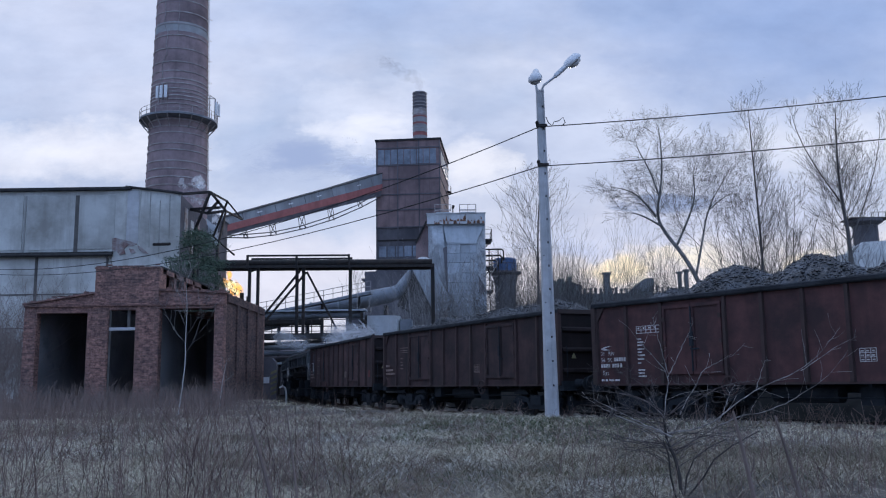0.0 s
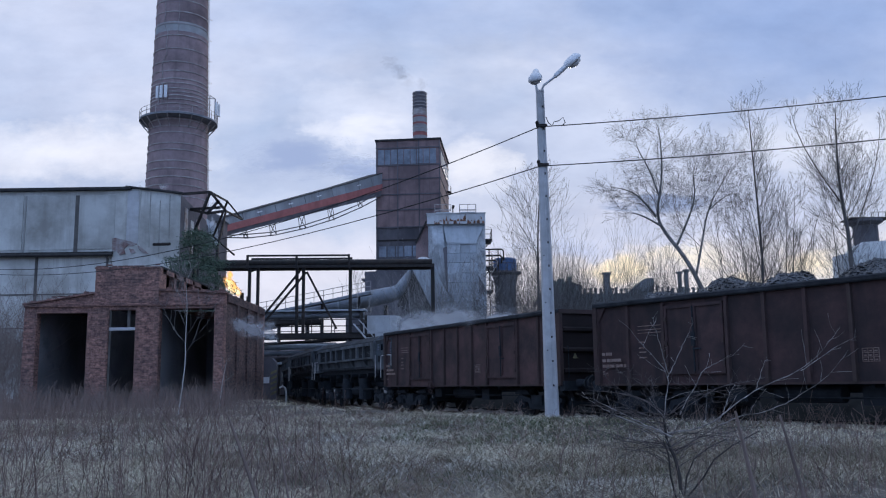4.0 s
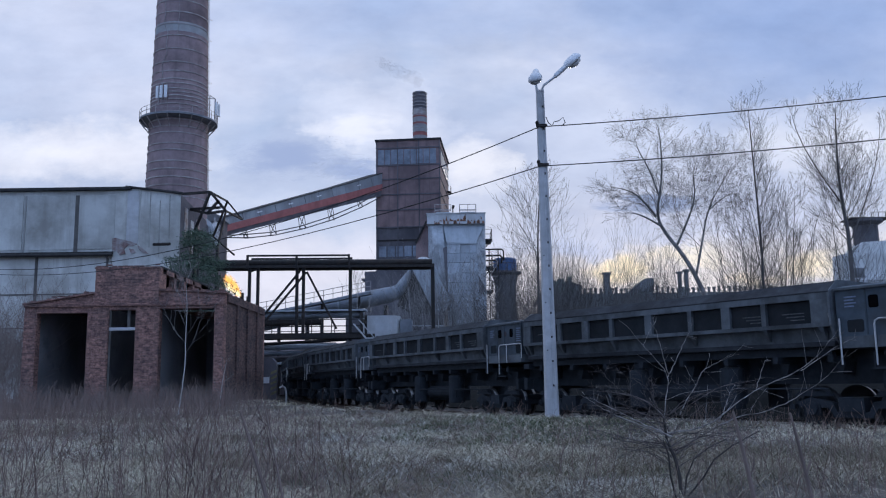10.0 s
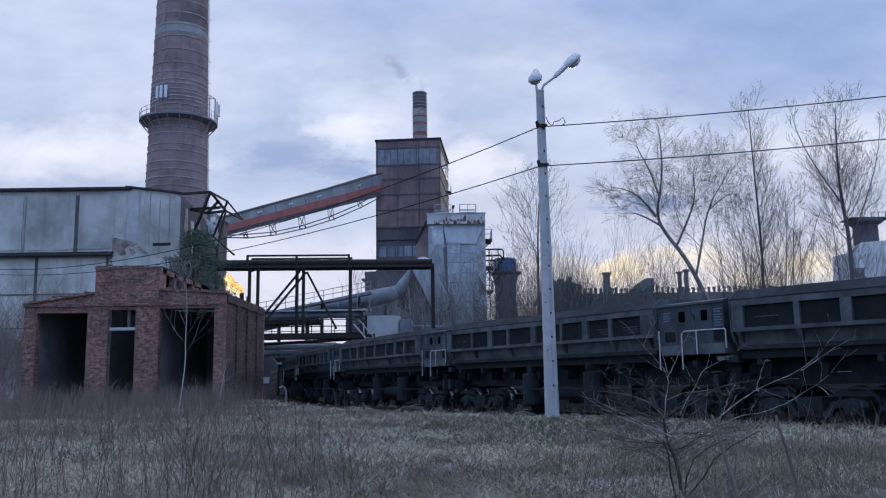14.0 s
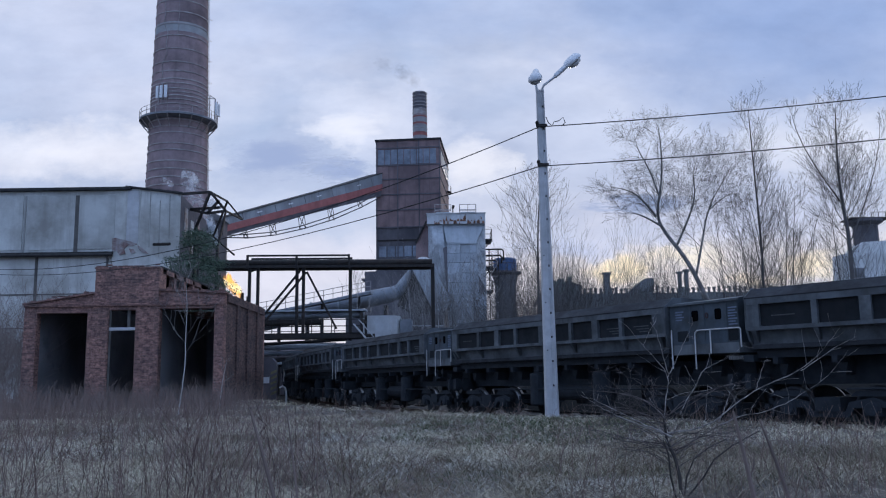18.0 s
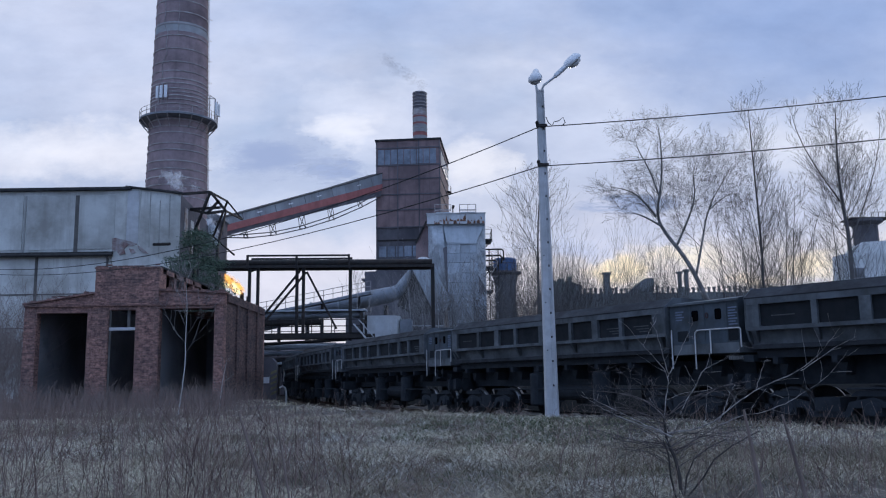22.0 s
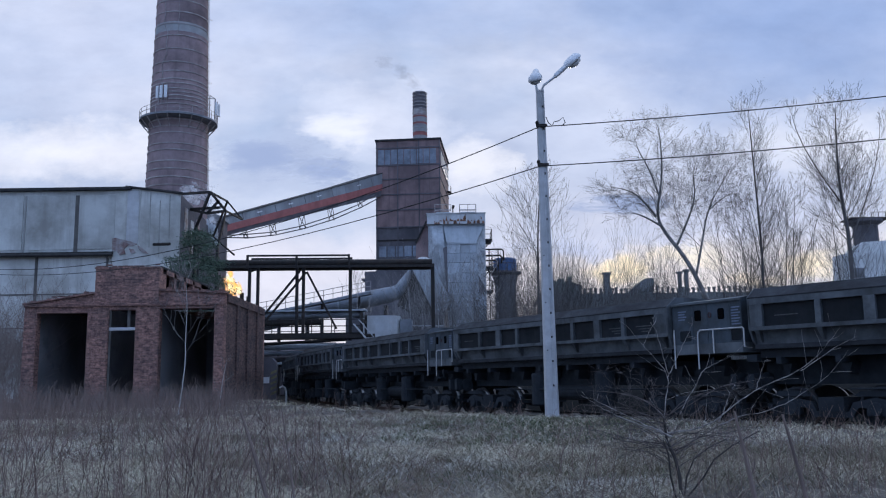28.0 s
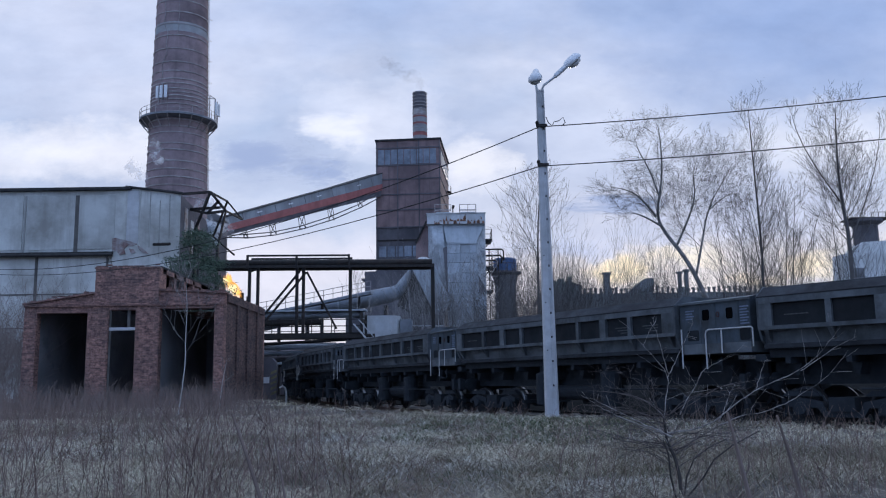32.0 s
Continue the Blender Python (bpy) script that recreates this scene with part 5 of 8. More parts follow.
    sw.add([(x1, y0, 0), (xe, ye, 0), (xe, ye, 17.52), (x1, y0, 17.92), (x1, y0 + 0.5, 0), (xe - 0.1, ye + 0.5, 0), (xe - 0.1, ye + 0.5, 17.52), (x1, y0 + 0.5, 17.92)],
           [(0, 1, 2, 3), (7, 6, 5, 4), (0, 4, 5, 1), (1, 5, 6, 2), (2, 6, 7, 3), (3, 7, 4, 0)])
    part("end_wall", sw, M["concrete"], h)
    cp = Mesh()
    cp.add([(x1 + 0.02, y0 - 0.06, 0), (x1 + 1.0, y0 + 0.17, 0), (x1 + 1.0, y0 + 0.17, 17.7), (x1 + 0.02, y0 - 0.06, 17.8), (x1 + 0.02, y0 + 0.1, 0), (x1 + 1.0, y0 + 0.3, 0), (x1 + 1.0, y0 + 0.3, 17.7), (x1 + 0.02, y0 + 0.1, 17.8)],
           [(0, 1, 2, 3), (7, 6, 5, 4), (0, 4, 5, 1), (1, 5, 6, 2), (2, 6, 7, 3), (3, 7, 4, 0)])
    part("corner_panel", cp, M["wall_white"], h, "pale rendered corner strip")
    for f, z0, z1 in ((0.26, 0, 17.7), (0.44, 12.8, 17.6), (0.62, 9.0, 16.9), (0.80, 13.6, 17.4)):
        sm = Mesh()
        q = Vector((x1, y0, 0)).lerp(Vector((xe, ye, 0)), f)
        sm.box(q.x - 0.03, q.x + 0.03, q.y - 0.05, q.y + 0.05, z0, z1)
        part("seam", sm, M["faint_joint"] if z0 else M["concrete"], h)
    dp = Mesh()
    dp.tube([(-25.85, 65.85, 0), (-25.85, 65.85, 10.9), (-25.85, 65.6, 11.1)], 0.09, 8)
    part("downpipe", dp, M["joint"], h)
    cap = Mesh()
    cap.bar((x1 - 0.1, y0 - 0.1, 18.0), (xe + 0.15, ye - 0.08, 17.6), 0.22, 0.16)
    part("coping", cap, M["roof"], h)
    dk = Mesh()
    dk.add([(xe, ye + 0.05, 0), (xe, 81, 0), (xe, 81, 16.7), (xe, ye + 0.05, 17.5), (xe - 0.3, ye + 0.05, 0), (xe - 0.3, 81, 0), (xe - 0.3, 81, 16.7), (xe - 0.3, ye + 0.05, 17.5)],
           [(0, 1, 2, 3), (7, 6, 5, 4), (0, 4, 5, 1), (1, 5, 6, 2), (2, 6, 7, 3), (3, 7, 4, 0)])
    part("end_bay", dk, M["clad_dark"], h, "dark gable wall")
    for y, z, hh in ((74.2, 14.0, 2.6), (76.0, 12.8, 3.0), (77.8, 14.4, 1.8)):
        pt = Mesh()
        pt.box(xe, xe + 0.05, y, y + 0.9, z, z + hh)
        part("torn_panel", pt, M["rusty"], h, "torn rusty sheet")
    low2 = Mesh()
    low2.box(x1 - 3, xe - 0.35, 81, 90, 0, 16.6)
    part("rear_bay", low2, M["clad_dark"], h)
    st = Mesh()
    st.tube([(-24.41, 72.0, 12.99), (-22.75, 71.0, 12.85)], 0.13, 8)
    part("pipe_stub", st, M["black"], h)


def steel_frame():
    f = thing("steel_frame", "bent rusty steel frame projecting from the hall's end", "steel structure")
    P = [(-23.6, 76, 18.2), (-20.3, 74, 17.9), (-18.9, 74, 16.2), (-19.55, 74, 12.9), (-21.8, 75, 14.8), (-22.7, 76, 16.8), (-19.4, 74, 16.5), (-19.5, 74, 17.15), (-20.5, 74, 16.0)]
    for a, c in ((0, 1), (1, 2), (2, 3), (1, 4), (5, 6), (5, 8), (8, 2), (8, 7), (4, 3)):
        m = Mesh()
        m.bar(P[a], P[c], 0.16, 0.22)
        part("beam", m, M["black"], f)
    q = Vector((0.5, 4.0, 0))
    for a, c in ((1, 4), (1, 2), (3, 4)):
        m = Mesh()
        m.bar(Vector(P[a]) + q, Vector(P[c]) + q, 0.14)
        part("beam", m, M["black"], f)
    for a in (1, 2, 4):
        m = Mesh()
        m.bar(P[a], Vector(P[a]) + q, 0.14)
        part("beam", m, M["black"], f)
    for p in (P[3], P[4]):
        m = Mesh()
        m.bar(p, (p[0], p[1], 0.0), 0.24)
        part("leg", m, M["black"], f)
    for pts, k in (([(-23.1, 17.3), (-22.0, 16.4), (-22.0, 14.6), (-22.9, 15.9)], "wall_white"), ([(-23.9, 16.7), (-22.95, 16.6), (-22.9, 15.6), (-23.8, 15.6)], "black")):
        m = Mesh()
        m.prism(pts, 83.0, 83.2, "y")
        part("hanging_sheet", m, M[k], f, "loose sheet hanging in the frame")
    # transfer house under the gallery's foot
    t = thing("transfer_house", "dark steel-clad transfer house at the gallery's foot", "industrial building")
    b = Mesh()
    b.box(-38.5, -31.5, 122, 124.5, 0, 24.5)
    part("wall", b, M["clad_dark"], t)
    b = Mesh()
    b.prism([(-38.8, 24.5), (-31.2, 24.5), (-31.2, 24.9), (-35, 26.6), (-38.8, 24.9)], 121.7, 124.8, "y")
    part("roof", b, M["gal_top"], t)


# ---------------------------------------------------------------- large chimney
def big_chimney():
    c = thing("chimney", "tall brick chimney with steel hoops and a maintenance gallery", "chimney", pose(-36.15, 115, 0))

    def rad(z):
        return 4.67 - 0.0226 * z
    s = Mesh()
    s.lathe([(rad(z), z) for z in np.linspace(-0.3, 92, 24)] + [(rad(92) - 0.5, 92), (rad(92) - 0.5, 60)], 48)
    sh = part("shaft", s, M["chimney"], c, smooth=True)
    b = Mesh()
    b.lathe([(rad(48.9) + 0.012, 48.9), (rad(50.25) + 0.012, 50.25)], 48)
    part("painted_band", b, M["band"], c, "pale grey painted band", True)
    rng = random.Random(5)
    z = 20.0
    while z < 88:
        h = Mesh()
        tilt = rng.uniform(-0.004, 0.004)
        r = rad(z)
        h.lathe([(r - 0.02, -0.07), (r + 0.07, -0.07), (r + 0.07, 0.07), (r - 0.02, 0.07)], 40, Matrix.Translation((0, 0, z)) @ Matrix.Rotation(tilt, 4, "X"))
        part("hoop", h, M["hoop"], c)
        z += rng.choice((0.42, 0.5, 0.62, 0.75)) if 37.6 < z < 41.5 else rng.choice((0.9, 1.1, 1.3, 1.5)) if z < 44 else rng.choice((1.5, 1.7, 1.9))
    p = Mesh()
    r = rad(36.90)
    p.lathe([(r, 36.60), (r + 1.35, 36.80), (r + 1.35, 37.05), (r, 37.05)], 40)
    pl = part("platform", p, M["duct"], c)
    for k in range(20):
        t = 2 * pi * k / 20
        m = Mesh()
        d = Vector((cos(t), sin(t), 0))
        m.bar(d * (r + 0.05) + Vector((0, 0, 35.30)), d * (r + 1.25) + Vector((0, 0, 36.70)), 0.10)
        part("bracket", m, M["hoop"], pl)
        m = Mesh()
        m.bar(d * (r + 1.32) + Vector((0, 0, 37.00)), d * (r + 1.32) + Vector((0, 0, 38.15)), 0.06)
        part("post", m, M["hoop"], pl)
    for z in (37.60, 38.15):
        m = Mesh()
        m.tube([((r + 1.32) * cos(t), (r + 1.32) * sin(t), z) for t in np.linspace(0, 2 * pi, 41)], 0.035, 5, False)
        part("railing", m, M["hoop"], pl)
    # ladder with cage on the flank
    l = Mesh()
    for dy in (-0.22, 0.22):
        l.tube([(rad(z) + 0.22, dy, z) for z in np.linspace(24, 90, 12)], 0.03, 5)
    for z in np.arange(24, 80, 0.6):
        l.tube([(rad(z) + 0.22, -0.22, z), (rad(z) + 0.22, 0.22, z)], 0.02, 4)
    for z in np.arange(24, 80, 3.1):
        l.tube([(rad(z) + 0.2, -0.25, z), (rad(z) + 0.62, -0.2, z), (rad(z) + 0.62, 0.2, z), (rad(z) + 0.2, 0.25, z)], 0.018, 4)
    part("ladder", l, M["hoop"], c)
    for (ang, z, n) in ((radians(-117), 40.15, 3), (radians(-14), 38.5, 2)):
        for k in range(n):
            a = ang + k * 0.16
            rr = rad(z) + (0.30 if n == 3 else 1.75)
            m = Mesh()
            mm = Matrix.Rotation(a, 4, "Z")
            m.box(rr, rr + 0.18, -0.19, 0.19, z - 0.85, z + 0.85, mm)
            m.bar(mm @ Vector((rr - 0.3, 0, z)), mm @ Vector((rr, 0, z)), 0.08)
            part("antenna_panel", m, M["glass"], c, "pale upright antenna panel")
            m = Mesh()
            m.tube([mm @ Vector((rr - 0.15, 0, z - 1.7)), mm @ Vector((rr - 0.15, 0, z + 1.3))], 0.05, 6)
            part("antenna_mast", m, M["hoop"], c)
    m = Mesh()
    rr = rad(39) + 1.30
    for a in (radians(-22), radians(-4)):
        m.tube([(rr * cos(a), rr * sin(a), 37.0), (rr * cos(a), rr * sin(a), 40.2)], 0.06, 6)
    m.tube([(rr * cos(radians(-22)), rr * sin(radians(-22)), 40.2), (rr * cos(radians(-4)), rr * sin(radians(-4)), 40.2), (rad(41), 0, 40.5)], 0.05, 6)
    part("antenna_frame", m, M["hoop"], c)
    m = Mesh()
    pts = []
    for z in np.arange(41.5, 62, 0.8):
        a = radians(-108 + 5 * sin(z * 0.7) + 3 * sin(z * 2.1))
        pts.append(((rad(z) + 0.05) * cos(a), (rad(z) + 0.05) * sin(a), z))
    m.tube(pts, 0.05, 5)
    part("cable", m, M["hoop"], c)
    m = Mesh()
    m.tube([((rad(z) + 0.05) * cos(radians(-80 + sin(z))), (rad(z) + 0.05) * sin(radians(-80 + sin(z))), z) for z in np.arange(48, 66, 0.8)], 0.04, 5)
    part("cable", m, M["hoop"], c)


# ---------------------------------------------------------------- coal tower, stack and gallery
def coal_tower():
    t = thing("coal_tower", "tall brown steel-clad tower with a glazed band near its top", "industrial tower",
              pose(-6.45, 160.4, 0, 0, 0, -5))
    b = Mesh()
    b.box(-6.15, 6.15, 0, 19, 30.2, 47.0)
    part("upper_wall", b, M["clad"], t)
    b = Mesh()
    b.box(-6.05, 6.05, 0.1, 18.9, 0, 30.2)
    part("lower_wall", b, M["clad_dark"], t)
    b = Mesh()
    b.box(-6.35, 6.35, -0.2, 19.2, 47.0, 47.35)
    part("roof", b, M["roof"], t)
    for i in range(9):
        p = Mesh()
        x = -5.75 + 1.25 * i
        p.box(x, x + 1.12, -0.06, 0.0, 42.4, 45.3)
        part("window", p, M["glazing"], t)
    p = Mesh()
    p.box(6.15, 6.21, 1, 18, 42.4, 45.3)
    part("window", p, M["glazing"], t)
    for x in (-6.15, -2.1, 2.0, 5.95):
        r = Mesh()
        r.box(x, x + 0.2, -0.12, 0.0, 0, 47.0)
        part("pilaster", r, M["clad_dark"], t)
    for z in (30.1, 33.4, 36.4, 39.4, 42.1, 45.5):
        r = Mesh()
        r.box(-6.2, 6.2, -0.10, 0.0, z, z + 0.22)
        r.box(6.15, 6.25, 0, 19, z, z + 0.22)
        part("girt", r, M["clad_dark"], t)
    for z in (12, 15.5, 19, 22.5, 27.6):
        r = Mesh()
        r.box(-6.1, 6.1, 0.0, 0.1, z, z + 0.25)
        part("girt", r, M["black"], t)
    for i in range(7):
        p = Mesh()
        x = -5.6 + 1.6 * i
        p.box(x, x + 1.35, 0.03, 0.1, 24.6, 26.6)
        part("window", p, M["glazing"], t)
    b = Mesh()
    b.box(-7.6, 6.8, -4.0, 0, 0, 21.4)
    b.box(-8.6, -6.0, -2.0, 3.0, 20.0, 20.4)
    part("base_block", b, M["clad_dark"], t)
    for z0, y in ((40.2, 17.5), (33.0, 18.6)):
        b = Mesh()
        b.box(6.15, 6.9, y - 2, y, z0, z0 + 0.15)
        for yy in (y - 2, y):
            b.bar((6.85, yy, z0), (6.85, yy, z0 + 1.1), 0.07)
        b.bar((6.85, y - 2, z0 + 1.1), (6.85, y, z0 + 1.1), 0.06)
        part("balcony", b, M["black"], t)
    s = thing("stack", "slim steel stack with faded red and white bands", "chimney", pose(-4.75, 186, 0))
    m = Mesh()
    m.lathe([(1.75, -0.3), (1.65, 45), (1.48, 65.3), (1.2, 65.3), (1.2, 60)], 24)
    part("shaft", m, M["clad_dark"], s, smooth=True)
    for z0, z1, k in ((54.0, 55.2, "band"), (55.2, 56.1, "gal_red"), (56.1, 57.8, "band"), (57.8, 58.4, "gal_red"), (58.4, 59.4, "band"),
                      (59.4, 60.0, "gal_red"), (60.0, 61.2, "hoop")):
        m = Mesh()
        m.lathe([(1.61, z0), (1.565, z1)], 24)
        part("painted_band", m, M[k], s, smooth=True)
    for z in np.arange(56, 65.2, 0.75):
        m = Mesh()
        m.lathe([(1.55, z), (1.66, z), (1.66, z + 0.12), (1.55, z + 0.12)], 24)
        part("hoop", m, M["hoop"], s)


def gallery():
    g = thing("conveyor_gallery", "long grey and red conveyor gallery rising to the tower", "conveyor bridge")
    # places along it, with the heights of sheeting over and under the seam, and the depth of the girder
    A, B, C = Vector((-35.6, 125.5, 23.75)), Vector((-18.45, 152, 34.78)), Vector((-12.2, 162.4, 39.0))
    run_ = [(A, 1.05, 0.95, 0.60), (B, 1.55, 1.25, 0.75), (C, 1.95, 1.15, 1.10)]
    for (p, t0, r0, k0), (q, t1, r1, k1) in zip(run_, run_[1:]):
        d = (q - p).normalized()
        side = Vector((d.y, -d.x, 0)).normalized()
        up = side.cross(d).normalized()

        def sec(u, a0, a1, b0, b1):
            v = [p + e * side + w * up for e, w in ((-u, a0), (u, a0), (u, a1), (-u, a1))] + [q + e * side + w * up for e, w in ((-u, b0), (u, b0), (u, b1), (-u, b1))]
            return Mesh().add(v, [(0, 1, 2, 3), (7, 6, 5, 4)] + [(i, i + 4, (i + 1) % 4 + 4, (i + 1) % 4) for i in range(4)])
        part("upper_sheeting", sec(1.5, 0.0, t0, 0.0, t1), M["gal_top"], g)
        part("lower_sheeting", sec(1.53, -r0, 0.0, -r1, 0.0), M["gal_red"], g)
        part("roof", sec(1.62, t0, t0 + 0.10, t1, t1 + 0.10), M["roof"], g)
        part("bottom_girder", sec(1.35, -r0 - k0, -r0, -r1 - k1, -r1), M["clad_dark"], g)
        n = int((q - p).length / 3.4)
        for i in range(1, n):
            f = i / n
            c = p + (q - p) * f + up * (0.45 * (t0 + (t1 - t0) * f))
            if i % 2:
                m = Mesh()
                m.add([c + side * e + d * a + up * w for e in (1.56, 1.49) for a, w in ((-0.55, 0.0), (0.55, 0.0), (0.55, 0.20), (-0.55, 0.20))],
                      [(0, 1, 2, 3), (7, 6, 5, 4), (0, 4, 5, 1), (1, 5, 6, 2), (2, 6, 7, 3), (3, 7, 4, 0)])
                part("window", m, M["glass"], g)
            m = Mesh()
            c = p + (q - p) * f
            m.bar(c + side * 1.53, c + side * 1.53 + up * (t0 + (t1 - t0) * f), 0.10, 0.08)
            part("batten", m, M["band"], g)
    # pipes hung under it
    r = thing("cable_rack", "sagging pipe rack hung under the gallery", "pipe rack")
    for pts in ([(-34.2, 126.5, 23.05), (-32.68, 128.7, 23.54), (-30.69, 132.5, 24.32), (-27.53, 137.8, 25.54), (-24.02, 143.2, 27.44), (-19.85, 149.0, 30.11), (-15.26, 154.8, 33.51), (-12.6, 158.2, 36.0)],
                [(-34.4, 126.3, 22.75), (-33.1, 127.9, 23.12), (-30.45, 132.9, 23.82), (-27.13, 138.5, 25.23), (-23.44, 144.1, 27.22), (-19.37, 149.7, 29.74), (-14.92, 155.2, 33.0), (-12.2, 158.6, 35.3)]):
        m = Mesh()
        m.tube(pts, 0.10, 6)
        part("pipe", m, M["clad_dark"], r)
    for a, b, c, e in (((-31.05, 131.8, 24.95), (-30.77, 131.8, 23.75), (-30.59, 132.7, 25.1), (-30.31, 132.7, 23.88)),
                       ((-28.01, 137.1, 27.0), (-27.71, 137.1, 25.0), (-27.29, 138.3, 27.2), (-26.99, 138.3, 25.19)),
                       ((-24.32, 142.8, 29.4), (-24.01, 142.8, 27.0), (-23.46, 144.1, 29.6), (-23.16, 144.1, 27.21)),
                       ((-20.17, 148.6, 31.8), (-19.86, 148.6, 29.47), (-19.38, 149.7, 32.0), (-19.08, 149.7, 29.66)),
                       ((-15.6, 154.4, 34.9), (-15.3, 154.4, 32.92), (-14.92, 155.2, 35.1), (-14.61, 155.2, 33.08))):
        m = Mesh()
        for p, q in ((a, b), (c, e), (a, e), (b, c), (b, e)):
            m.bar(p, q, 0.09)
        part("hanger", m, M["clad_dark"], r)


# ---------------------------------------------------------------- pipe bridge over the track
def pipe_bridge():
    b = thing("pipe_bridge", "black steel pipe bridge crossing over the track", "pipe bridge")
    y = 66.0

    def bar(name, p, q, w, h=None):
        m = Mesh()
        m.bar(p, q, w, h)
        part(name, m, M["black"], b)
    m = Mesh()
    m.tube([(-19.0, y, 10.45), (-0.85, y, 10.30)], 0.27, 14)
    part("main_pipe", m, M["black"], b, smooth=True)
    m = Mesh()
    m.tube([(-19.0, y + 0.8, 10.2), (-0.85, y + 0.8, 10.1)], 0.16, 10)
    part("pipe", m, M["black"], b, smooth=True)
    for dy in (-0.6, 1.1):
        bar("chord", (-19, y + dy, 10.1), (-0.7, y + dy, 9.98), 0.14, 0.2)
        bar("top_rail", (-14.95, y + dy, 10.92), (-7.2, y + dy, 10.86), 0.13)
    for x in (-14.95, -11.2, -7.2):
        bar("post", (x, y - 0.6, 9.9), (x, y - 0.6, 10.95), 0.16)
        bar("post", (x, y + 1.1, 9.9), (x, y + 1.1, 10.95), 0.16)
    for x in (-14.9, -14.25):
        bar("leg", (x, y, 10.2), (x, y, 0), 0.22)
    for x in (-11.25, -10.75):
        bar("hanger", (x, y, 10.2), (x, y, 4.75), 0.22)
    bar("leg", (-7.15, y, 10.2), (-7.15, y, 0), 0.24)
    bar("leg", (-0.82, y, 10.2), (-0.82, y, 0), 0.28)
    for p, q in (((-11.0, y - 0.3, 9.7), (-14.0, y - 0.3, 6.0)), ((-10.6, y + 0.3, 9.7), (-14.6, y + 0.3, 4.9)), ((-10.5, y, 9.7), (-8.2, y, 5.3))):
        bar("brace", p, q, 0.15)
    bar("deck_beam", (-18, y - 0.5, 4.75), (-6.2, y - 0.5, 4.7), 0.3, 0.34)
    bar("deck_beam", (-18, y + 1.0, 4.75), (-6.2, y + 1.0, 4.7), 0.3, 0.34)
    m = Mesh()
    m.box(-18, -6.2, y - 0.5, y + 1.0, 4.90, 4.98)
    part("deck", m, M["black"], b)
    for z in (5.5, 6.0):
        bar("handrail", (-18, y - 0.6, z), (-6.3, y - 0.6, z - 0.03), 0.06)
    for x in np.arange(-17.5, -6.3, 1.5):
        bar("handrail_post", (x, y - 0.6, 4.9), (x, y - 0.6, 6.0), 0.06)
    m = Mesh()
    m.bar((-6.8, y - 1.0, 5.6), (-5.6, y - 1.0, 4.2), 0.12)
    m.bar((-6.4, y - 1.0, 5.9), (-5.2, y - 1.0, 4.5), 0.06)
    part("stair_rail", m, M["pale"], b)
    # further pipes behind
    r = thing("pipe_rack", "dark horizontal pipes on a low steel rack", "pipe rack")
    for z, yy, rad, x1, k in ((6.98, 74, 0.30, -6.8, "duct"), (6.35, 74, 0.24, -10.5, "black"), (5.25, 75, 0.16, -6.0, "black"), (4.4, 76, 0.26, -9, "duct"),
                              (3.85, 76, 0.18, -10, "duct"), (2.9, 77, 0.22, -11, "black")):
        m = Mesh()
        m.tube([(-30, yy, z), (x1, yy, z)], rad, 10)
        part("pipe", m, M[k], r, smooth=True)
    for x0, z0, x1, z1, yy, rad, k in ((-26, 4.20, -8.5, 4.95, 75.5, 0.13, "black"), (-28, 3.40, -9.2, 4.10, 76.5, 0.15, "black"), (-26, 4.95, -9.6, 4.72, 77.2, 0.07, "clad_dark"),
                                       (-27, 3.30, -10.4, 3.45, 76.8, 0.20, "clad_dark"), (-26, 3.55, -9.0, 4.55, 77.4, 0.06, "galv"), (-25, 2.6, -10.2, 3.1, 75.8, 0.10, "galv")):
        m = Mesh()
        m.tube([(x0, yy, z0), (x1, yy, z1)], rad, 8)
        part("pipe", m, M[k], r, smooth=True)
    m = Mesh()
    m.box(-30, -6.6, 73.4, 74.6, 7.28, 7.42)
    part("catwalk", m, M["galv"], r, "grey steel catwalk over the pipes")
    for z in (5.55, 5.95):
        m = Mesh()
        m.tube([(-18, 72.8, z), (-8.0, 72.8, z)], 0.035, 5)
        part("guard_rail", m, M["clad_dark"], r)
    for x in np.arange(-17.6, -8.0, 1.2):
        m = Mesh()
        m.bar((x, 72.8, 4.9), (x, 72.8, 5.95), 0.06)
        part("guard_post", m, M["clad_dark"], r)
    for x in (-25, -16.5, -7.0):
        m = Mesh()
        for yy in (73.5, 77.5):
            m.bar((x, yy, 0), (x, yy, 7.2), 0.22)
        for z in (2.6, 4.9, 6.5):
            m.bar((x, 73.5, z), (x, 77.5, z), 0.2)
        part("rack_frame", m, M["black"], r)


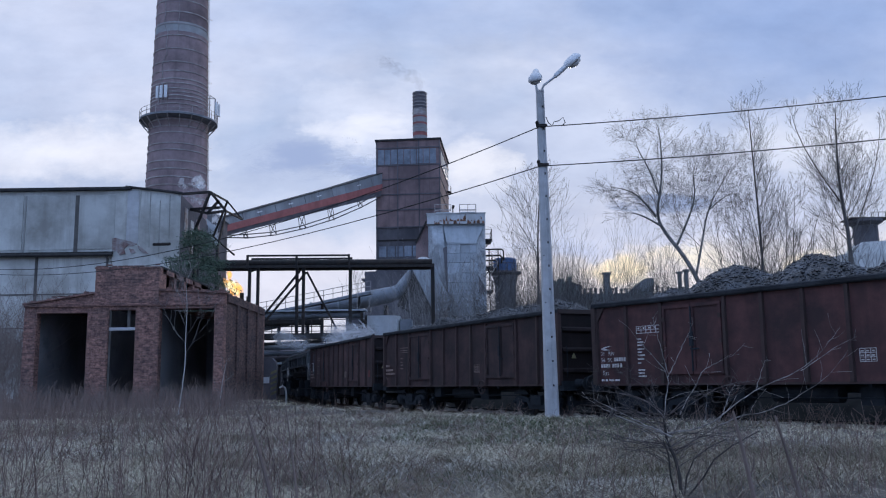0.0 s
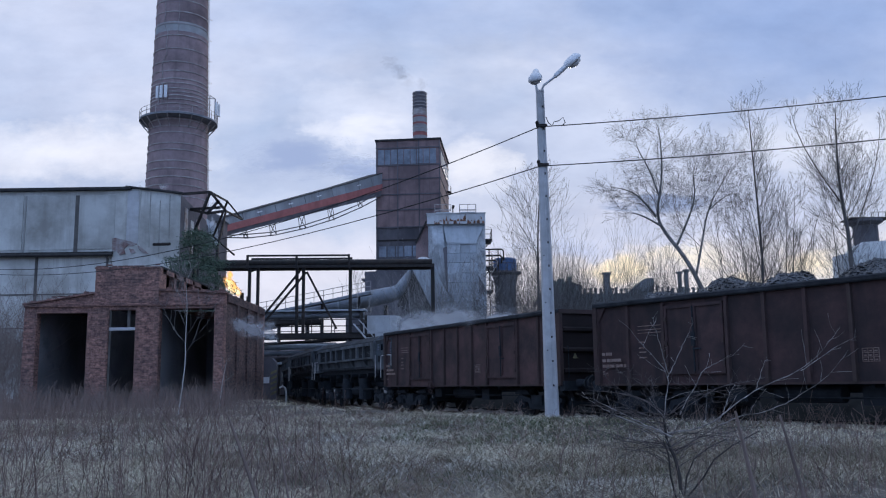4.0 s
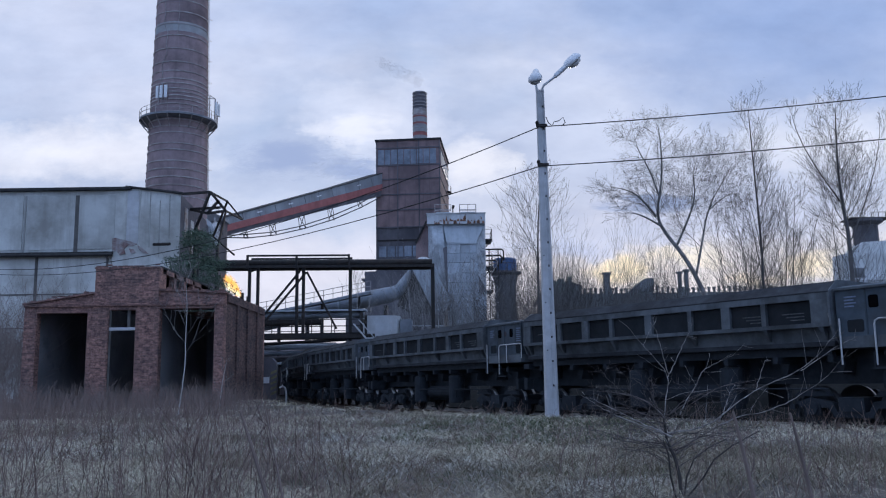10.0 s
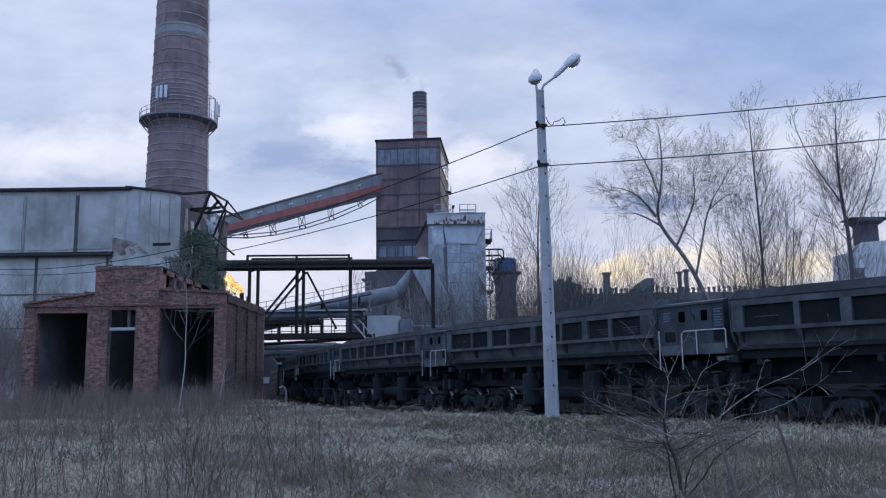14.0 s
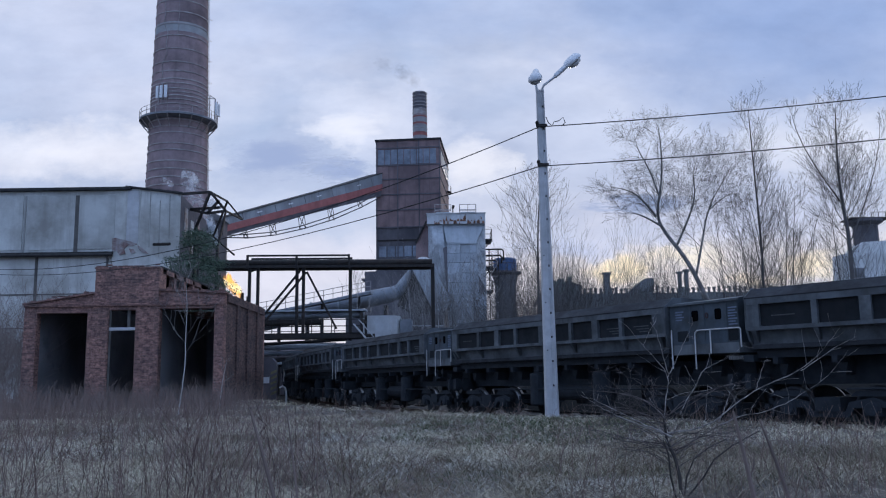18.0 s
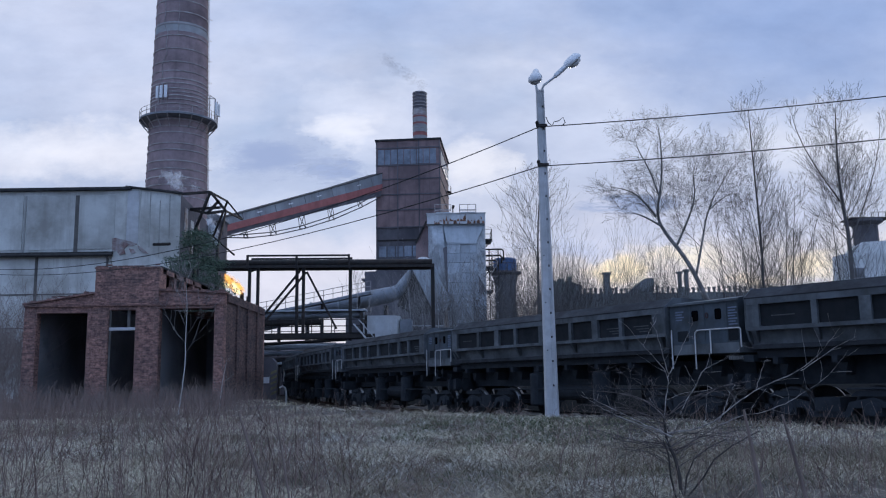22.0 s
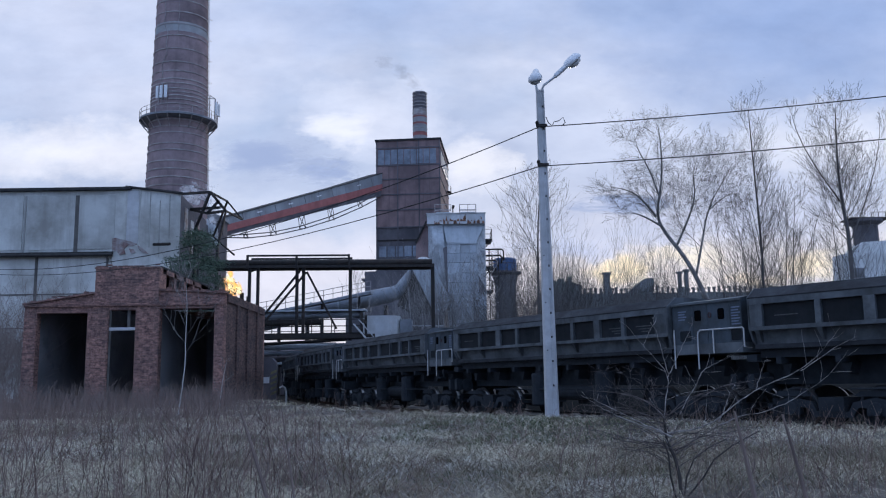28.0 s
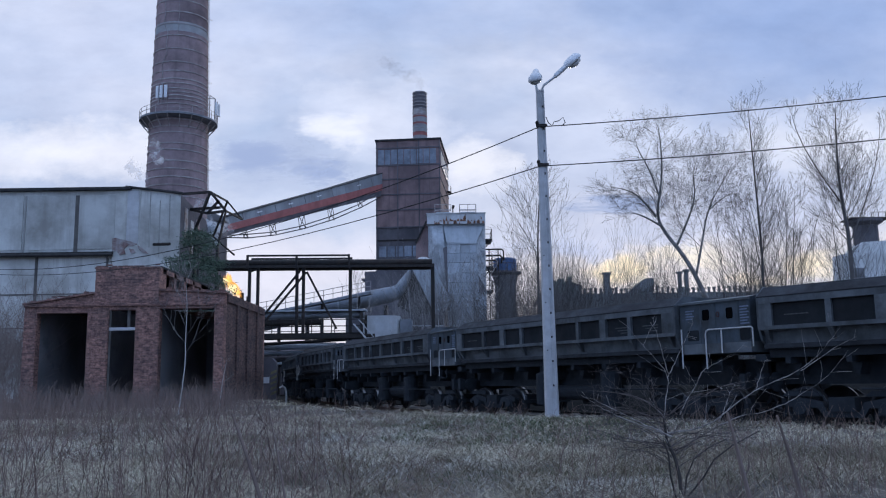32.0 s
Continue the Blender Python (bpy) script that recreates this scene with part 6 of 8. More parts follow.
def duct_works():
    d = thing("gas_duct", "wide grey gas duct rising to a hood", "duct")
    m = Mesh()
    m.tube([(-30.07, 95.00, 5.90), (-21.45, 95.00, 7.57), (-15.26, 95.00, 8.85), (-10.41, 95.00, 9.90), (-6.30, 95.00, 10.72), (-5.25, 95.00, 10.98), (-4.72, 95.00, 11.55), (-3.40, 95.00, 13.75)], [0.95, 0.95, 0.95, 0.92, 0.90, 0.82, 0.62, 0.24], 20)
    part("duct_pipe", m, M["duct"], d, smooth=True)
    m = Mesh()
    m.add([(-3.50, 93.6, 13.62), (-1.05, 93.6, 13.90), (0.98, 93.6, 9.30), (-1.05, 93.6, 8.70), (-3.50, 96.4, 13.62), (-1.05, 96.4, 13.90), (0.98, 96.4, 9.30), (-1.05, 96.4, 8.70)],
          [(0, 1, 2, 3), (7, 6, 5, 4), (0, 4, 5, 1), (1, 5, 6, 2), (2, 6, 7, 3), (3, 7, 4, 0)])
    part("hood", m, M["galv"], d)
    m = Mesh()
    m.lathe([(0, 14.95), (0.45, 14.88), (0.85, 14.6), (1.05, 14.2), (1.05, 13.4)], 18, Matrix.Translation((-2.2, 95.0, 0)))
    part("hood_cap", m, M["wall_white"], d, "pale domed cap", True)
    # added plate whose black colour paints the shaded hollow beside the hood
    m = Mesh()
    m.prism([(-3.4, 13.4), (-1.0, 8.8), (-2.6, 8.2), (-5.2, 9.6), (-4.5, 11.2)], 95.6, 96.6, "y")
    part("tent_plate", m, M["roof"], d, "black plate standing in for shade under the hood")
    for x, z in ((-15, 8.0), (-9.5, 8.9), (-6.4, 9.6)):
        m = Mesh()
        m.bar((x, 95, 0), (x, 95, z), 0.4)
        part("support", m, M["black"], d)
    for x, z in ((-14.5, 9.08), (-11.5, 9.57), (-8.2, 10.15)):
        m = Mesh()
        mm = Matrix.Translation((x, 95, z - 0.08)) @ Matrix.Rotation(radians(84), 4, "Y")
        m.lathe([(0.97, -0.08), (1.13, -0.08), (1.13, 0.08), (0.97, 0.08)], 20, mm)
        part("flange", m, M["duct"], d)
    w = thing("walkway", "sloping steel walkway with pale railings above the duct", "walkway")
    P, Q = Vector((-20.9, 92.5, 8.31)), Vector((-7.78, 92.5, 10.74))
    m = Mesh()
    m.bar(P, Q, 1.2, 0.25)
    part("deck", m, M["duct"], w)
    for k in range(2):
        m = Mesh()
        o = Vector((0, -0.55, 0.7 + 0.55 * k))
        m.bar(P + o, Q + o, 0.06)
        part("railing", m, M["hoop"], w)
    for i in range(14):
        c = P.lerp(Q, i / 13) + Vector((0, -0.55, 0))
        m = Mesh()
        m.bar(c, c + Vector((0, 0, 1.25)), 0.06)
        part("railing_post", m, M["hoop"], w)
    for x in (0.25, 0.6, 0.9):
        c = P.lerp(Q, x)
        m = Mesh()
        m.bar(c, Vector((c.x, c.y, 0)), 0.3)
        part("support", m, M["black"], w)
    k = thing("boiler_shed", "low sooty shed behind the pipe racks", "shed")
    m = Mesh()
    m.prism([(100, 0), (100, 4.9), (104, 5.5), (108, 4.9), (108, 0)], -34, -8, "x")
    part("wall", m, M["clad_dark"], k)
    c = thing("white_cabin", "white rendered cabin with rounded corner beside the ducts", "hut")
    m = Mesh()
    m.prism([(-7.6, 80), (-5.0, 80), (-4.4, 80.3), (-4.1, 81), (-4.1, 84), (-7.6, 84)], 0, 7.35, "z")
    part("wall", m, M["wall_white"], c)
    m = Mesh()
    m.box(-4.1, -3.0, 80.6, 84, 0, 7.0)
    part("side_box", m, M["duct"], c)
    m = Mesh()
    m.box(-9.2, -7.6, 81, 84, 0, 7.3)
    part("dark_annex", m, M["clad_dark"], c)
    m = Mesh()
    m.tube([(-8.0, 80.9, 7.6), (-8.0, 80.9, 7.8)], 0.14, 8)
    part("lamp", m, M["glass"], c)


def filter_house():
    f = thing("filter_house", "grey galvanised filter house with rust-stained top band", "industrial building")
    m = Mesh()
    m.prism([(-1.8, 20.4), (-1.8, 16.5), (0.75, 11.8), (0.75, 0), (5.25, 0), (5.25, 20.4)], 105.2, 112, "y")
    part("casing", m, M["galv"], f)
    m = Mesh()
    m.box(-1.92, 5.25, 104.7, 112.15, 20.42, 21.7)
    tb = part("top_band", m, M["wall_white"], f, "white band streaked with rust")
    m = Mesh()
    m.box(-2.0, 5.32, 104.62, 112.2, 21.7, 21.8)
    part("coping", m, M["wall_white"], tb)
    rng = random.Random(4)
    for i in range(26):
        x = -0.9 + 5.9 * i / 25 + rng.uniform(-0.1, 0.1)
        a, h, k = rng.uniform(0.06, 0.20), rng.uniform(0.12, 0.75), rng.uniform(-0.1, 0.1)
        z = rng.choice((20.42, 20.42, 20.75, 20.95))
        m = Mesh()
        m.prism([(x - a, z), (x + a, z), (x + a * 0.7, z + h * 0.6), (x + k, z + h), (x - a * 0.8, z + h * 0.5)], 104.68, 104.72, "y")
        part("rust_streak", m, M["drip"], tb)
    # crumpled facet at the corner, beside it a dark prism painting a recess's shade
    m = Mesh()
    m.add([(-1.75, 105.15, 20.4), (-1.75, 105.15, 16.5), (0.62, 105.15, 11.8), (0.2, 104.75, 17.6), (0.0, 104.85, 20.4), (-0.75, 104.7, 18.0),
           (-1.75, 105.3, 20.4), (-1.75, 105.3, 16.5), (0.62, 105.3, 11.8), (0.0, 105.3, 20.4)],
          [(0, 1, 5), (0, 5, 4), (1, 2, 5), (2, 3, 5), (3, 4, 5), (0, 6, 7, 1), (1, 7, 8, 2), (2, 8, 9, 3), (3, 9, 4), (4, 9, 6, 0), (6, 9, 8, 7)])
    part("side_facet", m, M["foil"], f, "dull dented steel facet")
    m = Mesh()
    m.prism([(0.02, 17.4), (0.48, 17.6), (0.66, 11.75), (0.42, 12.2)], 104.6, 105.15, "y")
    part("recess", m, M["clad_dark"], f)
    # plate that leans out over the panels
    m = Mesh()
    m.add([(0.04, 105.15, 20.4), (5.15, 105.15, 20.4), (4.05, 104.45, 17.95), (0.45, 104.45, 18.05), (0.04, 105.19, 20.4), (5.15, 105.19, 20.4), (4.05, 105.19, 17.9), (0.45, 105.19, 18.0)],
          [(0, 1, 2, 3), (7, 6, 5, 4), (0, 4, 5, 1), (1, 5, 6, 2), (2, 6, 7, 3), (3, 7, 4, 0)])
    part("hopper_plate", m, M["galv"], f)
    m = Mesh()
    m.add([(5.2, 105.15, 20.35), (5.25, 105.15, 12.0), (4.30, 104.5, 14.0), (4.10, 104.45, 17.9), (5.2, 105.2, 20.35), (5.25, 105.2, 12.0), (4.30, 105.2, 14.0), (4.10, 105.2, 17.9)],
          [(0, 1, 2, 3), (7, 6, 5, 4), (0, 4, 5, 1), (1, 5, 6, 2), (2, 6, 7, 3), (3, 7, 4, 0)])
    part("corner_facet", m, M["foil"], f)
    rows = (17.95, 16.74, 15.57, 14.29, 13.14, 11.8, 10.2, 8.6, 7.0, 5.4)
    cols = (0.50, 2.13, 3.30, 4.28)
    for j in range(9):
        for i in range(3):
            p = Mesh()
            o = 0.03 * ((2 * i + j) % 3)
            x1 = cols[i + 1] if i < 2 or j < 5 else 5.2
            p.box(cols[i] + 0.02, x1 - 0.02, 104.5 + o, 105.15, rows[j + 1] + 0.02, rows[j] - 0.02)
            part("panel", p, M["foil" if (i + j) % 3 == 0 else "galv"], f)
    for z in (17.9, 11.75):
        p = Mesh()
        p.box(0.45, 4.35 if z > 12 else 5.3, 104.40, 104.55, z - 0.07, z + 0.07)
        part("stiffener", p, M["galv"], f)
    # solid prism, dark in colour for the shade of a gap
    p = Mesh()
    p.prism([(4.32, 13.98), (5.12, 11.95), (4.32, 11.9)], 104.6, 105.15, "y")
    part("dark_gap", p, M["clad_dark"], f)
    g = Mesh()
    g.prism([(-2.0, 21.1), (-1.7, 20.6), (-1.7, 15.5), (-3.4, 15.5), (-3.35, 18.35)], 106.5, 109, "y")
    part("lean_to", g, M["clad"], f, "brown sheet lean-to")
    g = Mesh()
    g.bar((-3.4, 106.3, 18.3), (-2.0, 106.3, 21.1), 0.22)
    part("lean_to_edge", g, M["black"], f)
    for x0, x1 in ((-0.95, 1.05), (2.15, 4.15)):
        b = Mesh()
        b.box(x0 + 0.15, x1 - 0.15, 105.6, 108, 21.8, 22.1)
        part("roof_hatch", b, M["galv"], f)
        for z in (22.3, 22.95):
            r = Mesh()
            r.tube([(x0, 105.2, z), (x1, 105.2, z), (x1, 109, z), (x0, 109, z), (x0, 105.2, z)], 0.04, 5)
            part("roof_rail", r, M["hoop"], f)
        for x in (x0, (x0 + x1) / 2, x1):
            r = Mesh()
            r.bar((x, 105.2, 21.75), (x, 105.2, 22.95), 0.07)
            part("roof_rail_post", r, M["hoop"], f)
    v = Mesh()
    v.tube([(1.3, 106, 21.7), (1.3, 106, 22.7)], 0.07, 8)
    v.tube([(1.3, 106, 22.6), (1.38, 105.8, 22.95)], 0.17, 8)
    part("vent", v, M["black"], f)
    for z in (18.6, 15.2, 12.2):
        s = Mesh()
        s.box(5.25, 6.1, 105.3, 109, z - 0.14, z)
        s.bar((5.3, 105.3, z - 1.0), (6.0, 105.3, z - 0.1), 0.12)
        for y in (105.3, 107, 109):
            s.bar((6.05, y, z), (6.05, y, z + 1.2), 0.07)
        for h in (0.6, 1.2):
            s.bar((6.05, 105.3, z + h), (6.05, 109, z + h), 0.06)
            s.bar((5.3, 105.3, z + h), (6.05, 105.3, z + h), 0.06)
        part("side_landing", s, M["black"], f)
    # lattice stair tower and bent pipes
    t = thing("stair_tower", "rusty lattice stair tower beside the filter", "steel structure")
    for x in (5.6, 6.7):
        m = Mesh()
        m.bar((x, 104.2, 0), (x, 104.2, 17.0), 0.12)
        part("leg", m, M["black"], t)
    for i in range(10):
        m = Mesh()
        z = 1.6 * i + 1
        m.bar((5.6, 104.2, z), (6.7, 104.2, z), 0.08)
        m.bar((5.6, 104.2, z + (1.6 if i % 2 else 0)), (6.7, 104.2, z + (0 if i % 2 else 1.6)), 0.08)
        part("brace", m, M["hoop"], t)
    p = thing("bent_pipe", "dark bent pipes between filter and tank", "pipe")
    for pts, r in (([(5.3, 105.5, 17.3), (7.2, 105.5, 17.3), (7.45, 105.5, 17.1), (7.45, 105.5, 15.9)], 0.10), ([(5.3, 106, 16.6), (7.1, 106, 16.6), (7.25, 106, 16.4), (7.25, 106, 15.6)], 0.12),
                   ([(5.3, 106, 16.0), (6.6, 106, 16.0), (6.75, 106, 15.2)], 0.09), ([(5.3, 106, 14.9), (6.6, 106, 14.9)], 0.22)):
        m = Mesh()
        m.tube(pts, r, 10)
        part("pipe", m, M["black"], p, smooth=True)
    k = thing("blue_tank", "round blue tank on a dark steel stand", "tank", pose(7.95, 110.5, 0))
    m = Mesh()
    m.lathe([(0, 17.0), (1.35, 16.8), (1.5, 16.65), (1.5, 15.05), (0, 15.05)], 28)
    part("tank_shell", m, M["blue"], k, smooth=False)
    m = Mesh()
    m.lathe([(0, 15.05), (2.15, 15.05), (2.15, 14.85), (1.6, 14.5), (1.35, 13.0), (1.35, 0)], 24)
    part("stand", m, M["clad_dark"], k)
    m = Mesh()
    m.tube([(2.1 * cos(a), 2.1 * sin(a), 16.0) for a in np.linspace(0, 2 * pi, 25)], 0.04, 5, False)
    for a in np.linspace(0, 2 * pi, 13):
        m.bar((2.1 * cos(a), 2.1 * sin(a), 15.0), (2.1 * cos(a), 2.1 * sin(a), 16.0), 0.05)
    part("railing", m, M["black"], k)


def far_plant():
    g = thing("green_shed", "low dark green shed behind the trees", "shed")
    m = Mesh()
    m.prism([(12.6, 0), (15.5, 0), (15.5, 12.3), (14.9, 12.55), (12.6, 12.6)], 100, 112, "y")
    part("wall", m, M["green_paint"], g)
    m = Mesh()
    m.box(13.4, 14.1, 100.5, 101.5, 12.5, 12.95)
    m.box(14.6, 14.9, 100.5, 101.2, 12.5, 13.2)
    part("roof_vent", m, M["green_paint"], g)
    m = Mesh()
    m.box(12.5, 15.6, 99.9, 100.0, 12.05, 12.2)
    part("gutter", m, M["clad_dark"], g)
    o = thing("oven_battery", "long dark coke oven battery with a row of standpipes", "oven battery")
    m = Mesh()
    m.box(11.5, 40, 88, 100, 0, 9.9)
    part("oven_wall", m, M["battery"], o)
    rng = random.Random(11)
    for i in range(46):
        x = 13.0 + 0.53 * i
        p = Mesh()
        h = rng.uniform(0.35, 0.60)
        p.tube([(x, 88.6, 9.8), (x, 88.6, 9.9 + h)], 0.13, 8)
        p.lathe([(0.20, 0), (0.20, 0.12), (0, 0.16)], 8, Matrix.Translation((x, 88.6, 9.9 + h)))
        part("standpipe", p, M["battery"], o)
    for x, h, r in ((17.0, 2.3, 0.36), (24.6, 2.3, 0.22), (25.3, 2.5, 0.24), (14.0, 1.0, 0.3)):
        p = Mesh()
        p.tube([(x, 89.5, 9.7), (x, 89.5, 9.9 + h)], r, 10)
        p.lathe([(r + 0.14, 0), (r + 0.14, 0.22), (0, 0.25)], 10, Matrix.Translation((x, 89.5, 9.7 + h)))
        part("flue", p, M["battery"], o)
    p = Mesh()
    p.prism([(18.82, 9.48), (19.08, 10.00), (20.54, 11.27), (20.91, 11.50), (21.79, 11.55), (21.68, 9.44), (21.04, 9.45), (20.90, 10.15), (20.49, 10.27), (19.64, 9.46)], 89, 91, "y")
    part("charging_hopper", p, M["battery"], o)
    b = thing("concrete_tower_house", "pale concrete building with a dark steel hopper on top", "building")
    m = Mesh()
    m.box(32.7, 48, 70, 72, 0, 11.1)
    m.prism([(33.4, 11.1), (48, 11.1), (48, 12.9), (34.6, 12.1)], 70.4, 72, "y")
    part("wall", m, M["pale_concrete"], b)
    m = Mesh()
    m.box(32.4, 48, 69.7, 70, 8.6, 8.9)
    part("ledge", m, M["wall_white"], b)
    for x in (33.2,):
        m = Mesh()
        m.box(x, x + 1.1, 69.95, 70.0, 9.1, 9.9)
        part("window", m, M["dark_void"], b)
    m = Mesh()
    mm = Matrix.Translation((35.4, 71.4, 0))
    m.lathe([(0.98, 11.0), (0.98, 13.6), (1.40, 13.85), (1.40, 14.1), (0, 14.1)], 18, mm)
    part("hopper", m, M["clad_dark"], b)
    m = Mesh()
    m.box(33.8, 37.2, 70.4, 72.4, 14.1, 14.2)
    for x in np.arange(35.5, 37.3, 0.6):
        m.bar((x, 70.4, 14.2), (x, 70.4, 14.6), 0.04)
    m.bar((35.4, 70.4, 14.6), (37.2, 70.4, 14.6), 0.04)
    part("hopper_deck", m, M["black"], b)


def yard_railing():
    r = thing("yard_railing", "thin pale pipe railing before the filter house", "railing")
    m = Mesh()
    m.bar((-3.95, 82, 6.49), (0.0, 82, 6.44), 0.10)
    part("rail", m, M["pale"], r)
    for x in (-3.9, -2.0, -0.05):
        m = Mesh()
        m.bar((x, 82, 0), (x, 82, 6.5), 0.09)
        part("post", m, M["hoop"], r)


def warning_post():
    w = thing("loading_gauge_post", "grey post with black and yellow warning stripes beside the track", "post", pose(-11.6, 57.6, 0))
    m = Mesh()
    m.prism([(-0.55, 0), (0.55, 0), (0.55, 2.35), (0.47, 2.65), (0.25, 2.88), (-0.02, 2.95), (-0.27, 2.82), (-0.46, 2.5), (-0.55, 2.0)], -0.3, 0.3, "y")
    part("body", m, M["clad_dark"], w)
    for k in range(5):
        m = Mesh()
        z = 0.45 + 0.34 * k
        m.add([(0.18, -0.31, z), (0.58, -0.31, z + 0.16), (0.58, -0.31, z + 0.33), (0.18, -0.31, z + 0.17),
               (0.18, -0.30, z), (0.58, -0.30, z + 0.16), (0.58, -0.30, z + 0.33), (0.18, -0.30, z + 0.17)],
              [(0, 1, 2, 3), (7, 6, 5, 4), (0, 4, 5, 1), (1, 5, 6, 2), (2, 6, 7, 3), (3, 7, 4, 0)])
        part("stripe", m, M["yellow"], w)
    m = Mesh()
    m.box(-0.5, 0.1, -0.33, -0.305, 1.25, 1.65)
    part("plate", m, M["glass"], w, "small white plate")
    s = thing("bent_marker", "short pale bent pipe marker in the grass", "marker post", pose(-9.9, 54.2, 0))
    m = Mesh()
    m.tube([(-0.35, 0, 0.95), (-0.15, 0, 1.05), (0.0, 0, 0.95), (0.08, 0, 0.6), (0.08, 0, -0.1)], 0.06, 8)
    part("pipe", m, M["pale"], s)


# ---------------------------------------------------------------- lamp post and wires
def lamp_post():
    p = thing("lamp_post", "tall pale concrete post with two street lamp heads", "street lamp", pose(2.92, 24.0, 0.0, 0, -0.35, 0))
    m = Mesh()
    prof = []
    n = 10
    for i in range(n + 1):
        z = -0.3 + 9.75 * i / n
        h = 0.190 - 0.0085 * z
        prof.append((h, z))
    rings = []
    for h, z in prof:
        d = h * 0.72
        c = 0.25 * h
        g = 0.02
        rings.append([(-h + c, -d, z), (0.02, -d, z), (0.035, -d + g, z), (0.085, -d + g, z), (0.10, -d, z), (h - c, -d, z), (h, -d + c, z), (h, d - c, z),
                      (h - c, d, z), (-h + c, d, z), (-h, d - c, z), (-h, -d + c, z)])
    v = [q for r in rings for q in r]
    e = len(rings[0])
    fs = [(i * e + j, i * e + (j + 1) % e, (i + 1) * e + (j + 1) % e, (i + 1) * e + j) for i in range(n) for j in range(e)]
    m.add(v, fs + [tuple(range(n * e, n * e + e))])
    part("shaft", m, M["pole"], p)
    for i in range(13):
        z = 1.0 + 0.66 * i
        h = Mesh()
        d = (0.185 - 0.0098 * z) * 0.72
        h.box(0.035, 0.075, -d - 0.006, -d + 0.02, z, z + 0.055)
        if i % 2:
            h.box(-0.09, -0.06, -d - 0.006, -d + 0.02, z + 0.3, z + 0.335)
        part("bolt_hole", h, M["black"], p)
    tp = Mesh()
    tp.tube([(0.05, 0, 9.2), (0.05, 0, 9.45), (0.12, -0.02, 9.6), (0.60, -0.06, 9.95)], 0.035, 8)
    part("bracket", tp, M["lamp"], p)
    tp = Mesh()
    tp.tube([(-0.07, 0, 9.2), (-0.09, -0.02, 9.5), (-0.12, 0.0, 9.68), (-0.13, -0.10, 9.78)], 0.038, 8)
    part("bracket", tp, M["lamp"], p)

    def head(mm, name):
        b = Mesh()
        rows = [(-0.42, 0.06, 0.06), (-0.36, 0.09, 0.085), (-0.02, 0.10, 0.095), (0.04, 0.16, 0.13), (0.22, 0.20, 0.15), (0.38, 0.185, 0.135), (0.46, 0.09, 0.06)]
        k = 12
        vs = [(x, w * cos(2 * pi * j / k), max(-0.02, h * sin(2 * pi * j / k))) for x, w, h in rows for j in range(k)]
        ff = [(i * k + j, i * k + (j + 1) % k, (i + 1) * k + (j + 1) % k, (i + 1) * k + j) for i in range(len(rows) - 1) for j in range(k)]
        b.add([mm @ Vector(q) for q in vs], ff + [tuple(range(k)), tuple(range((len(rows) - 1) * k, len(rows) * k))])
        hd = part("lamp_head", b, M["lamp"], p, "weathered grey lamp housing", True)
        g = Mesh()
        rows2 = [(0.02, 0.12, 0.0), (0.07, 0.155, 0.09), (0.22, 0.19, 0.15), (0.36, 0.165, 0.11), (0.43, 0.09, 0.0)]
        vs = [(x, w * cos(pi + pi * j / 6), h * sin(pi + pi * j / 6) - 0.022) for x, w, h in rows2 for j in range(7)]
        ff = [(i * 7 + j, i * 7 + j + 1, (i + 1) * 7 + j + 1, (i + 1) * 7 + j) for i in range(len(rows2) - 1) for j in range(6)]
        g.add([mm @ Vector(q) for q in vs], ff)
        part("bowl", g, M["glass"], hd, "", True)
    head(Matrix.Translation((0.79, -0.08, 10.12)) @ Matrix.Rotation(radians(-42), 4, "Y") @ Matrix.Rotation(radians(25), 4, "X") @ Matrix.Scale(1.12, 4), "a")
    head(Matrix.Translation((-0.14, -0.26, 9.80)) @ Matrix.Rotation(radians(-100), 4, "Z") @ Matrix.Rotation(radians(38), 4, "Y") @ Matrix.Rotation(radians(14), 4, "X") @ Matrix.Scale(1.05, 4), "b")
    for z in (8.37, 7.22):
        i = Mesh()
        i.box(-0.16, 0.16, -0.14, -0.09, z - 0.04, z + 0.04)
        i.lathe([(0.03, 0), (0.05, 0.02), (0.05, 0.07), (0.03, 0.1), (0, 0.1)], 8, Matrix.Translation((-0.13, -0.12, z + 0.03)))
        part("insulator", i, M["black"], p)
    lp = Mesh()
    lp.tube([(0.13, -0.1, 8.62), (0.20, -0.1, 8.44), (0.30, -0.1, 8.36), (0.36, -0.1, 8.47), (0.50, -0.1, 8.50), (0.62, -0.1, 8.60), (0.68, -0.1, 8.45), (0.60, -0.1, 8.37)], 0.013, 5)
    part("cable_loop", lp, M["wire"], p)
    # a post out of view on each side carries the far ends
    for name, a, mid, b in (("wire", (2.8, 23.9, 8.33), None, (16.2, 22.0, 8.95)), ("wire", (2.8, 23.9, 7.18), None, (16.2, 22.0, 7.75)),
                            ("wire", (2.8, 23.9, 8.33), 1.9, (-30.5, 50.0, 8.6)), ("wire", (2.8, 23.9, 7.18), 1.7, (-34.13, 56.0, 9.25))):
        m = Mesh()
        A, B = Vector(a), Vector(b)
        pts = []
        for t in np.linspace(0, 1, 25):
            q = A.lerp(B, t)
            q.z -= (mid if mid else 0.12) * 4 * t * (1 - t)
            pts.append(q)
        m.tube(pts, 0.016, 5)
        single(name, m, M["wire"], "thin black overhead wire hung from the lamp post", "wire", "overhead wires")


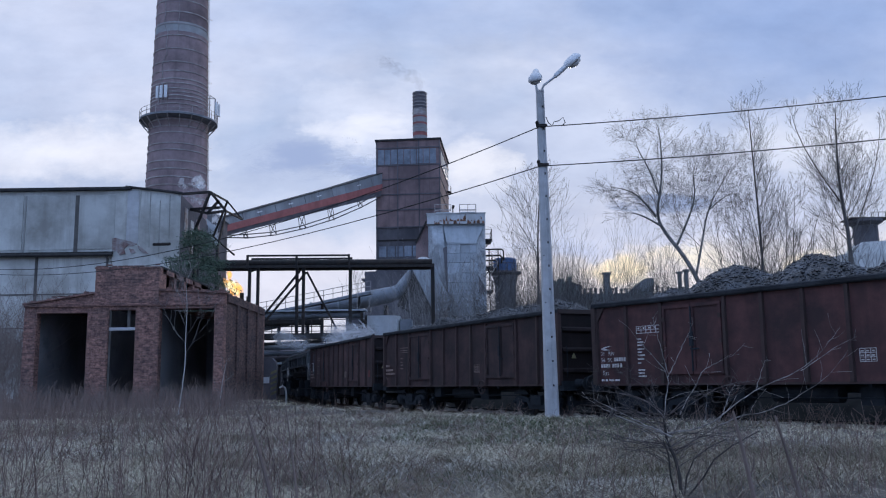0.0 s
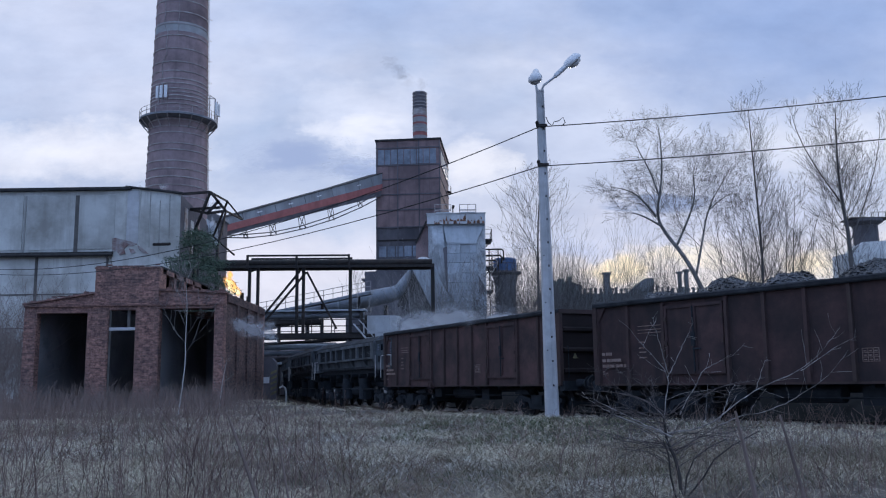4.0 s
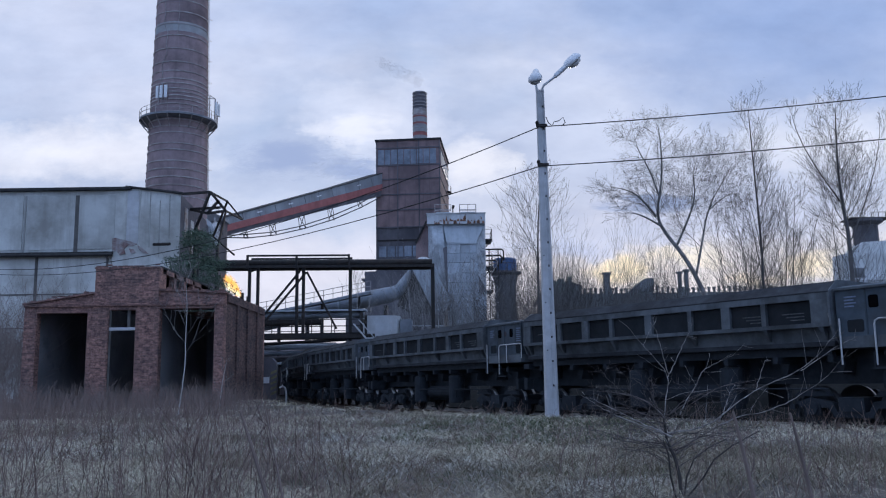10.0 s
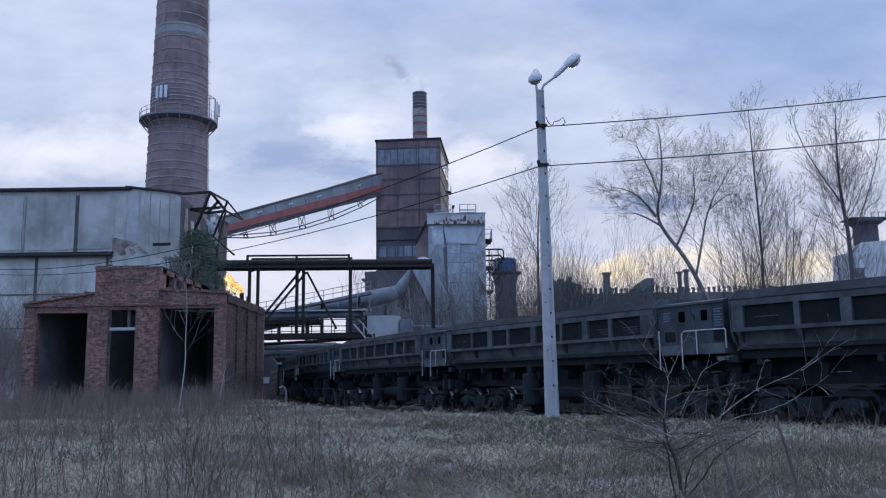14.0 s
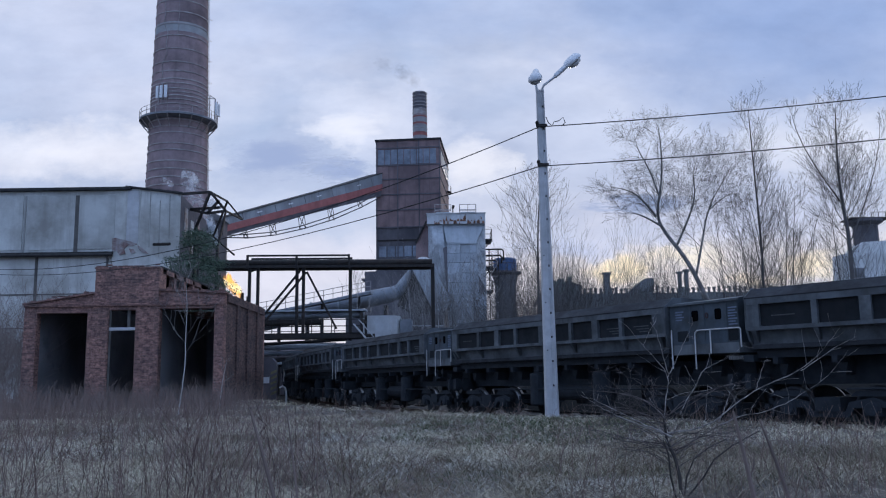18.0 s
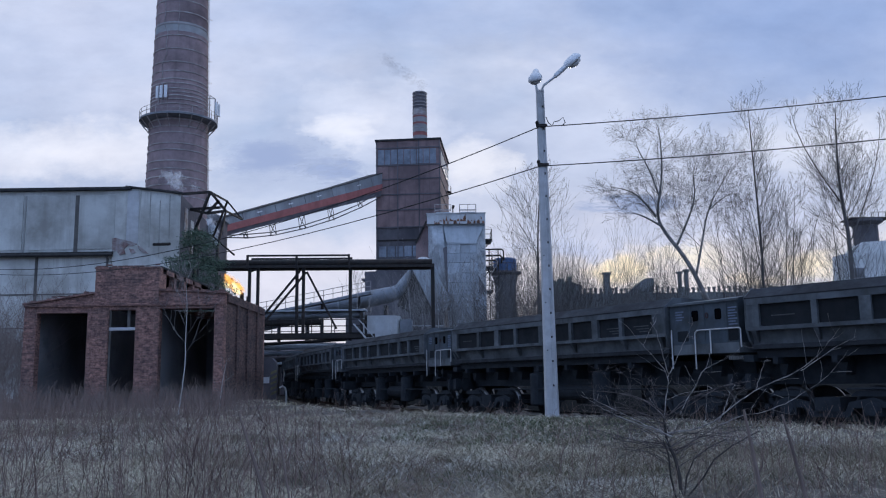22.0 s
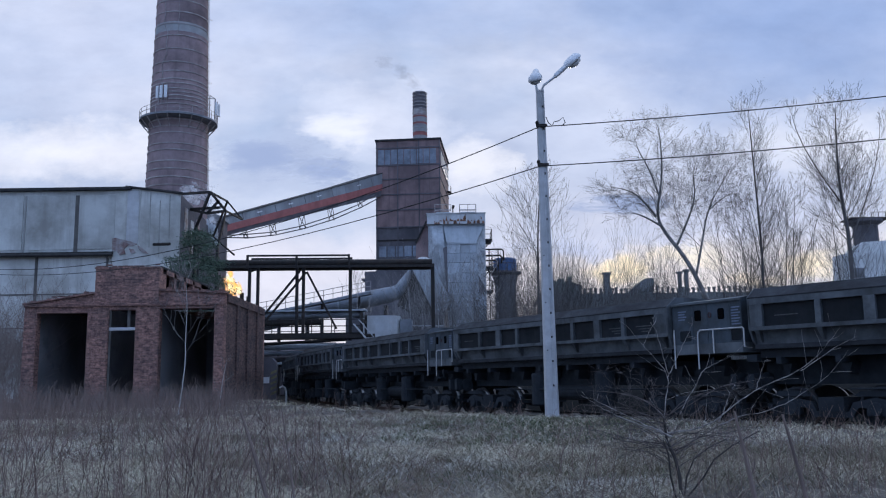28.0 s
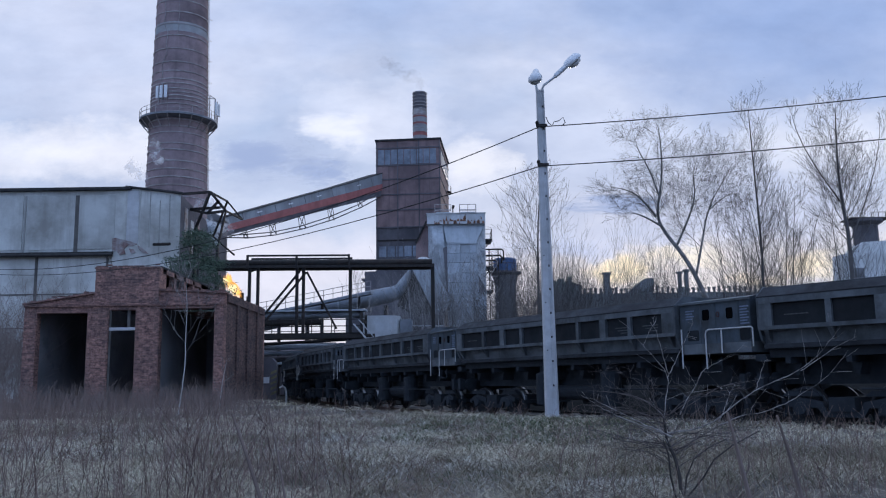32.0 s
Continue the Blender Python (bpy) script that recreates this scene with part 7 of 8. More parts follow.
# ---------------------------------------------------------------- trees and shrubs
class Wood:
    """Limbs and twigs of one bare tree."""

    def __init__(self, seed):
        self.rng = random.Random(seed)
        self.limbs, self.twig = [], Mesh()

    def grow(self, p, d, length, r, level, top, droop=0.0, up=0.10, angle=38, kids=7, wob=0.16, first=0.3, path=None, taper=1.05, least=0.0045, reach=1.0, thin=0.36, gap=None, kink=0.0):
        """A branch from p along d, or through the points of a path, with its own branches."""
        rng = self.rng
        if path:
            pts = [Vector(q) for q in path]
            for _ in range(2):
                fine = [pts[0]]
                for a, b in zip(pts, pts[1:]):
                    fine += [a.lerp(b, 0.3), a.lerp(b, 0.7)]
                pts = fine + [pts[-1]]
            n = len(pts) - 1
            for q in pts[1:-1]:
                q += Vector((rng.gauss(0, kink), rng.gauss(0, kink), rng.gauss(0, kink)))
            length = sum((b - a).length for a, b in zip(pts, pts[1:]))
            dirs = [(pts[min(i + 1, n)] - pts[max(i - 1, 0)]).normalized() for i in range(n + 1)]
            rs = [max(least, r * (1 - 0.9 * i / n)) for i in range(n + 1)]
        else:
            n = (9, 6, 4, 3, 3)[min(level, 4)]
            pts, rs = [Vector(p)], [r]
            d = Vector(d).normalized()
            dirs = [d]
            for i in range(n):
                d = (d + Vector((rng.gauss(0, wob), rng.gauss(0, wob), rng.gauss(0, wob) * 0.7 + (up if level < top else up - droop)))).normalized()
                pts.append(pts[-1] + d * length / n)
                rs.append(max(least, r * (1 - 0.85 * (i + 1) / n)))
                dirs.append(d)
        if level < 2:
            m = Mesh()
            m.tube(pts, rs, 7 if level == 0 else 5, True)
            self.limbs.append((level, m))
        else:
            self.twig.tube(pts, rs, 3, False)
        if level >= top:
            return
        for k in range(kids):
            t = first + (1 - first) * (k + rng.random()) / kids
            i = min(int(t * n), n - 1)
            q = pts[i].lerp(pts[i + 1], t * n - i)
            b = dirs[i + 1]
            side = b.orthogonal()
            side.rotate(Matrix.Rotation(rng.uniform(0, 2 * pi), 3, b))
            a = radians(angle * rng.uniform(0.7, 1.3))
            e = b * cos(a) + side * sin(a)
            far = length * (reach if level == 0 or path else 1.0) * rng.uniform(0.34, 0.56) * (1.3 - taper * t if level == 0 else 1.15 - 0.5 * t)
            if level == 2 and top == 3:
                far *= 1.7
            more = max(4, int(kids * (0.8 if level else 0.6)))
            if gap:
                more = max(2, min(18, int(far / gap[min(level, 1)])))
            self.grow(q, e, far, max(least, rs[i] * (thin if level == 0 else 0.42)), level + 1, top, droop, up, angle, more, wob, 0.12, None, taper, least, 1.0, thin, gap)


def bare_tree(name, label, category, x, y, wood, bark="bark", twig="twig", group="", slim=False):
    """slim: all but the stem counts as crown."""
    t = thing(name, label, category, pose(x, y, 0.0), group)
    for level, m in wood.limbs:
        if level == 0:
            part("trunk", m, M[bark], t, smooth=True)
        elif slim:
            wood.twig.add(m.v, m.f)
        else:
            part("limb", m, M[bark if bark == "twig" else "limb_bark"], t, smooth=True)
    tagged(part("crown", wood.twig, M[twig], t), kind="stuff")
    return t


def trees():
    w = Wood(21)
    w.grow(None, None, 0, 0.15, 0, 3, 0.18, 0.05, 36, 24, 0.09, 0.50,
           [(13.95, 43.00, 3.08), (13.02, 43.00, 5.32), (12.22, 43.00, 7.15), (11.21, 43.00, 8.40), (10.78, 43.00, 9.42), (11.17, 43.00, 10.85), (11.27, 43.00, 12.6), (11.15, 43.00, 14.0)], 0.8, 0.0030, 0.44, 0.26, (0.17, 0.125))
    w.grow(None, None, 0, 0.07, 0, 3, 0.16, 0.06, 36, 15, 0.09, 0.15, [(11.78, 43.00, 7.82), (12.64, 43.30, 9.43), (13.08, 43.60, 10.66), (12.98, 43.80, 11.6), (13.40, 44.00, 12.7)], 0.7, 0.0030, 1.0, 0.28, (0.17, 0.125))
    w.grow(None, None, 0, 0.07, 0, 3, 0.16, 0.06, 36, 16, 0.09, 0.15, [(12.65, 43.00, 6.23), (13.02, 42.70, 8.15), (13.24, 42.40, 9.53), (13.84, 42.20, 10.6), (14.37, 42.00, 11.5)], 0.7, 0.0030, 0.95, 0.28, (0.17, 0.125))
    w.grow(None, None, 0, 0.07, 0, 3, 0.22, 0.02, 36, 13, 0.09, 0.20, [(10.83, 43.00, 9.28), (10.13, 43.00, 10.22), (9.46, 43.00, 10.70), (8.55, 43.00, 10.86)], 0.6, 0.0030, 1.25, 0.28, (0.17, 0.125))
    w.grow(None, None, 0, 0.06, 0, 3, 0.20, 0.03, 36, 11, 0.09, 0.20, [(11.03, 43.00, 8.81), (10.16, 42.60, 9.21), (9.50, 42.20, 9.35), (8.94, 42.00, 9.30)], 0.6, 0.0030, 1.25, 0.28, (0.17, 0.125))
    w.grow(None, None, 0, 0.06, 0, 3, 0.20, 0.03, 36, 11, 0.09, 0.20, [(11.00, 43.00, 10.41), (10.71, 43.40, 11.84), (10.27, 43.80, 12.92), (10.16, 44.00, 13.59)], 0.6, 0.0030, 1.25, 0.28, (0.17, 0.125))
    w.grow(None, None, 0, 0.05, 0, 3, 0.20, 0.03, 36, 11, 0.09, 0.20, [(13.54, 43.00, 9.65), (14.39, 43.40, 10.31), (15.13, 43.80, 10.68), (15.53, 44.00, 10.36)], 0.6, 0.0030, 1.25, 0.28, (0.17, 0.125))
    bare_tree("birch", "leaning bare birch with fine drooping twigs", "tree", 0, 0, w, group="bare trees")
    w = Wood(5)
    w.grow(None, None, 0, 0.085, 0, 3, 0.0, 0.20, 40, 32, 0.07, 0.26, [(13.3, 36.5, -0.1), (13.6, 36.5, 5.1), (13.6, 36.5, 7.6), (13.5, 36.5, 10.2), (13.45, 36.50, 12.9)], 0.85, 0.0034, 0.42, 0.26, (0.22, 0.19))
    bare_tree("young_tree", "slim bare tree with upright branches", "tree", 0, 0, w, "twig", group="bare trees")
    w = Wood(9)
    w.grow(None, None, 0, 0.115, 0, 3, 0.0, 0.20, 44, 30, 0.07, 0.30, [(16.2, 34.5, -0.1), (16.5, 34.5, 6.2), (16.25, 34.5, 8.1), (16.2, 34.5, 10.0), (16.31, 34.50, 12.18)], 0.9, 0.0036, 0.52, 0.26, (0.20, 0.17))
    w.grow(None, None, 0, 0.036, 0, 3, 0.0, 0.20, 40, 14, 0.07, 0.15, [(16.2, 34.5, 8.2), (15.2, 34.3, 9.6), (14.5, 34.2, 11.0), (14.3, 34.1, 12.0)], 0.9, 0.0036, 0.62, 0.28, (0.21, 0.18))
    w.grow(None, None, 0, 0.034, 0, 3, 0.0, 0.20, 40, 13, 0.07, 0.15, [(16.5, 34.5, 6.6), (17.5, 34.7, 8.6), (18.1, 34.8, 10.4), (18.25, 34.8, 11.6)], 0.9, 0.0036, 0.62, 0.28, (0.21, 0.18))
    bare_tree("aspen", "tall bare tree with grey trunk and spreading limbs", "tree", 0, 0, w, "limb_bark", group="bare trees")
    w = Wood(31)
    w.grow(None, None, 0, 0.13, 0, 2, 0.0, 0.14, 46, 24, 0.07, 0.36, [(6.7, 63, -0.1), (6.95, 63, 7.9), (7.0, 63, 12.0), (7.3, 63, 15.6)], 1.0, 0.008, 0.80, 0.28)
    bare_tree("poplar", "bare tree behind the lamp post", "tree", 0, 0, w, "twig", group="bare trees")
    spots = [(15.2, 39.5, 10.5, 2), (12.4, 47.5, 10.0, 3), (14.9, 46.0, 12.0, 4), (19.5, 41.0, 11.0, 6), (11.9, 56.0, 9.4, 7), (13.4, 58.0, 8.6, 8), (9.9, 60.0, 8.6, 10),
             (17.6, 49.0, 10.0, 12), (14.4, 37.5, 10.2, 14), (4.6, 72.0, 8.8, 16), (2.9, 74.0, 9.5, 17), (-2.2, 78.0, 9.0, 18),
             (0.6, 76.0, 11.0, 19), (16.2, 42.0, 10.0, 20), (15.4, 37.0, 10.0, 22), (13.0, 38.0, 9.6, 23), (17.2, 36.5, 9.0, 24), (11.0, 62.0, 9.0, 25)]
    for x, y, h, sd in spots:
        w = Wood(sd)
        for k in range(2):
            w.grow((0.4 * k, 0.2 * k, -0.1), (w.rng.uniform(-0.22, 0.22), w.rng.uniform(-0.2, 0.2), 1), h * w.rng.uniform(0.75, 1.0), 0.048, 0, 2, 0.0, 0.12, 34, 15, 0.05, 0.15, None, 1.05, 0.0045)
        bare_tree("sapling", "slender bare sapling in the thicket", "tree", x, y, w, "twig", group="saplings behind the track", slim=True)
    # far scrub along the works, and low growth on the bank behind the track
    w = Wood(77)
    for k in range(165):
        tall = k < 55
        x = w.rng.uniform(5.5, 18) if k % 2 else w.rng.uniform(5, 33)
        y = w.rng.uniform(64, 84)
        w.grow((x, y, 0), (w.rng.uniform(-0.10, 0.10), 0, 1), w.rng.uniform(8.0, 13.0) * (y / 76) if tall else w.rng.uniform(4.5, 8.6), 0.030, 1, 3, 0, 0.15, 24, 8, 0.05, 0.3, None, 1.05, 0.0045)
    for _, m in w.limbs:
        w.twig.add(m.v, m.f)
    w.limbs = []
    light = Wood(79)
    for k in range(150):
        (light if k < 90 and k % 3 else w).grow((w.rng.uniform(-4.8, 5.2) if k < 90 else w.rng.uniform(5.2, 12.5), w.rng.uniform(84, 91), 0), (w.rng.uniform(-0.15, 0.15), 0, 1), w.rng.uniform(6, 11), 0.026, 2, 3, 0, 0.1, 26, 12, 0.06, 0.3, None, 1.05, 0.0065)
    for _ in range(170):
        x, y = w.rng.uniform(3.6, 9.0), w.rng.uniform(50, 60)
        w.grow((x, y, 0), (w.rng.uniform(-0.3, 0.3), 0, 1), w.rng.uniform(2.5, 6.8), 0.024, 2, 3, 0, 0.1, 30, 12, 0.09, 0.2, None, 1.05, 0.006)
    for _ in range(420):
        px, py, h = on_track(w.rng.uniform(-24, 34))
        u = w.rng.uniform(3.6, 7.5)
        w.grow((px - sin(h) * u, py + cos(h) * u, 0.5), (w.rng.uniform(-0.4, 0.4), w.rng.uniform(-0.3, 0.3), 1), w.rng.uniform(0.8, 2.6), 0.014, 2, 3, 0, 0.06, 36, 8, 0.14, 0.15)
    single("scrub", w.twig, M["twig"], "thicket of bare brown scrub before the works", "scrub", kind="stuff")
    single("scrub", light.twig, M["pale_twig"], "pale grey birch scrub before the filter house", "scrub", kind="stuff")
    w = Wood(78)
    for _ in range(260):
        x, y = w.rng.uniform(-25, -9.5), w.rng.uniform(37, 45.2)
        if x > -0.21 * y:
            continue
        w.grow((x, y, 0), (w.rng.uniform(-0.4, 0.4), w.rng.uniform(-0.3, 0.3), 1), w.rng.uniform(0.5, 1.35), 0.006, 2, 3, 0, 0.05, 36, 12, 0.09, 0.12, None, 1.0, 0.0030)
    for _ in range(260):
        w.grow((w.rng.uniform(-33, -22.6), w.rng.uniform(47, 63), 0), (w.rng.uniform(-0.35, 0.35), 0, 1), w.rng.uniform(1.6, 6.4), 0.016, 2, 3, 0, 0.06, 34, 13, 0.10, 0.15, None, 1.0, 0.0055)
    single("scrub", w.twig, M["dark_weed"], "low tangled bushes at the foot of the brick building", "scrub", kind="stuff")
    for k, (x, h) in enumerate(((-2.85, 11.2), (-1.85, 9.6), (-0.85, 10.4), (0.05, 9.8), (2.6, 12.6), (-8.2, 12.0))):
        w = Wood(60 + k)
        w.grow((0, 0, 0), (w.rng.uniform(-0.05, 0.05), 0, 1), h, 0.065, 0, 2, 0.0, 0.10, 24, 16, 0.03, 0.35, None, 1.1, 0.008)
        bare_tree("birch_sapling", "slender pale birch before the filter house", "tree", x, 83.2, w, "pale_bark", "pale_twig", "birches before the filter house", slim=True)
    # slim birch before the brick building
    w = Wood(41)
    w.grow(None, None, 0, 0.027, 0, 2, 0.0, 0.10, 30, 13, 0.08, 0.30, [(-10.05, 33, -0.1), (-9.8, 33, 1.9), (-9.85, 33, 3.0), (-9.8, 33, 4.1), (-9.9, 33, 5.0), (-9.7, 33, 5.6)], 1.15, 0.004)
    bare_tree("birch_sapling", "thin pale birch sapling among the weeds", "tree", 0, 0, w, "pale_bark", "grey_twig", slim=True)
    w = Wood(43)
    w.grow(None, None, 0, 0.03, 0, 2, 0.0, 0.08, 40, 8, 0.12, 0.3, [(-10.3, 40, 0), (-10.2, 40, 1.2), (-10.0, 40, 2.3)], 1.05, 0.004)
    bare_tree("birch_sapling", "young pale sapling beside the brick building", "tree", 0, 0, w, "pale_bark", "grey_twig", slim=True)


def pine():
    t = thing("pine", "small dark pine growing beside the brick building", "tree", pose(-16.75, 58.4, 0))
    rng = random.Random(3)
    m = Mesh()
    m.tube([(0, 0, -0.1), (0.1, 0, 5), (0.0, 0, 11.0)], [0.2, 0.15, 0.03], 7)
    part("trunk", m, M["twig"], t)
    vs, fs, k = [], [], 0
    for i in range(105):
        z = rng.uniform(5.6, 11.4)
        reach = min(2.25, (11.9 - z) * 0.62 + 0.30)
        a = rng.uniform(0, 2 * pi)
        c = Vector((cos(a) * reach * rng.uniform(0.3, 1.15), sin(a) * reach * rng.uniform(0.2, 1.05), z + rng.uniform(-0.2, 0.4)))
        for _ in range(75):
            d = Vector((rng.gauss(0, 1), rng.gauss(0, 1), rng.gauss(0.25, 0.7))).normalized()
            p = c + Vector((rng.gauss(0, 0.3), rng.gauss(0, 0.3), rng.gauss(0, 0.16)))
            q = p + d * rng.uniform(0.18, 0.34)
            s = d.orthogonal().normalized() * 0.035
            vs += [p - s, p + s, q]
            fs.append((k, k + 1, k + 2))
            k += 3
    me = arrays("crown", np.array([tuple(v) for v in vs]), np.array(fs), M["needle"])
    part("crown", me, None, t, "dark green needle clumps")


def shrub():
    """The bare bush close to the camera."""
    t = thing("bare_bush", "leafless grey bush with arching thorny branches", "bush")
    w = Wood(8)
    stems = [([(2.11, 8.00, 0.14), (2.11, 8.02, 0.33), (2.07, 8.04, 0.45), (2.01, 8.07, 0.61), (2.01, 8.09, 0.78), (2.05, 8.11, 1.02), (2.09, 8.13, 1.19), (2.00, 8.16, 1.31), (1.89, 8.18, 1.44), (1.72, 8.20, 1.67)], 0.0115, 5),
             ([(2.05, 8.00, 1.17), (2.01, 7.97, 1.33), (1.96, 7.93, 1.49), (1.90, 7.90, 1.71)], 0.0055, 4),
             ([(2.06, 8.00, 1.20), (2.16, 8.07, 1.36), (2.26, 8.13, 1.53), (2.36, 8.20, 1.68)], 0.0045, 3),
             ([(2.13, 8.00, 0.83), (2.20, 7.97, 0.98), (2.29, 7.93, 1.11), (2.32, 7.90, 1.22), (2.43, 7.87, 1.28), (2.57, 7.83, 1.34), (2.70, 7.80, 1.46)], 0.0065, 4),
             ([(2.01, 8.00, 0.67), (2.22, 7.95, 0.69), (2.41, 7.90, 0.76), (2.53, 7.85, 0.88), (2.78, 7.80, 1.06), (3.10, 7.75, 1.18), (3.30, 7.70, 1.33), (3.40, 7.65, 1.47), (3.47, 7.60, 1.58)], 0.008, 4),
             ([(2.49, 8.00, 0.73), (2.66, 7.95, 0.82), (2.85, 7.90, 0.84), (3.07, 7.85, 0.93), (3.21, 7.80, 1.03), (3.37, 7.75, 1.12), (3.57, 7.70, 1.38)], 0.006, 4),
             ([(3.26, 8.00, 1.21), (3.41, 7.97, 1.31), (3.56, 7.93, 1.42), (3.75, 7.90, 1.51)], 0.0042, 3),
             ([(2.48, 8.00, 0.76), (2.57, 8.03, 0.91), (2.62, 8.07, 1.03), (2.69, 8.10, 1.10)], 0.005, 3),
             ([(2.84, 8.00, 1.05), (2.90, 8.03, 1.18), (2.95, 8.07, 1.29), (3.00, 8.10, 1.32)], 0.0042, 2),
             ([(1.99, 8.00, 0.66), (1.73, 7.92, 0.75), (1.56, 7.85, 0.82), (1.38, 7.78, 0.91), (1.24, 7.70, 0.99)], 0.0065, 3),
             ([(2.00, 8.00, 0.53), (1.72, 7.94, 0.58), (1.41, 7.88, 0.66), (1.22, 7.82, 0.75), (1.17, 7.76, 0.69), (1.15, 7.70, 0.54)], 0.005, 2),
             ([(2.10, 8.00, 0.37), (2.26, 8.05, 0.45), (2.38, 8.10, 0.51), (2.54, 8.15, 0.50), (2.47, 8.20, 0.36)], 0.0055, 3),
             ([(2.03, 7.95, 0.64), (1.90, 7.92, 0.70), (1.77, 7.90, 0.76), (1.56, 7.85, 0.86), (1.40, 7.82, 0.94), (1.29, 7.80, 1.00)], 0.0085, 2),
             ([(2.06, 7.95, 0.52), (1.87, 7.90, 0.58), (1.61, 7.86, 0.63), (1.40, 7.83, 0.70), (1.26, 7.80, 0.73), (1.24, 7.80, 0.62), (1.23, 7.80, 0.52)], 0.0065, 2),
             ([(2.11, 8.00, 0.83), (2.03, 8.00, 0.89), (1.98, 8.00, 0.76)], 0.006, 1)]
    tangle = [([(1.99, 8.05, 0.68), (1.90, 8.10, 0.86), (1.73, 8.15, 1.02), (1.57, 8.20, 1.10), (1.47, 8.25, 1.25)], 0.005, 9),
              ([(2.00, 8.05, 0.74), (1.81, 8.08, 0.84), (1.66, 8.10, 0.92), (1.51, 8.12, 0.97), (1.38, 8.15, 1.03)], 0.0048, 9),
              ([(2.00, 8.05, 0.79), (1.93, 8.12, 0.94), (1.91, 8.20, 1.07), (1.74, 8.28, 1.18), (1.65, 8.35, 1.22)], 0.0045, 9),
              ([(2.00, 8.05, 0.71), (1.92, 7.98, 0.87), (1.88, 7.92, 1.05), (1.85, 7.85, 1.16)], 0.0045, 8),
              ([(2.01, 8.05, 0.65), (1.81, 7.98, 0.69), (1.62, 7.92, 0.71), (1.46, 7.85, 0.83)], 0.0045, 9),
              ([(2.10, 8.05, 0.43), (1.99, 8.12, 0.50), (1.85, 8.18, 0.50), (1.70, 8.25, 0.47)], 0.0045, 7),
              ([(2.03, 8.05, 0.63), (2.27, 8.12, 0.81), (2.41, 8.20, 0.93), (2.65, 8.28, 0.93), (2.84, 8.35, 1.03)], 0.0045, 8),
              ([(2.10, 8.05, 0.48), (2.37, 8.12, 0.62), (2.60, 8.20, 0.64), (2.85, 8.28, 0.71), (3.10, 8.35, 0.79)], 0.0045, 8),
              ([(2.04, 8.05, 0.58), (2.23, 8.15, 0.86), (2.32, 8.25, 1.04), (2.22, 8.35, 1.11)], 0.0042, 8),
              ([(2.08, 8.05, 0.50), (2.21, 7.95, 0.59), (2.38, 7.85, 0.55), (2.58, 7.75, 0.59)], 0.0042, 7),
              ([(2.12, 8.05, 0.28), (2.01, 8.15, 0.30), (1.95, 8.25, 0.20)], 0.0042, 6),
              ([(2.12, 8.05, 0.17), (2.28, 8.12, 0.27), (2.47, 8.18, 0.36), (2.64, 8.25, 0.56)], 0.0042, 6)]
    base = Mesh()
    base.tube([(2.10, 7.98, 0.08), (2.10, 8.00, 0.28), (2.07, 8.02, 0.45), (2.01, 8.04, 0.60), (2.00, 8.06, 0.79)], [0.019, 0.017, 0.015, 0.013, 0.011], 7)
    part("trunk", base, M["dark_bark"], t, "dark short trunk")
    for path in ([(2.14, 8.05, 0.07), (2.19, 8.10, 0.27), (2.28, 8.15, 0.42), (2.42, 8.20, 0.51), (2.62, 8.25, 0.59)], [(2.05, 7.95, 0.09), (2.00, 7.92, 0.29), (1.98, 7.88, 0.49), (1.93, 7.85, 0.62)], [(2.14, 8.00, 0.08), (2.30, 7.95, 0.28), (2.39, 7.90, 0.44), (2.54, 7.85, 0.56), (2.78, 7.80, 0.69)]):
        b = Mesh()
        b.tube(path, [0.010, 0.0085, 0.007, 0.006, 0.004][:len(path)], 6)
        part("branch", b, M["dark_bark"], t, "dark low branch")
    d = Wood(12)
    for path, r, kids in stems:
        (w if max(q[2] for q in path) > 0.96 else d).grow(None, None, 0, r * 0.9, 1, 2, 0.02, 0.05, 48, kids + 4, 0.13, 0.22, path, 1.0, 0.0014, 0.42, kink=0.003)
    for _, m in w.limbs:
        # limbs with a low mean height take the darker twig colour
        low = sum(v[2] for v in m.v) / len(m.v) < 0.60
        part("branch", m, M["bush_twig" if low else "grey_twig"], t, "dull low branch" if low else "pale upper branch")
    for path, r, kids in tangle:
        d.grow(None, None, 0, r, 1, 3, 0.02, 0.03, 52, max(5, kids - 2), 0.16, 0.2, path, 1.0, 0.0015, 0.50, kink=0.005)
    for k in range(34):
        # arching shoots of the thicket, most of them low and to one side
        z, way = d.rng.uniform(0.30, 0.85), (-1 if k % 3 else 1)
        far, up = d.rng.uniform(0.35, 0.95), d.rng.uniform(-0.12, 0.42)
        q = Vector((2.04, 8.05, z))
        d.grow(None, None, 0, 0.0048, 1, 2, 0.02, 0.03, 48, 7, 0.12, 0.25,
               [q, q + Vector((0.35 * far * way, d.rng.uniform(-0.3, 0.3), 0.55 * up + 0.05)), q + Vector((0.7 * far * way, d.rng.uniform(-0.4, 0.4), 0.9 * up)), q + Vector((far * way, d.rng.uniform(-0.5, 0.5), up))], 1.0, 0.0012, 0.5)
    for _, m in d.limbs:
        part("branch", m, M["bush_twig"], t, "thin dull branch")
    tagged(part("twig_mass", w.twig, M["grey_twig"], t, "pale thin twigs"), kind="stuff")
    tagged(part("twig_mass", d.twig, M["bush_twig"], t), kind="stuff")


# ---------------------------------------------------------------- grass and weeds
RNG = np.random.default_rng(4)


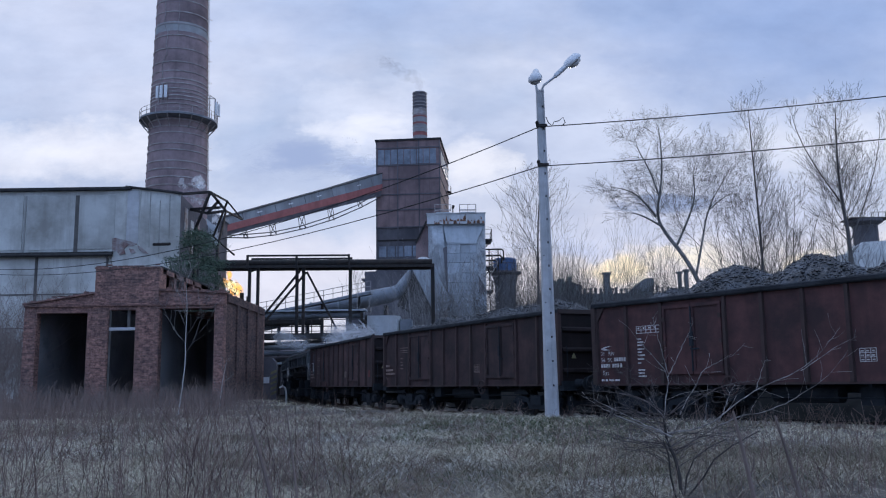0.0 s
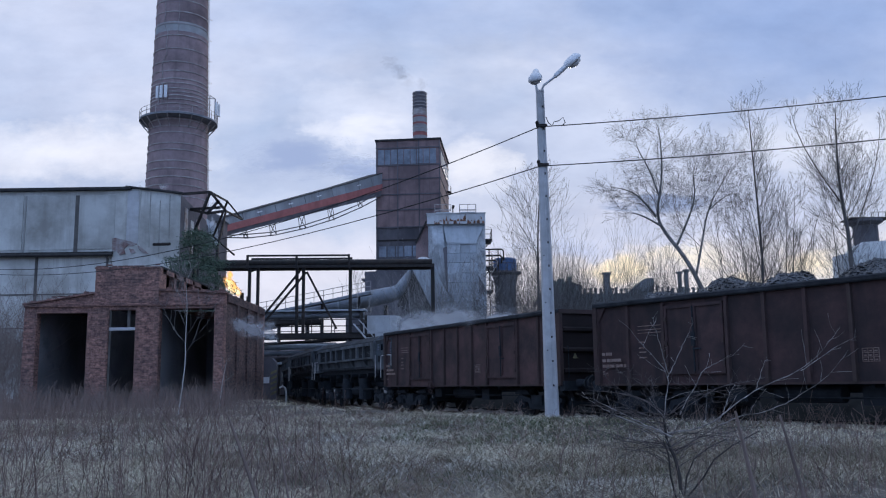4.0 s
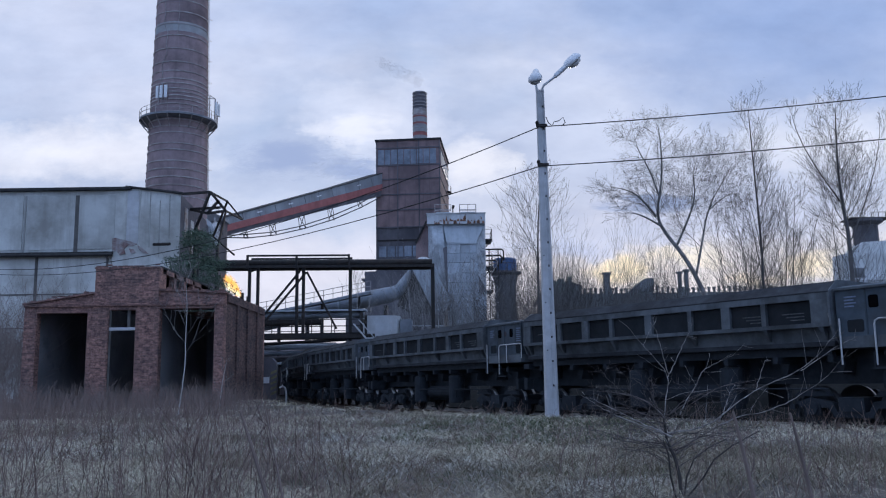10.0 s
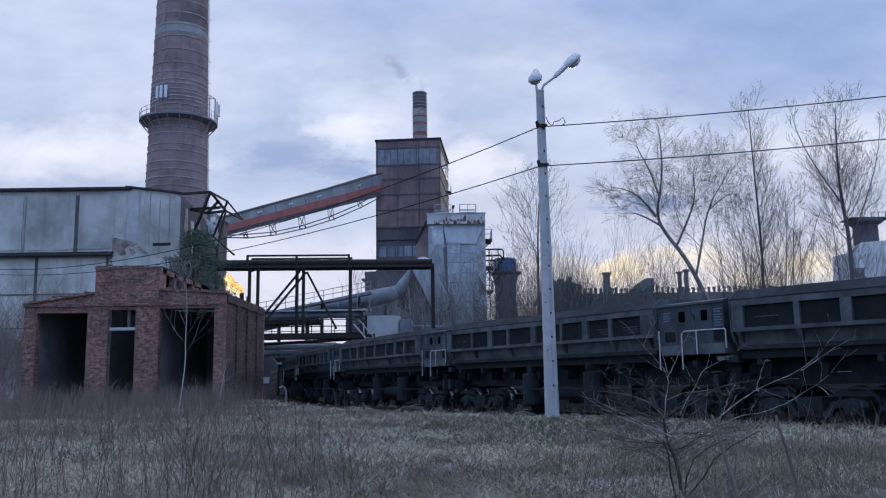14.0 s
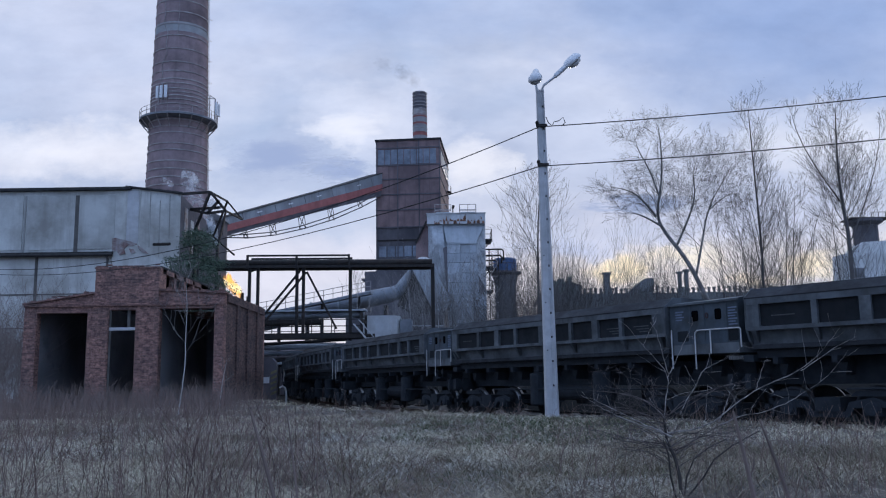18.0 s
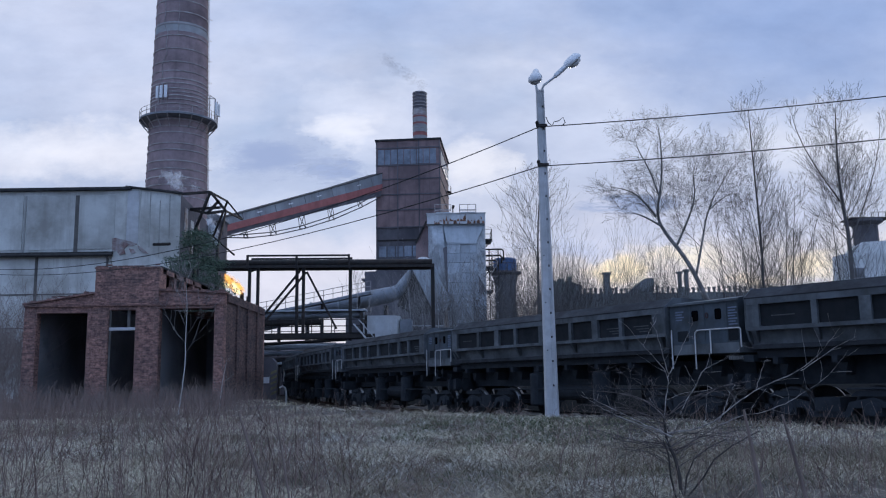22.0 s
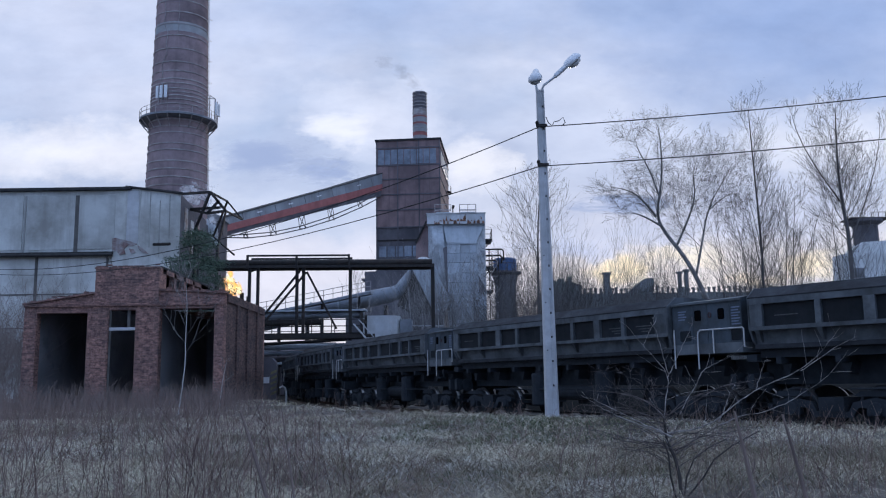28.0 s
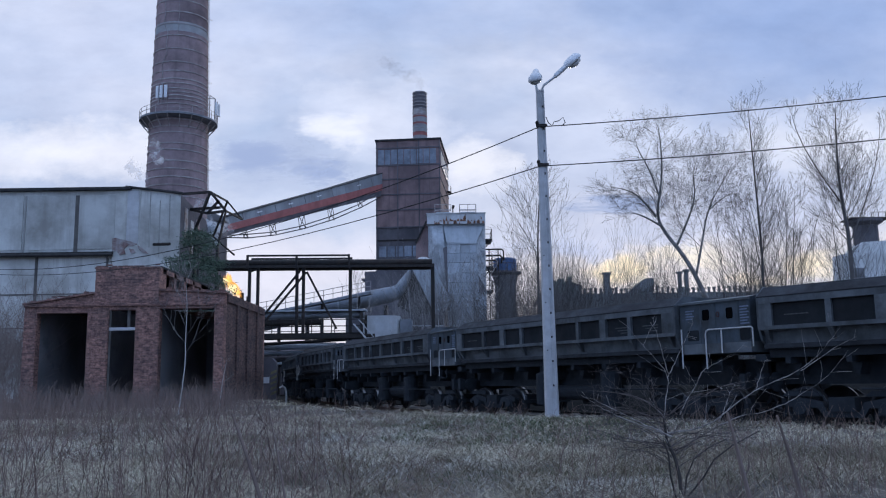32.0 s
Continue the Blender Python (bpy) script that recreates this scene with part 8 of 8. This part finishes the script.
def blades(n, ys, wide, hmin, hmax, width, lean, keep=None, clump=0):
    """Corners and faces of n bent blades standing on the ground within the camera's side of the track."""
    y = ys[0] + (ys[1] - ys[0]) * RNG.random(n) ** 0.8
    x = (RNG.random(n) * 2 - 1) * (wide[0] + wide[1] * y)
    if clump:
        m = max(1, n // clump)
        c = RNG.integers(0, m, n)
        r = 0.03 + 0.004 * y[:m][c]
        x, y = x[:m][c] + RNG.normal(0, 1, n) * r, np.maximum(ys[0], y[:m][c] + RNG.normal(0, 1, n) * r)
    # distance to the track by coarse search
    st = slice(0, len(CX), 4)
    d = np.empty(n)
    for a in range(0, n, 20000):
        e = slice(a, a + 20000)
        g = (CX[st][None] - x[e, None]) ** 2 + (CY[st][None] - y[e, None]) ** 2
        i = g.argmin(1) * 4
        d[e] = (y[e] - CY[i]) * np.cos(HEAD[i]) - (x[e] - CX[i]) * np.sin(HEAD[i])
    ok = d < -2.15
    ok &= ~((x < -11.3) & (y > 45.7))
    if keep is not None:
        ok &= keep(x, y, d)
    x, y = x[ok], y[ok]
    n = len(x)
    z = np.array([ground_height(a, b, c) for a, b, c in zip(x, y, d[ok])]) - 0.01
    h = hmin + (hmax - hmin) * RNG.random(n) ** 1.6
    a = RNG.random(n) * 2 * pi
    l = lean * h * (0.3 + RNG.random(n))
    w = width * (0.6 + 0.8 * RNG.random(n)) * (0.7 + y / 25.0)
    b = RNG.random(n) * pi
    bx, by = np.cos(b) * w / 2, np.sin(b) * w / 2
    lx, ly = np.cos(a) * l, np.sin(a) * l
    v = np.empty((n, 5, 3))
    v[:, 0] = np.stack([x - bx, y - by, z], 1)
    v[:, 1] = np.stack([x + bx, y + by, z], 1)
    v[:, 2] = np.stack([x + 0.35 * lx - bx * 0.8, y + 0.35 * ly - by * 0.8, z + h * 0.6], 1)
    v[:, 3] = np.stack([x + 0.35 * lx + bx * 0.8, y + 0.35 * ly + by * 0.8, z + h * 0.6], 1)
    v[:, 4] = np.stack([x + lx, y + ly, z + h], 1)
    k = np.arange(n)[:, None] * 5
    f = np.concatenate([k + np.array([[0, 1, 3]]), k + np.array([[0, 3, 2]]), k + np.array([[2, 3, 4]])])
    return v.reshape(-1, 3), f


def field():
    def patch(lo, k, ph):
        def keep(x, y, d):
            s = np.sin(x * 0.9 + 1.3 * np.sin(y * 0.5) + ph) + np.sin(y * 1.1 + 0.7 * x + ph) + 0.7 * np.sin(3.1 * x - 2.3 * y + ph)
            # straw thinned near the bush so that the darker colour imitates shade
            return RNG.random(len(x)) < (lo + k * s) * np.where((x > 0.10 * y) & (y < 12), 0.18, 1.0)
        return keep
    def lawn(x, y):
        e = ((x - 1.7) / 2.7) ** 2 + ((y - 19.5) / 6.0) ** 2 + 0.7 * np.sin(3 * x + y) * np.sin(2.1 * y)
        return e < 1.0

    def but_lawn(keep):
        return lambda x, y, d: keep(x, y, d) & (~lawn(x, y) | (RNG.random(len(x)) < 0.6))
    for n, ys, h0, h1, w in ((95000, (4.2, 13), 0.03, 0.15, 0.0055), (85000, (11, 28), 0.03, 0.16, 0.008), (36000, (24, 58), 0.05, 0.22, 0.011)):
        v, f = blades(n, ys, (1.0, 0.56), h0, h1, w, 3.2, but_lawn(patch(0.55, 0.48, 0.0)), 10)
        single("dry_grass", arrays("dry_grass", v, f, M["straw"]), None, "matted straw-coloured dead grass", "grass", kind="stuff")
        v, f = blades(n // 2, ys, (1.0, 0.56), h0, h1 * 1.2, w, 1.6, but_lawn(patch(0.5, -0.48, 0.2)), 18)
        single("dry_grass", arrays("dry_grass", v, f, M["umber"]), None, "dull brown dead grass in tufts", "grass", kind="stuff")
    v, f = blades(26000, (9, 27), (1.0, 0.5), 0.03, 0.11, 0.012, 0.9, lambda x, y, d: (x > -4) & (np.sin(x * 0.8) + np.sin(y * 0.9 + x * 0.3) > 0.3) | (d > -5.0) & (x > -2) & (x < 6))
    single("green_grass", arrays("green_grass", v, f, M["green"]), None, "thin patches of short green grass", "grass", kind="stuff")
    v, f = blades(32000, (13, 27), (5.5, 0), 0.04, 0.12, 0.010, 1.3, lambda x, y, d: lawn(x, y))
    single("green_grass", arrays("green_grass", v, f, M["green"]), None, "mossy green grass near the lamp post", "grass", kind="stuff")
    # extra brown blades: part of the shade round the bush as colour
    v, f = blades(42000, (8, 13.5), (0, 0.6), 0.04, 0.22, 0.0055, 2.0, lambda x, y, d: (x > 0.07 * y) & (RNG.random(len(x)) < 0.75 + 0.3 * np.sin(3 * x + 2 * y)), 12)
    single("dry_grass", arrays("dry_grass", v, f, M["umber"]), None, "brown matted grass round the bush, darker for its shade", "grass", kind="stuff")
    v, f = blades(20000, (6, 13.5), (0, 0.6), 0.03, 0.18, 0.0042, 4.0, lambda x, y, d: (x > 0.07 * y) & (RNG.random(len(x)) < 0.5 + 0.5 * np.sin(4 * x - 3 * y)), 8)
    single("dry_grass", arrays("dry_grass", v, f, M["straw"]), None, "thin straw strewn round the bush", "grass", kind="stuff")
    # taller weeds: a belt before the brick building, sparse ones close by
    v, f = blades(20000, (13, 46), (0, 0.58), 0.2, 1.2, 0.0050, 0.6, lambda x, y, d: (x < -0.215 * y + 0.8 * np.sin(y)) & (RNG.random(len(x)) < np.clip((y - 9) / 36 + 0.25 * np.sin(x * 1.1 + y * 0.6), 0.03, 0.85)))
    single("weeds", arrays("weeds", v, f, M["weed"]), None, "reddish dead stalks before the brick building", "weeds", kind="stuff")
    v, f = blades(26000, (15, 46), (0, 0.58), 0.25, 1.4, 0.0058, 0.55, lambda x, y, d: (x < -0.235 * y + 0.8 * np.sin(y)) & (RNG.random(len(x)) < np.clip((y - 16) / 28 + 0.3 * np.sin(x * 0.9 - y * 0.5), 0.02, 0.75)))
    single("weeds", arrays("weeds", v, f, M["dark_weed"]), None, "tall brown dead weeds before the brick building", "weeds", kind="stuff")
    v, f = blades(6500, (6, 24), (0, 0.58), 0.25, 0.85, 0.006, 0.4, lambda x, y, d: (x < -0.14 * y) & (RNG.random(len(x)) < 0.3 + 0.3 * np.sin(x * 1.7 + y)))
    single("weeds", arrays("weeds", v, f, M["weed"]), None, "reddish-brown dry weed stalks in the grass", "weeds", kind="stuff")
    v, f = blades(4200, (6.2, 19), (0, 0.58), 0.15, 0.62, 0.005, 0.5, lambda x, y, d: x > 0.12 * y)
    single("weeds", arrays("weeds", v, f, M["weed"]), None, "dry weed stalks round the bush", "weeds", kind="stuff")
    v, f = blades(46000, (4.5, 26), (0.5, 0.56), 0.05, 0.17, 0.0045, 3.0, patch(0.42, 0.42, 2.0), 6)
    single("dry_grass", arrays("dry_grass", v, f, M["pale_straw"]), None, "long pale bent straw lying over the field", "grass", kind="stuff")
    v, f = blades(1300, (5, 13), (0, 0.6), 0.35, 1.0, 0.0048, 0.22, lambda x, y, d: (x < -0.12 * y) & (x > -0.38 * y))
    single("weeds", arrays("weeds", v, f, M["weed"]), None, "thin upright reddish stalks close by", "weeds", kind="stuff")
    w = Wood(90)
    for i in range(46):
        x, y = w.rng.uniform(-4.6, -0.6), w.rng.uniform(5.6, 9.5)
        if i > 34:
            x, y = w.rng.uniform(2.2, 4.4), w.rng.uniform(6.2, 8.5)
        w.grow((x, y, 0), (w.rng.uniform(-0.25, 0.25), w.rng.uniform(-0.2, 0.2), 1), w.rng.uniform(0.35, 0.85), 0.006, 2, 3, 0, 0.03, 34, 6, 0.10, 0.45, None, 1.0, 0.0015)
    for i in range(520):
        y = w.rng.uniform(6.5, 30)
        x = w.rng.uniform(-0.52, 0.10 if i % 4 else 0.5) * y
        w.grow((x, y, 0.03), (w.rng.uniform(-0.6, 0.6), w.rng.uniform(-0.5, 0.5), 1), w.rng.uniform(0.15, 0.5), 0.0035, 2, 3, 0.06, 0.0, 46, 8, 0.18, 0.2, None, 1.0, 0.0013 * (0.6 + y / 12))
    near = Wood(91)
    for cx, cy, n, spread, tall in ((-1.20, 5.6, 16, 0.30, 0.75), (-1.75, 5.9, 13, 0.35, 0.85), (-2.35, 6.4, 10, 0.5, 0.8), (-0.95, 7.0, 8, 0.3, 0.7), (-3.4, 7.2, 10, 0.7, 0.7), (1.35, 6.3, 5, 0.3, 0.5), (2.9, 6.4, 7, 0.5, 0.55)):
        for _ in range(n):
            near.grow((cx + near.rng.gauss(0, spread), cy + near.rng.gauss(0, 0.4), 0), (near.rng.uniform(-0.16, 0.16), near.rng.uniform(-0.1, 0.1), 1), tall * near.rng.uniform(0.45, 1.1), 0.0046, 2, 3, 0, 0.04, 26, 4, 0.07, 0.5, None, 1.0, 0.0015)
    single("weeds", near.twig, M["stem"], "clusters of dark upright dead weed stems", "weeds", kind="stuff")
    single("weeds", w.twig, M["weed"], "branched dry reddish weed stems in the grass", "weeds", kind="stuff")
    v, f = blades(5200, (8.0, 9.2), (0, 0.26), 0.015, 0.06, 0.006, 7.0, lambda x, y, d: (x > 0.75) & (x < 2.3), 8)
    single("dry_grass", arrays("dry_grass", v, f, M["pale_straw"]), None, "flattened pale straw beside the bush", "grass", kind="stuff")
    # dark sprawling tufts that break up the mat
    v, f = blades(30000, (6, 34), (0.5, 0.56), 0.06, 0.28, 0.007, 2.2, lambda x, y, d: (np.sin(1.7 * x + 2.0 * np.sin(0.6 * y)) + np.sin(1.3 * y - 0.8 * x) + np.sin(2.9 * x + 1.9 * y)) > np.where(x < -0.24 * y, 0.7, 1.75), 24)
    single("dry_grass", arrays("dry_grass", v, f, M["tuft"]), None, "dark reddish-brown tufts in the dry grass", "grass", kind="stuff")


brick_building()
concrete_hall()
steel_frame()
big_chimney()
coal_tower()
gallery()
pipe_bridge()
duct_works()
filter_house()
far_plant()
yard_railing()
warning_post()
lamp_post()
trees()
pine()
shrub()
field()


# ---------------------------------------------------------------- flare, steam and drifting clouds
M["steam"] = vapour("steam", (0.92, 0.93, 0.95), 0.72, 1.5, 0.0, 2.6, 0.65)
M["thin_steam"] = vapour("thin_steam", (0.90, 0.915, 0.95), 0.42, 1.9, 0.0, 3.0, 0.95)
M["smoke"] = vapour("stack_smoke", (0.30, 0.31, 0.36), 0.14, 1.8)
M["dust_steam"] = vapour("grey_steam", (0.74, 0.77, 0.82), 0.46, 1.5, 0.0, 2.3, 0.5)
M["dark_cloud"] = vapour("dark_cloud", (0.36, 0.43, 0.63), 0.85, 1.9, 1.0, 2.0, 0.22)
M["bright_cloud"] = vapour("bright_cloud", (0.93, 0.92, 0.97), 0.48, 1.8, 1.0, 2.0, 0.25)
M["flame"] = vapour("flame", (1.0, 0.45, 0.10), 0.95, 1.8, 1.5)
M["flame_core"] = vapour("flame_core", (1.0, 0.80, 0.42), 0.95, 1.5, 1.6)


def lump(name, material, size, seed):
    """A lumpy rounded body with half sizes of about one, drawn at a size."""
    bm = bmesh.new()
    bmesh.ops.create_icosphere(bm, subdivisions=3, radius=1.0)
    for v in bm.verts:
        v.co *= 1 + 0.12 * noise.noise(v.co * 1.7 + Vector((seed, 0, 0)))
    me = bpy.data.meshes.new(name)
    bm.to_mesh(me)
    bm.free()
    me.materials.append(material)
    me.polygons.foreach_set("use_smooth", [True] * len(me.polygons))
    ob = new(name, me)
    ob.scale = size
    return ob


def flare():
    f = thing("gas_flare", "burning orange gas flare behind the brick building", "flame", pose(-21.35, 90, 10.6))
    for x, h, r in ((0.25, 0.1, 0.22), (0.9, -0.3, 0.16)):
        st = Mesh()
        st.tube([(x, 0, -10.6), (x, 0, h)], r, 10)
        part("flare_pipe", st, M["black"], f)
    out = []
    for i, (a, c, lean, x, z, mat) in enumerate(((0.62, 1.5, -42, -0.75, 0.75, "flame"), (0.50, 1.1, -30, -0.25, 0.35, "flame"), (0.45, 0.9, -55, -1.25, 1.35, "flame"),
                                                 (0.42, 1.0, -40, -0.6, 0.65, "flame_core"), (0.36, 0.7, -50, -1.05, 1.15, "flame_core"), (0.35, 0.8, -15, -0.95, 1.75, "flame"),
                                                 (0.30, 0.6, -35, -0.1, 0.25, "flame_core"))):
        ob = lump("flame_tongue", M[mat], (a * 1.35, a, c * 1.2), 80 + i)
        ob.parent = f
        out.append((ob, lean, x, z, -0.15 * i))
    return out


def reed(label, base, length, width, lean):
    """A dry blade close to the camera that sways in the wind."""
    t = thing("reed", label, "reed", pose(*base), "swaying reeds")
    m = Mesh()
    pts = [(lean * length * (i / 8) ** 1.6, 0, length * i / 8) for i in range(9)]
    m.tube(pts, [width * (0.35 + 0.65 * sin(pi * (0.15 + 0.8 * (i / 8) ** 1.2))) for i in range(9)], 6)
    part("stem", m, M["dark_weed"], t)
    for k in range(3):
        z = 0.45 + 0.16 * k
        q = Vector((lean * length * z ** 1.6, 0, length * z))
        l = Mesh()
        l.tube([q, q + Vector((0.02 * (-1) ** k, 0.005, 0.035)), q + Vector((0.028 * (-1) ** k, 0.005, 0.085))], [width * 0.3, width * 0.35, 0.0006], 5)
        part("leaf", l, M["dark_weed"], t)
    return t


REEDS = [(reed("dark dry reed blade swaying close to the camera", (-0.44, 3.0, 0.04), 1.04, 0.0085, -0.16), (-0.44, 3.0, 0.04), -4.0, 0.0),
         (reed("thin dry reed swaying close to the camera", (-0.52, 3.4, 0.04), 1.03, 0.005, -0.10), (-0.52, 3.4, 0.04), -2.5, 1.4),
         (reed("dark dry reed blade swaying close to the camera", (1.15, 3.1, 0.04), 1.00, 0.0095, -0.10), (1.15, 3.1, 0.04), -3.0, 2.1),
         (reed("thin dry reed swaying close to the camera", (1.42, 3.3, 0.04), 0.98, 0.0085, -0.12), (1.42, 3.3, 0.04), -4.0, 3.3)]
TONGUES = flare()
# when a burst leaves the vent, and whether it climbs the chimney
BURSTS = [(-1.2, 0), (0.2, 0), (1.3, 0), (5.2, 0), (16.5, 0), (17.3, 0), (20.4, 0), (22.2, 1), (22.9, 1), (23.8, 1), (24.6, 0), (26.9, 0), (27.7, 0), (29.1, 1), (31.7, 0)]
PUFFS = []
for k, (start, high) in enumerate(BURSTS):
    for i in range(3):
        size = 1.15 + 0.28 * ((5 * i + 3 * k) % 4)
        p = lump("steam_puff", M["steam" if i % 2 else "thin_steam"], (size * 1.15, size * 0.7, size), 4 * k + i)
        PUFFS.append((tagged(p, "torn white steam puff rising beside the chimney", "steam", "steam puffs"), start + 0.30 * i, high))
STILL = [lump("steam_puff", M["steam"], (0.75, 0.6, 1.4), 40), lump("steam_puff", M["steam"], (0.85, 0.6, 1.3), 41), lump("steam_puff", M["thin_steam"], (1.0, 0.6, 1.2), 42)]
for p in STILL:
    tagged(p, "white steam standing over a vent", "steam", "steam puffs")
TRAIL = [(lump("coal_steam", M["dust_steam"], (a, b, c), 50 + k), along, up, k) for k, (a, b, c, along, up) in enumerate(
    ((2.6, 1.2, 1.1, -5.6, 3.5), (2.2, 1.2, 1.1, -2.6, 3.7), (2.2, 1.2, 0.8, 0.4, 3.5)))]
# two wisps that the wind tears off the last wagon: time and place
WISPS = [(((1.5, 0.8, 1.05), (1.1, 0.6, 1.2)), [(0.0, -10.44, 57.0, 4.12), (0.5, -9.54, 55.0, 4.44), (1.0, -10.1, 49.0, 4.51), (1.5, -10.75, 45.0, 4.17), (2.0, -11.41, 43.0, 4.56), (2.5, -12.53, 42.0, 4.83), (3.2, -13.73, 42.0, -3.0), (32.0, -13.73, 42.0, -3.0)]),
         (((1.6, 0.8, 0.9), (1.1, 0.6, 1.2)), [(0.0, -7.51, 62.0, 2.72), (2.0, -7.39, 61.0, 3.01), (2.5, -7.98, 58.0, 4.13), (3.0, -9.01, 54.0, 4.3), (3.5, -9.82, 50.0, 4.25), (4.2, -10.75, 45.0, 4.26), (4.8, -11.97, 43.0, 4.57), (5.5, -13.17, 43.0, -3.0), (32.0, -13.17, 43.0, -3.0)])]
WISPS = [(lump("coal_steam", M["dust_steam"], size, 80 + 2 * k + i), i, rows) for k, (sizes, rows) in enumerate(WISPS) for i, size in enumerate(sizes)]
for p, *_ in WISPS:
    tagged(p, "torn wisp of steam blown past the brick ruin", "steam", "steam over the wagons")
for p, *_ in TRAIL:
    tagged(p, "thin grey steam drifting off the warm coal", "steam", "steam over the wagons")
SMOKE = [(lump("stack_smoke", M["smoke"], (a, 2.0, c), 70 + k), p) for k, (a, c, p) in enumerate((
    (2.0, 1.5, (-4.39, 170.0, 61.54)), (2.6, 1.7, (-6.27, 171.0, 63.38)), (3.2, 1.9, (-8.64, 172.0, 65.5)), (3.6, 2.0, (-11.35, 174.0, 67.78)), (2.8, 1.6, (-7.92, 171.5, 64.32))))]
for s, _ in SMOKE:
    tagged(s, "faint grey smoke trailing from the small stack", "smoke", "stack smoke")
SKY_DRIFT = [(lump("cloud", M["dark_cloud"], (330, 60, 120), 60), -560, 905), (lump("cloud", M["dark_cloud"], (190, 60, 75), 61), -300, 850),
             (lump("cloud", M["bright_cloud"], (240, 60, 85), 62), -250, 1040), (lump("cloud", M["dark_cloud"], (330, 60, 60), 63), 900, 700)]
for c, *_ in SKY_DRIFT:
    tagged(c, "soft cloud drifting slowly across the evening sky", "cloud", "drifting clouds")


# ---------------------------------------------------------------- motion of the things
def motions():
    times = [0.5 * i for i in range(32)] + [16.5, 25.5] + [26.0 + 0.5 * i for i in range(13)]
    for ob, off in TRAIN:
        walk(ob, [(t, vehicle_pose(run(t) + off)) for t in times])
    base = run(0.0)
    spin = [4 * i / 30 for i in range(113)] + [16.5, 25.5] + [26.0 + i for i in range(7)]
    turns = [((run(t) - base) / WHEEL_R) for t in spin]
    for w, wagon in wheelsets:
        p = w.location.copy()
        walk(w, [(t, Matrix.Translation(p) @ Matrix.Rotation(a, 4, "Y")) for t, a in zip(spin, turns)])

    rng = random.Random(2)
    for ob, lean, x, z, back in TONGUES:
        rows = []
        for i in range(161):
            a = lean + rng.uniform(-18, 18)
            rows.append((0.2 * i, pose(x + rng.uniform(-0.25, 0.25), back, z + rng.uniform(-0.35, 0.3), 0, a, rng.uniform(-25, 25))))
        walk(ob, rows)
    for ob, base, lean, ph in REEDS:
        walk(ob, [(t, pose(*base, 0, lean + 2.4 * sin(1.1 * t + ph) + 1.3 * sin(2.7 * t + 2 * ph), 0)) for t in [0.4 * i for i in range(81)]])
    # steam: out of the vent, up across the chimney, and away behind it
    low = [Vector(p) for p in ((-26.74, 96, 9.41), (-25.74, 96, 14.46), (-25.99, 96, 18.97), (-26.97, 96, 22.12), (-28.75, 96, 23.72), (-30.7, 96, 24.27), (-32.29, 96, 23.77), (-33.36, 96, 21.55), (-33.6, 96, 17.0))]
    high = [Vector(p) for p in ((-26.74, 96, 9.41), (-25.74, 96, 14.46), (-26.13, 96, 19.3), (-27.24, 96, 22.58), (-28.6, 96, 24.9), (-29.95, 96, 26.77), (-31.42, 96, 28.26), (-32.96, 96, 28.01), (-34.42, 96, 25.64), (-35.1, 96, 18.0))]
    for k, (p, start, climbs) in enumerate(PUFFS):
        line, life = (high, 4.6) if climbs else (low, 4.0)
        rows = []
        for t in [0.4 * i for i in range(81)]:
            u = max(0.0, min(0.9999, (t - start) / life + 0.25)) * (len(line) - 1)
            i = int(u)
            q = line[i].lerp(line[i + 1], u - i)
            q += Vector((0.8 * sin(2.3 * k + 0.5 * t), 0.1 * (k % 5), 0.6 * sin(1.7 * k + 0.6 * t))) * min(1.0, 0.5 * u)
            rows.append((t, Matrix.Translation(q) @ Matrix.Rotation(0.7 * sin(k + 0.4 * t), 4, "Y")))
        walk(p, rows)
    for k, p in enumerate(STILL):
        walk(p, [(t, pose(-22.2 - 0.25 * k + 0.25 * sin(1.3 * t + k), 83 + 0.4 * k, 15.4 + 1.5 * k + 0.3 * sin(0.9 * t + 2 * k), 0, 8 * sin(t + k), 0)) for t in [0.5 * i for i in range(65)]])
    for p, along, up, k in TRAIL:
        rows = []
        for t in [0.5 * i for i in range(32)] + [16.5, 25.5, 28.0, 30.0, 32.0]:
            x, y, _ = on_track(min(60.0, run(t) + LEN / 2 + along - 0.9 * sin(0.5 * t + k) - 0.5 * max(0.0, min(3.0, t - 6.0))))
            sink = 0.9 * max(0.0, min(2.6, t - 6.4))
            rows.append((t, Matrix.Translation((x, y, up + 0.25 * sin(0.8 * t + k) - sink))))
        walk(p, rows)
    for p, i, rows in WISPS:
        walk(p, [(t, Matrix.Translation((x + 0.9 * i, y + 0.3 * i, z - 0.35 * i)) @ Matrix.Rotation(0.4 * sin(2 * t + 3 * i), 4, "Y")) for t, x, y, z in rows])
    for k, (s, p) in enumerate(SMOKE):
        walk(s, [(t, pose(p[0] + 0.8 * sin(0.6 * t + 2 * k), p[1], p[2] + 0.4 * sin(0.8 * t + k), 0, 20 + 12 * sin(0.5 * t + k), 0)) for t in range(33)])
    for c, x, z in SKY_DRIFT:
        walk(c, [(0.0, pose(x, 3400, z)), (32.0, pose(x - 190, 3400, z))])


motions()
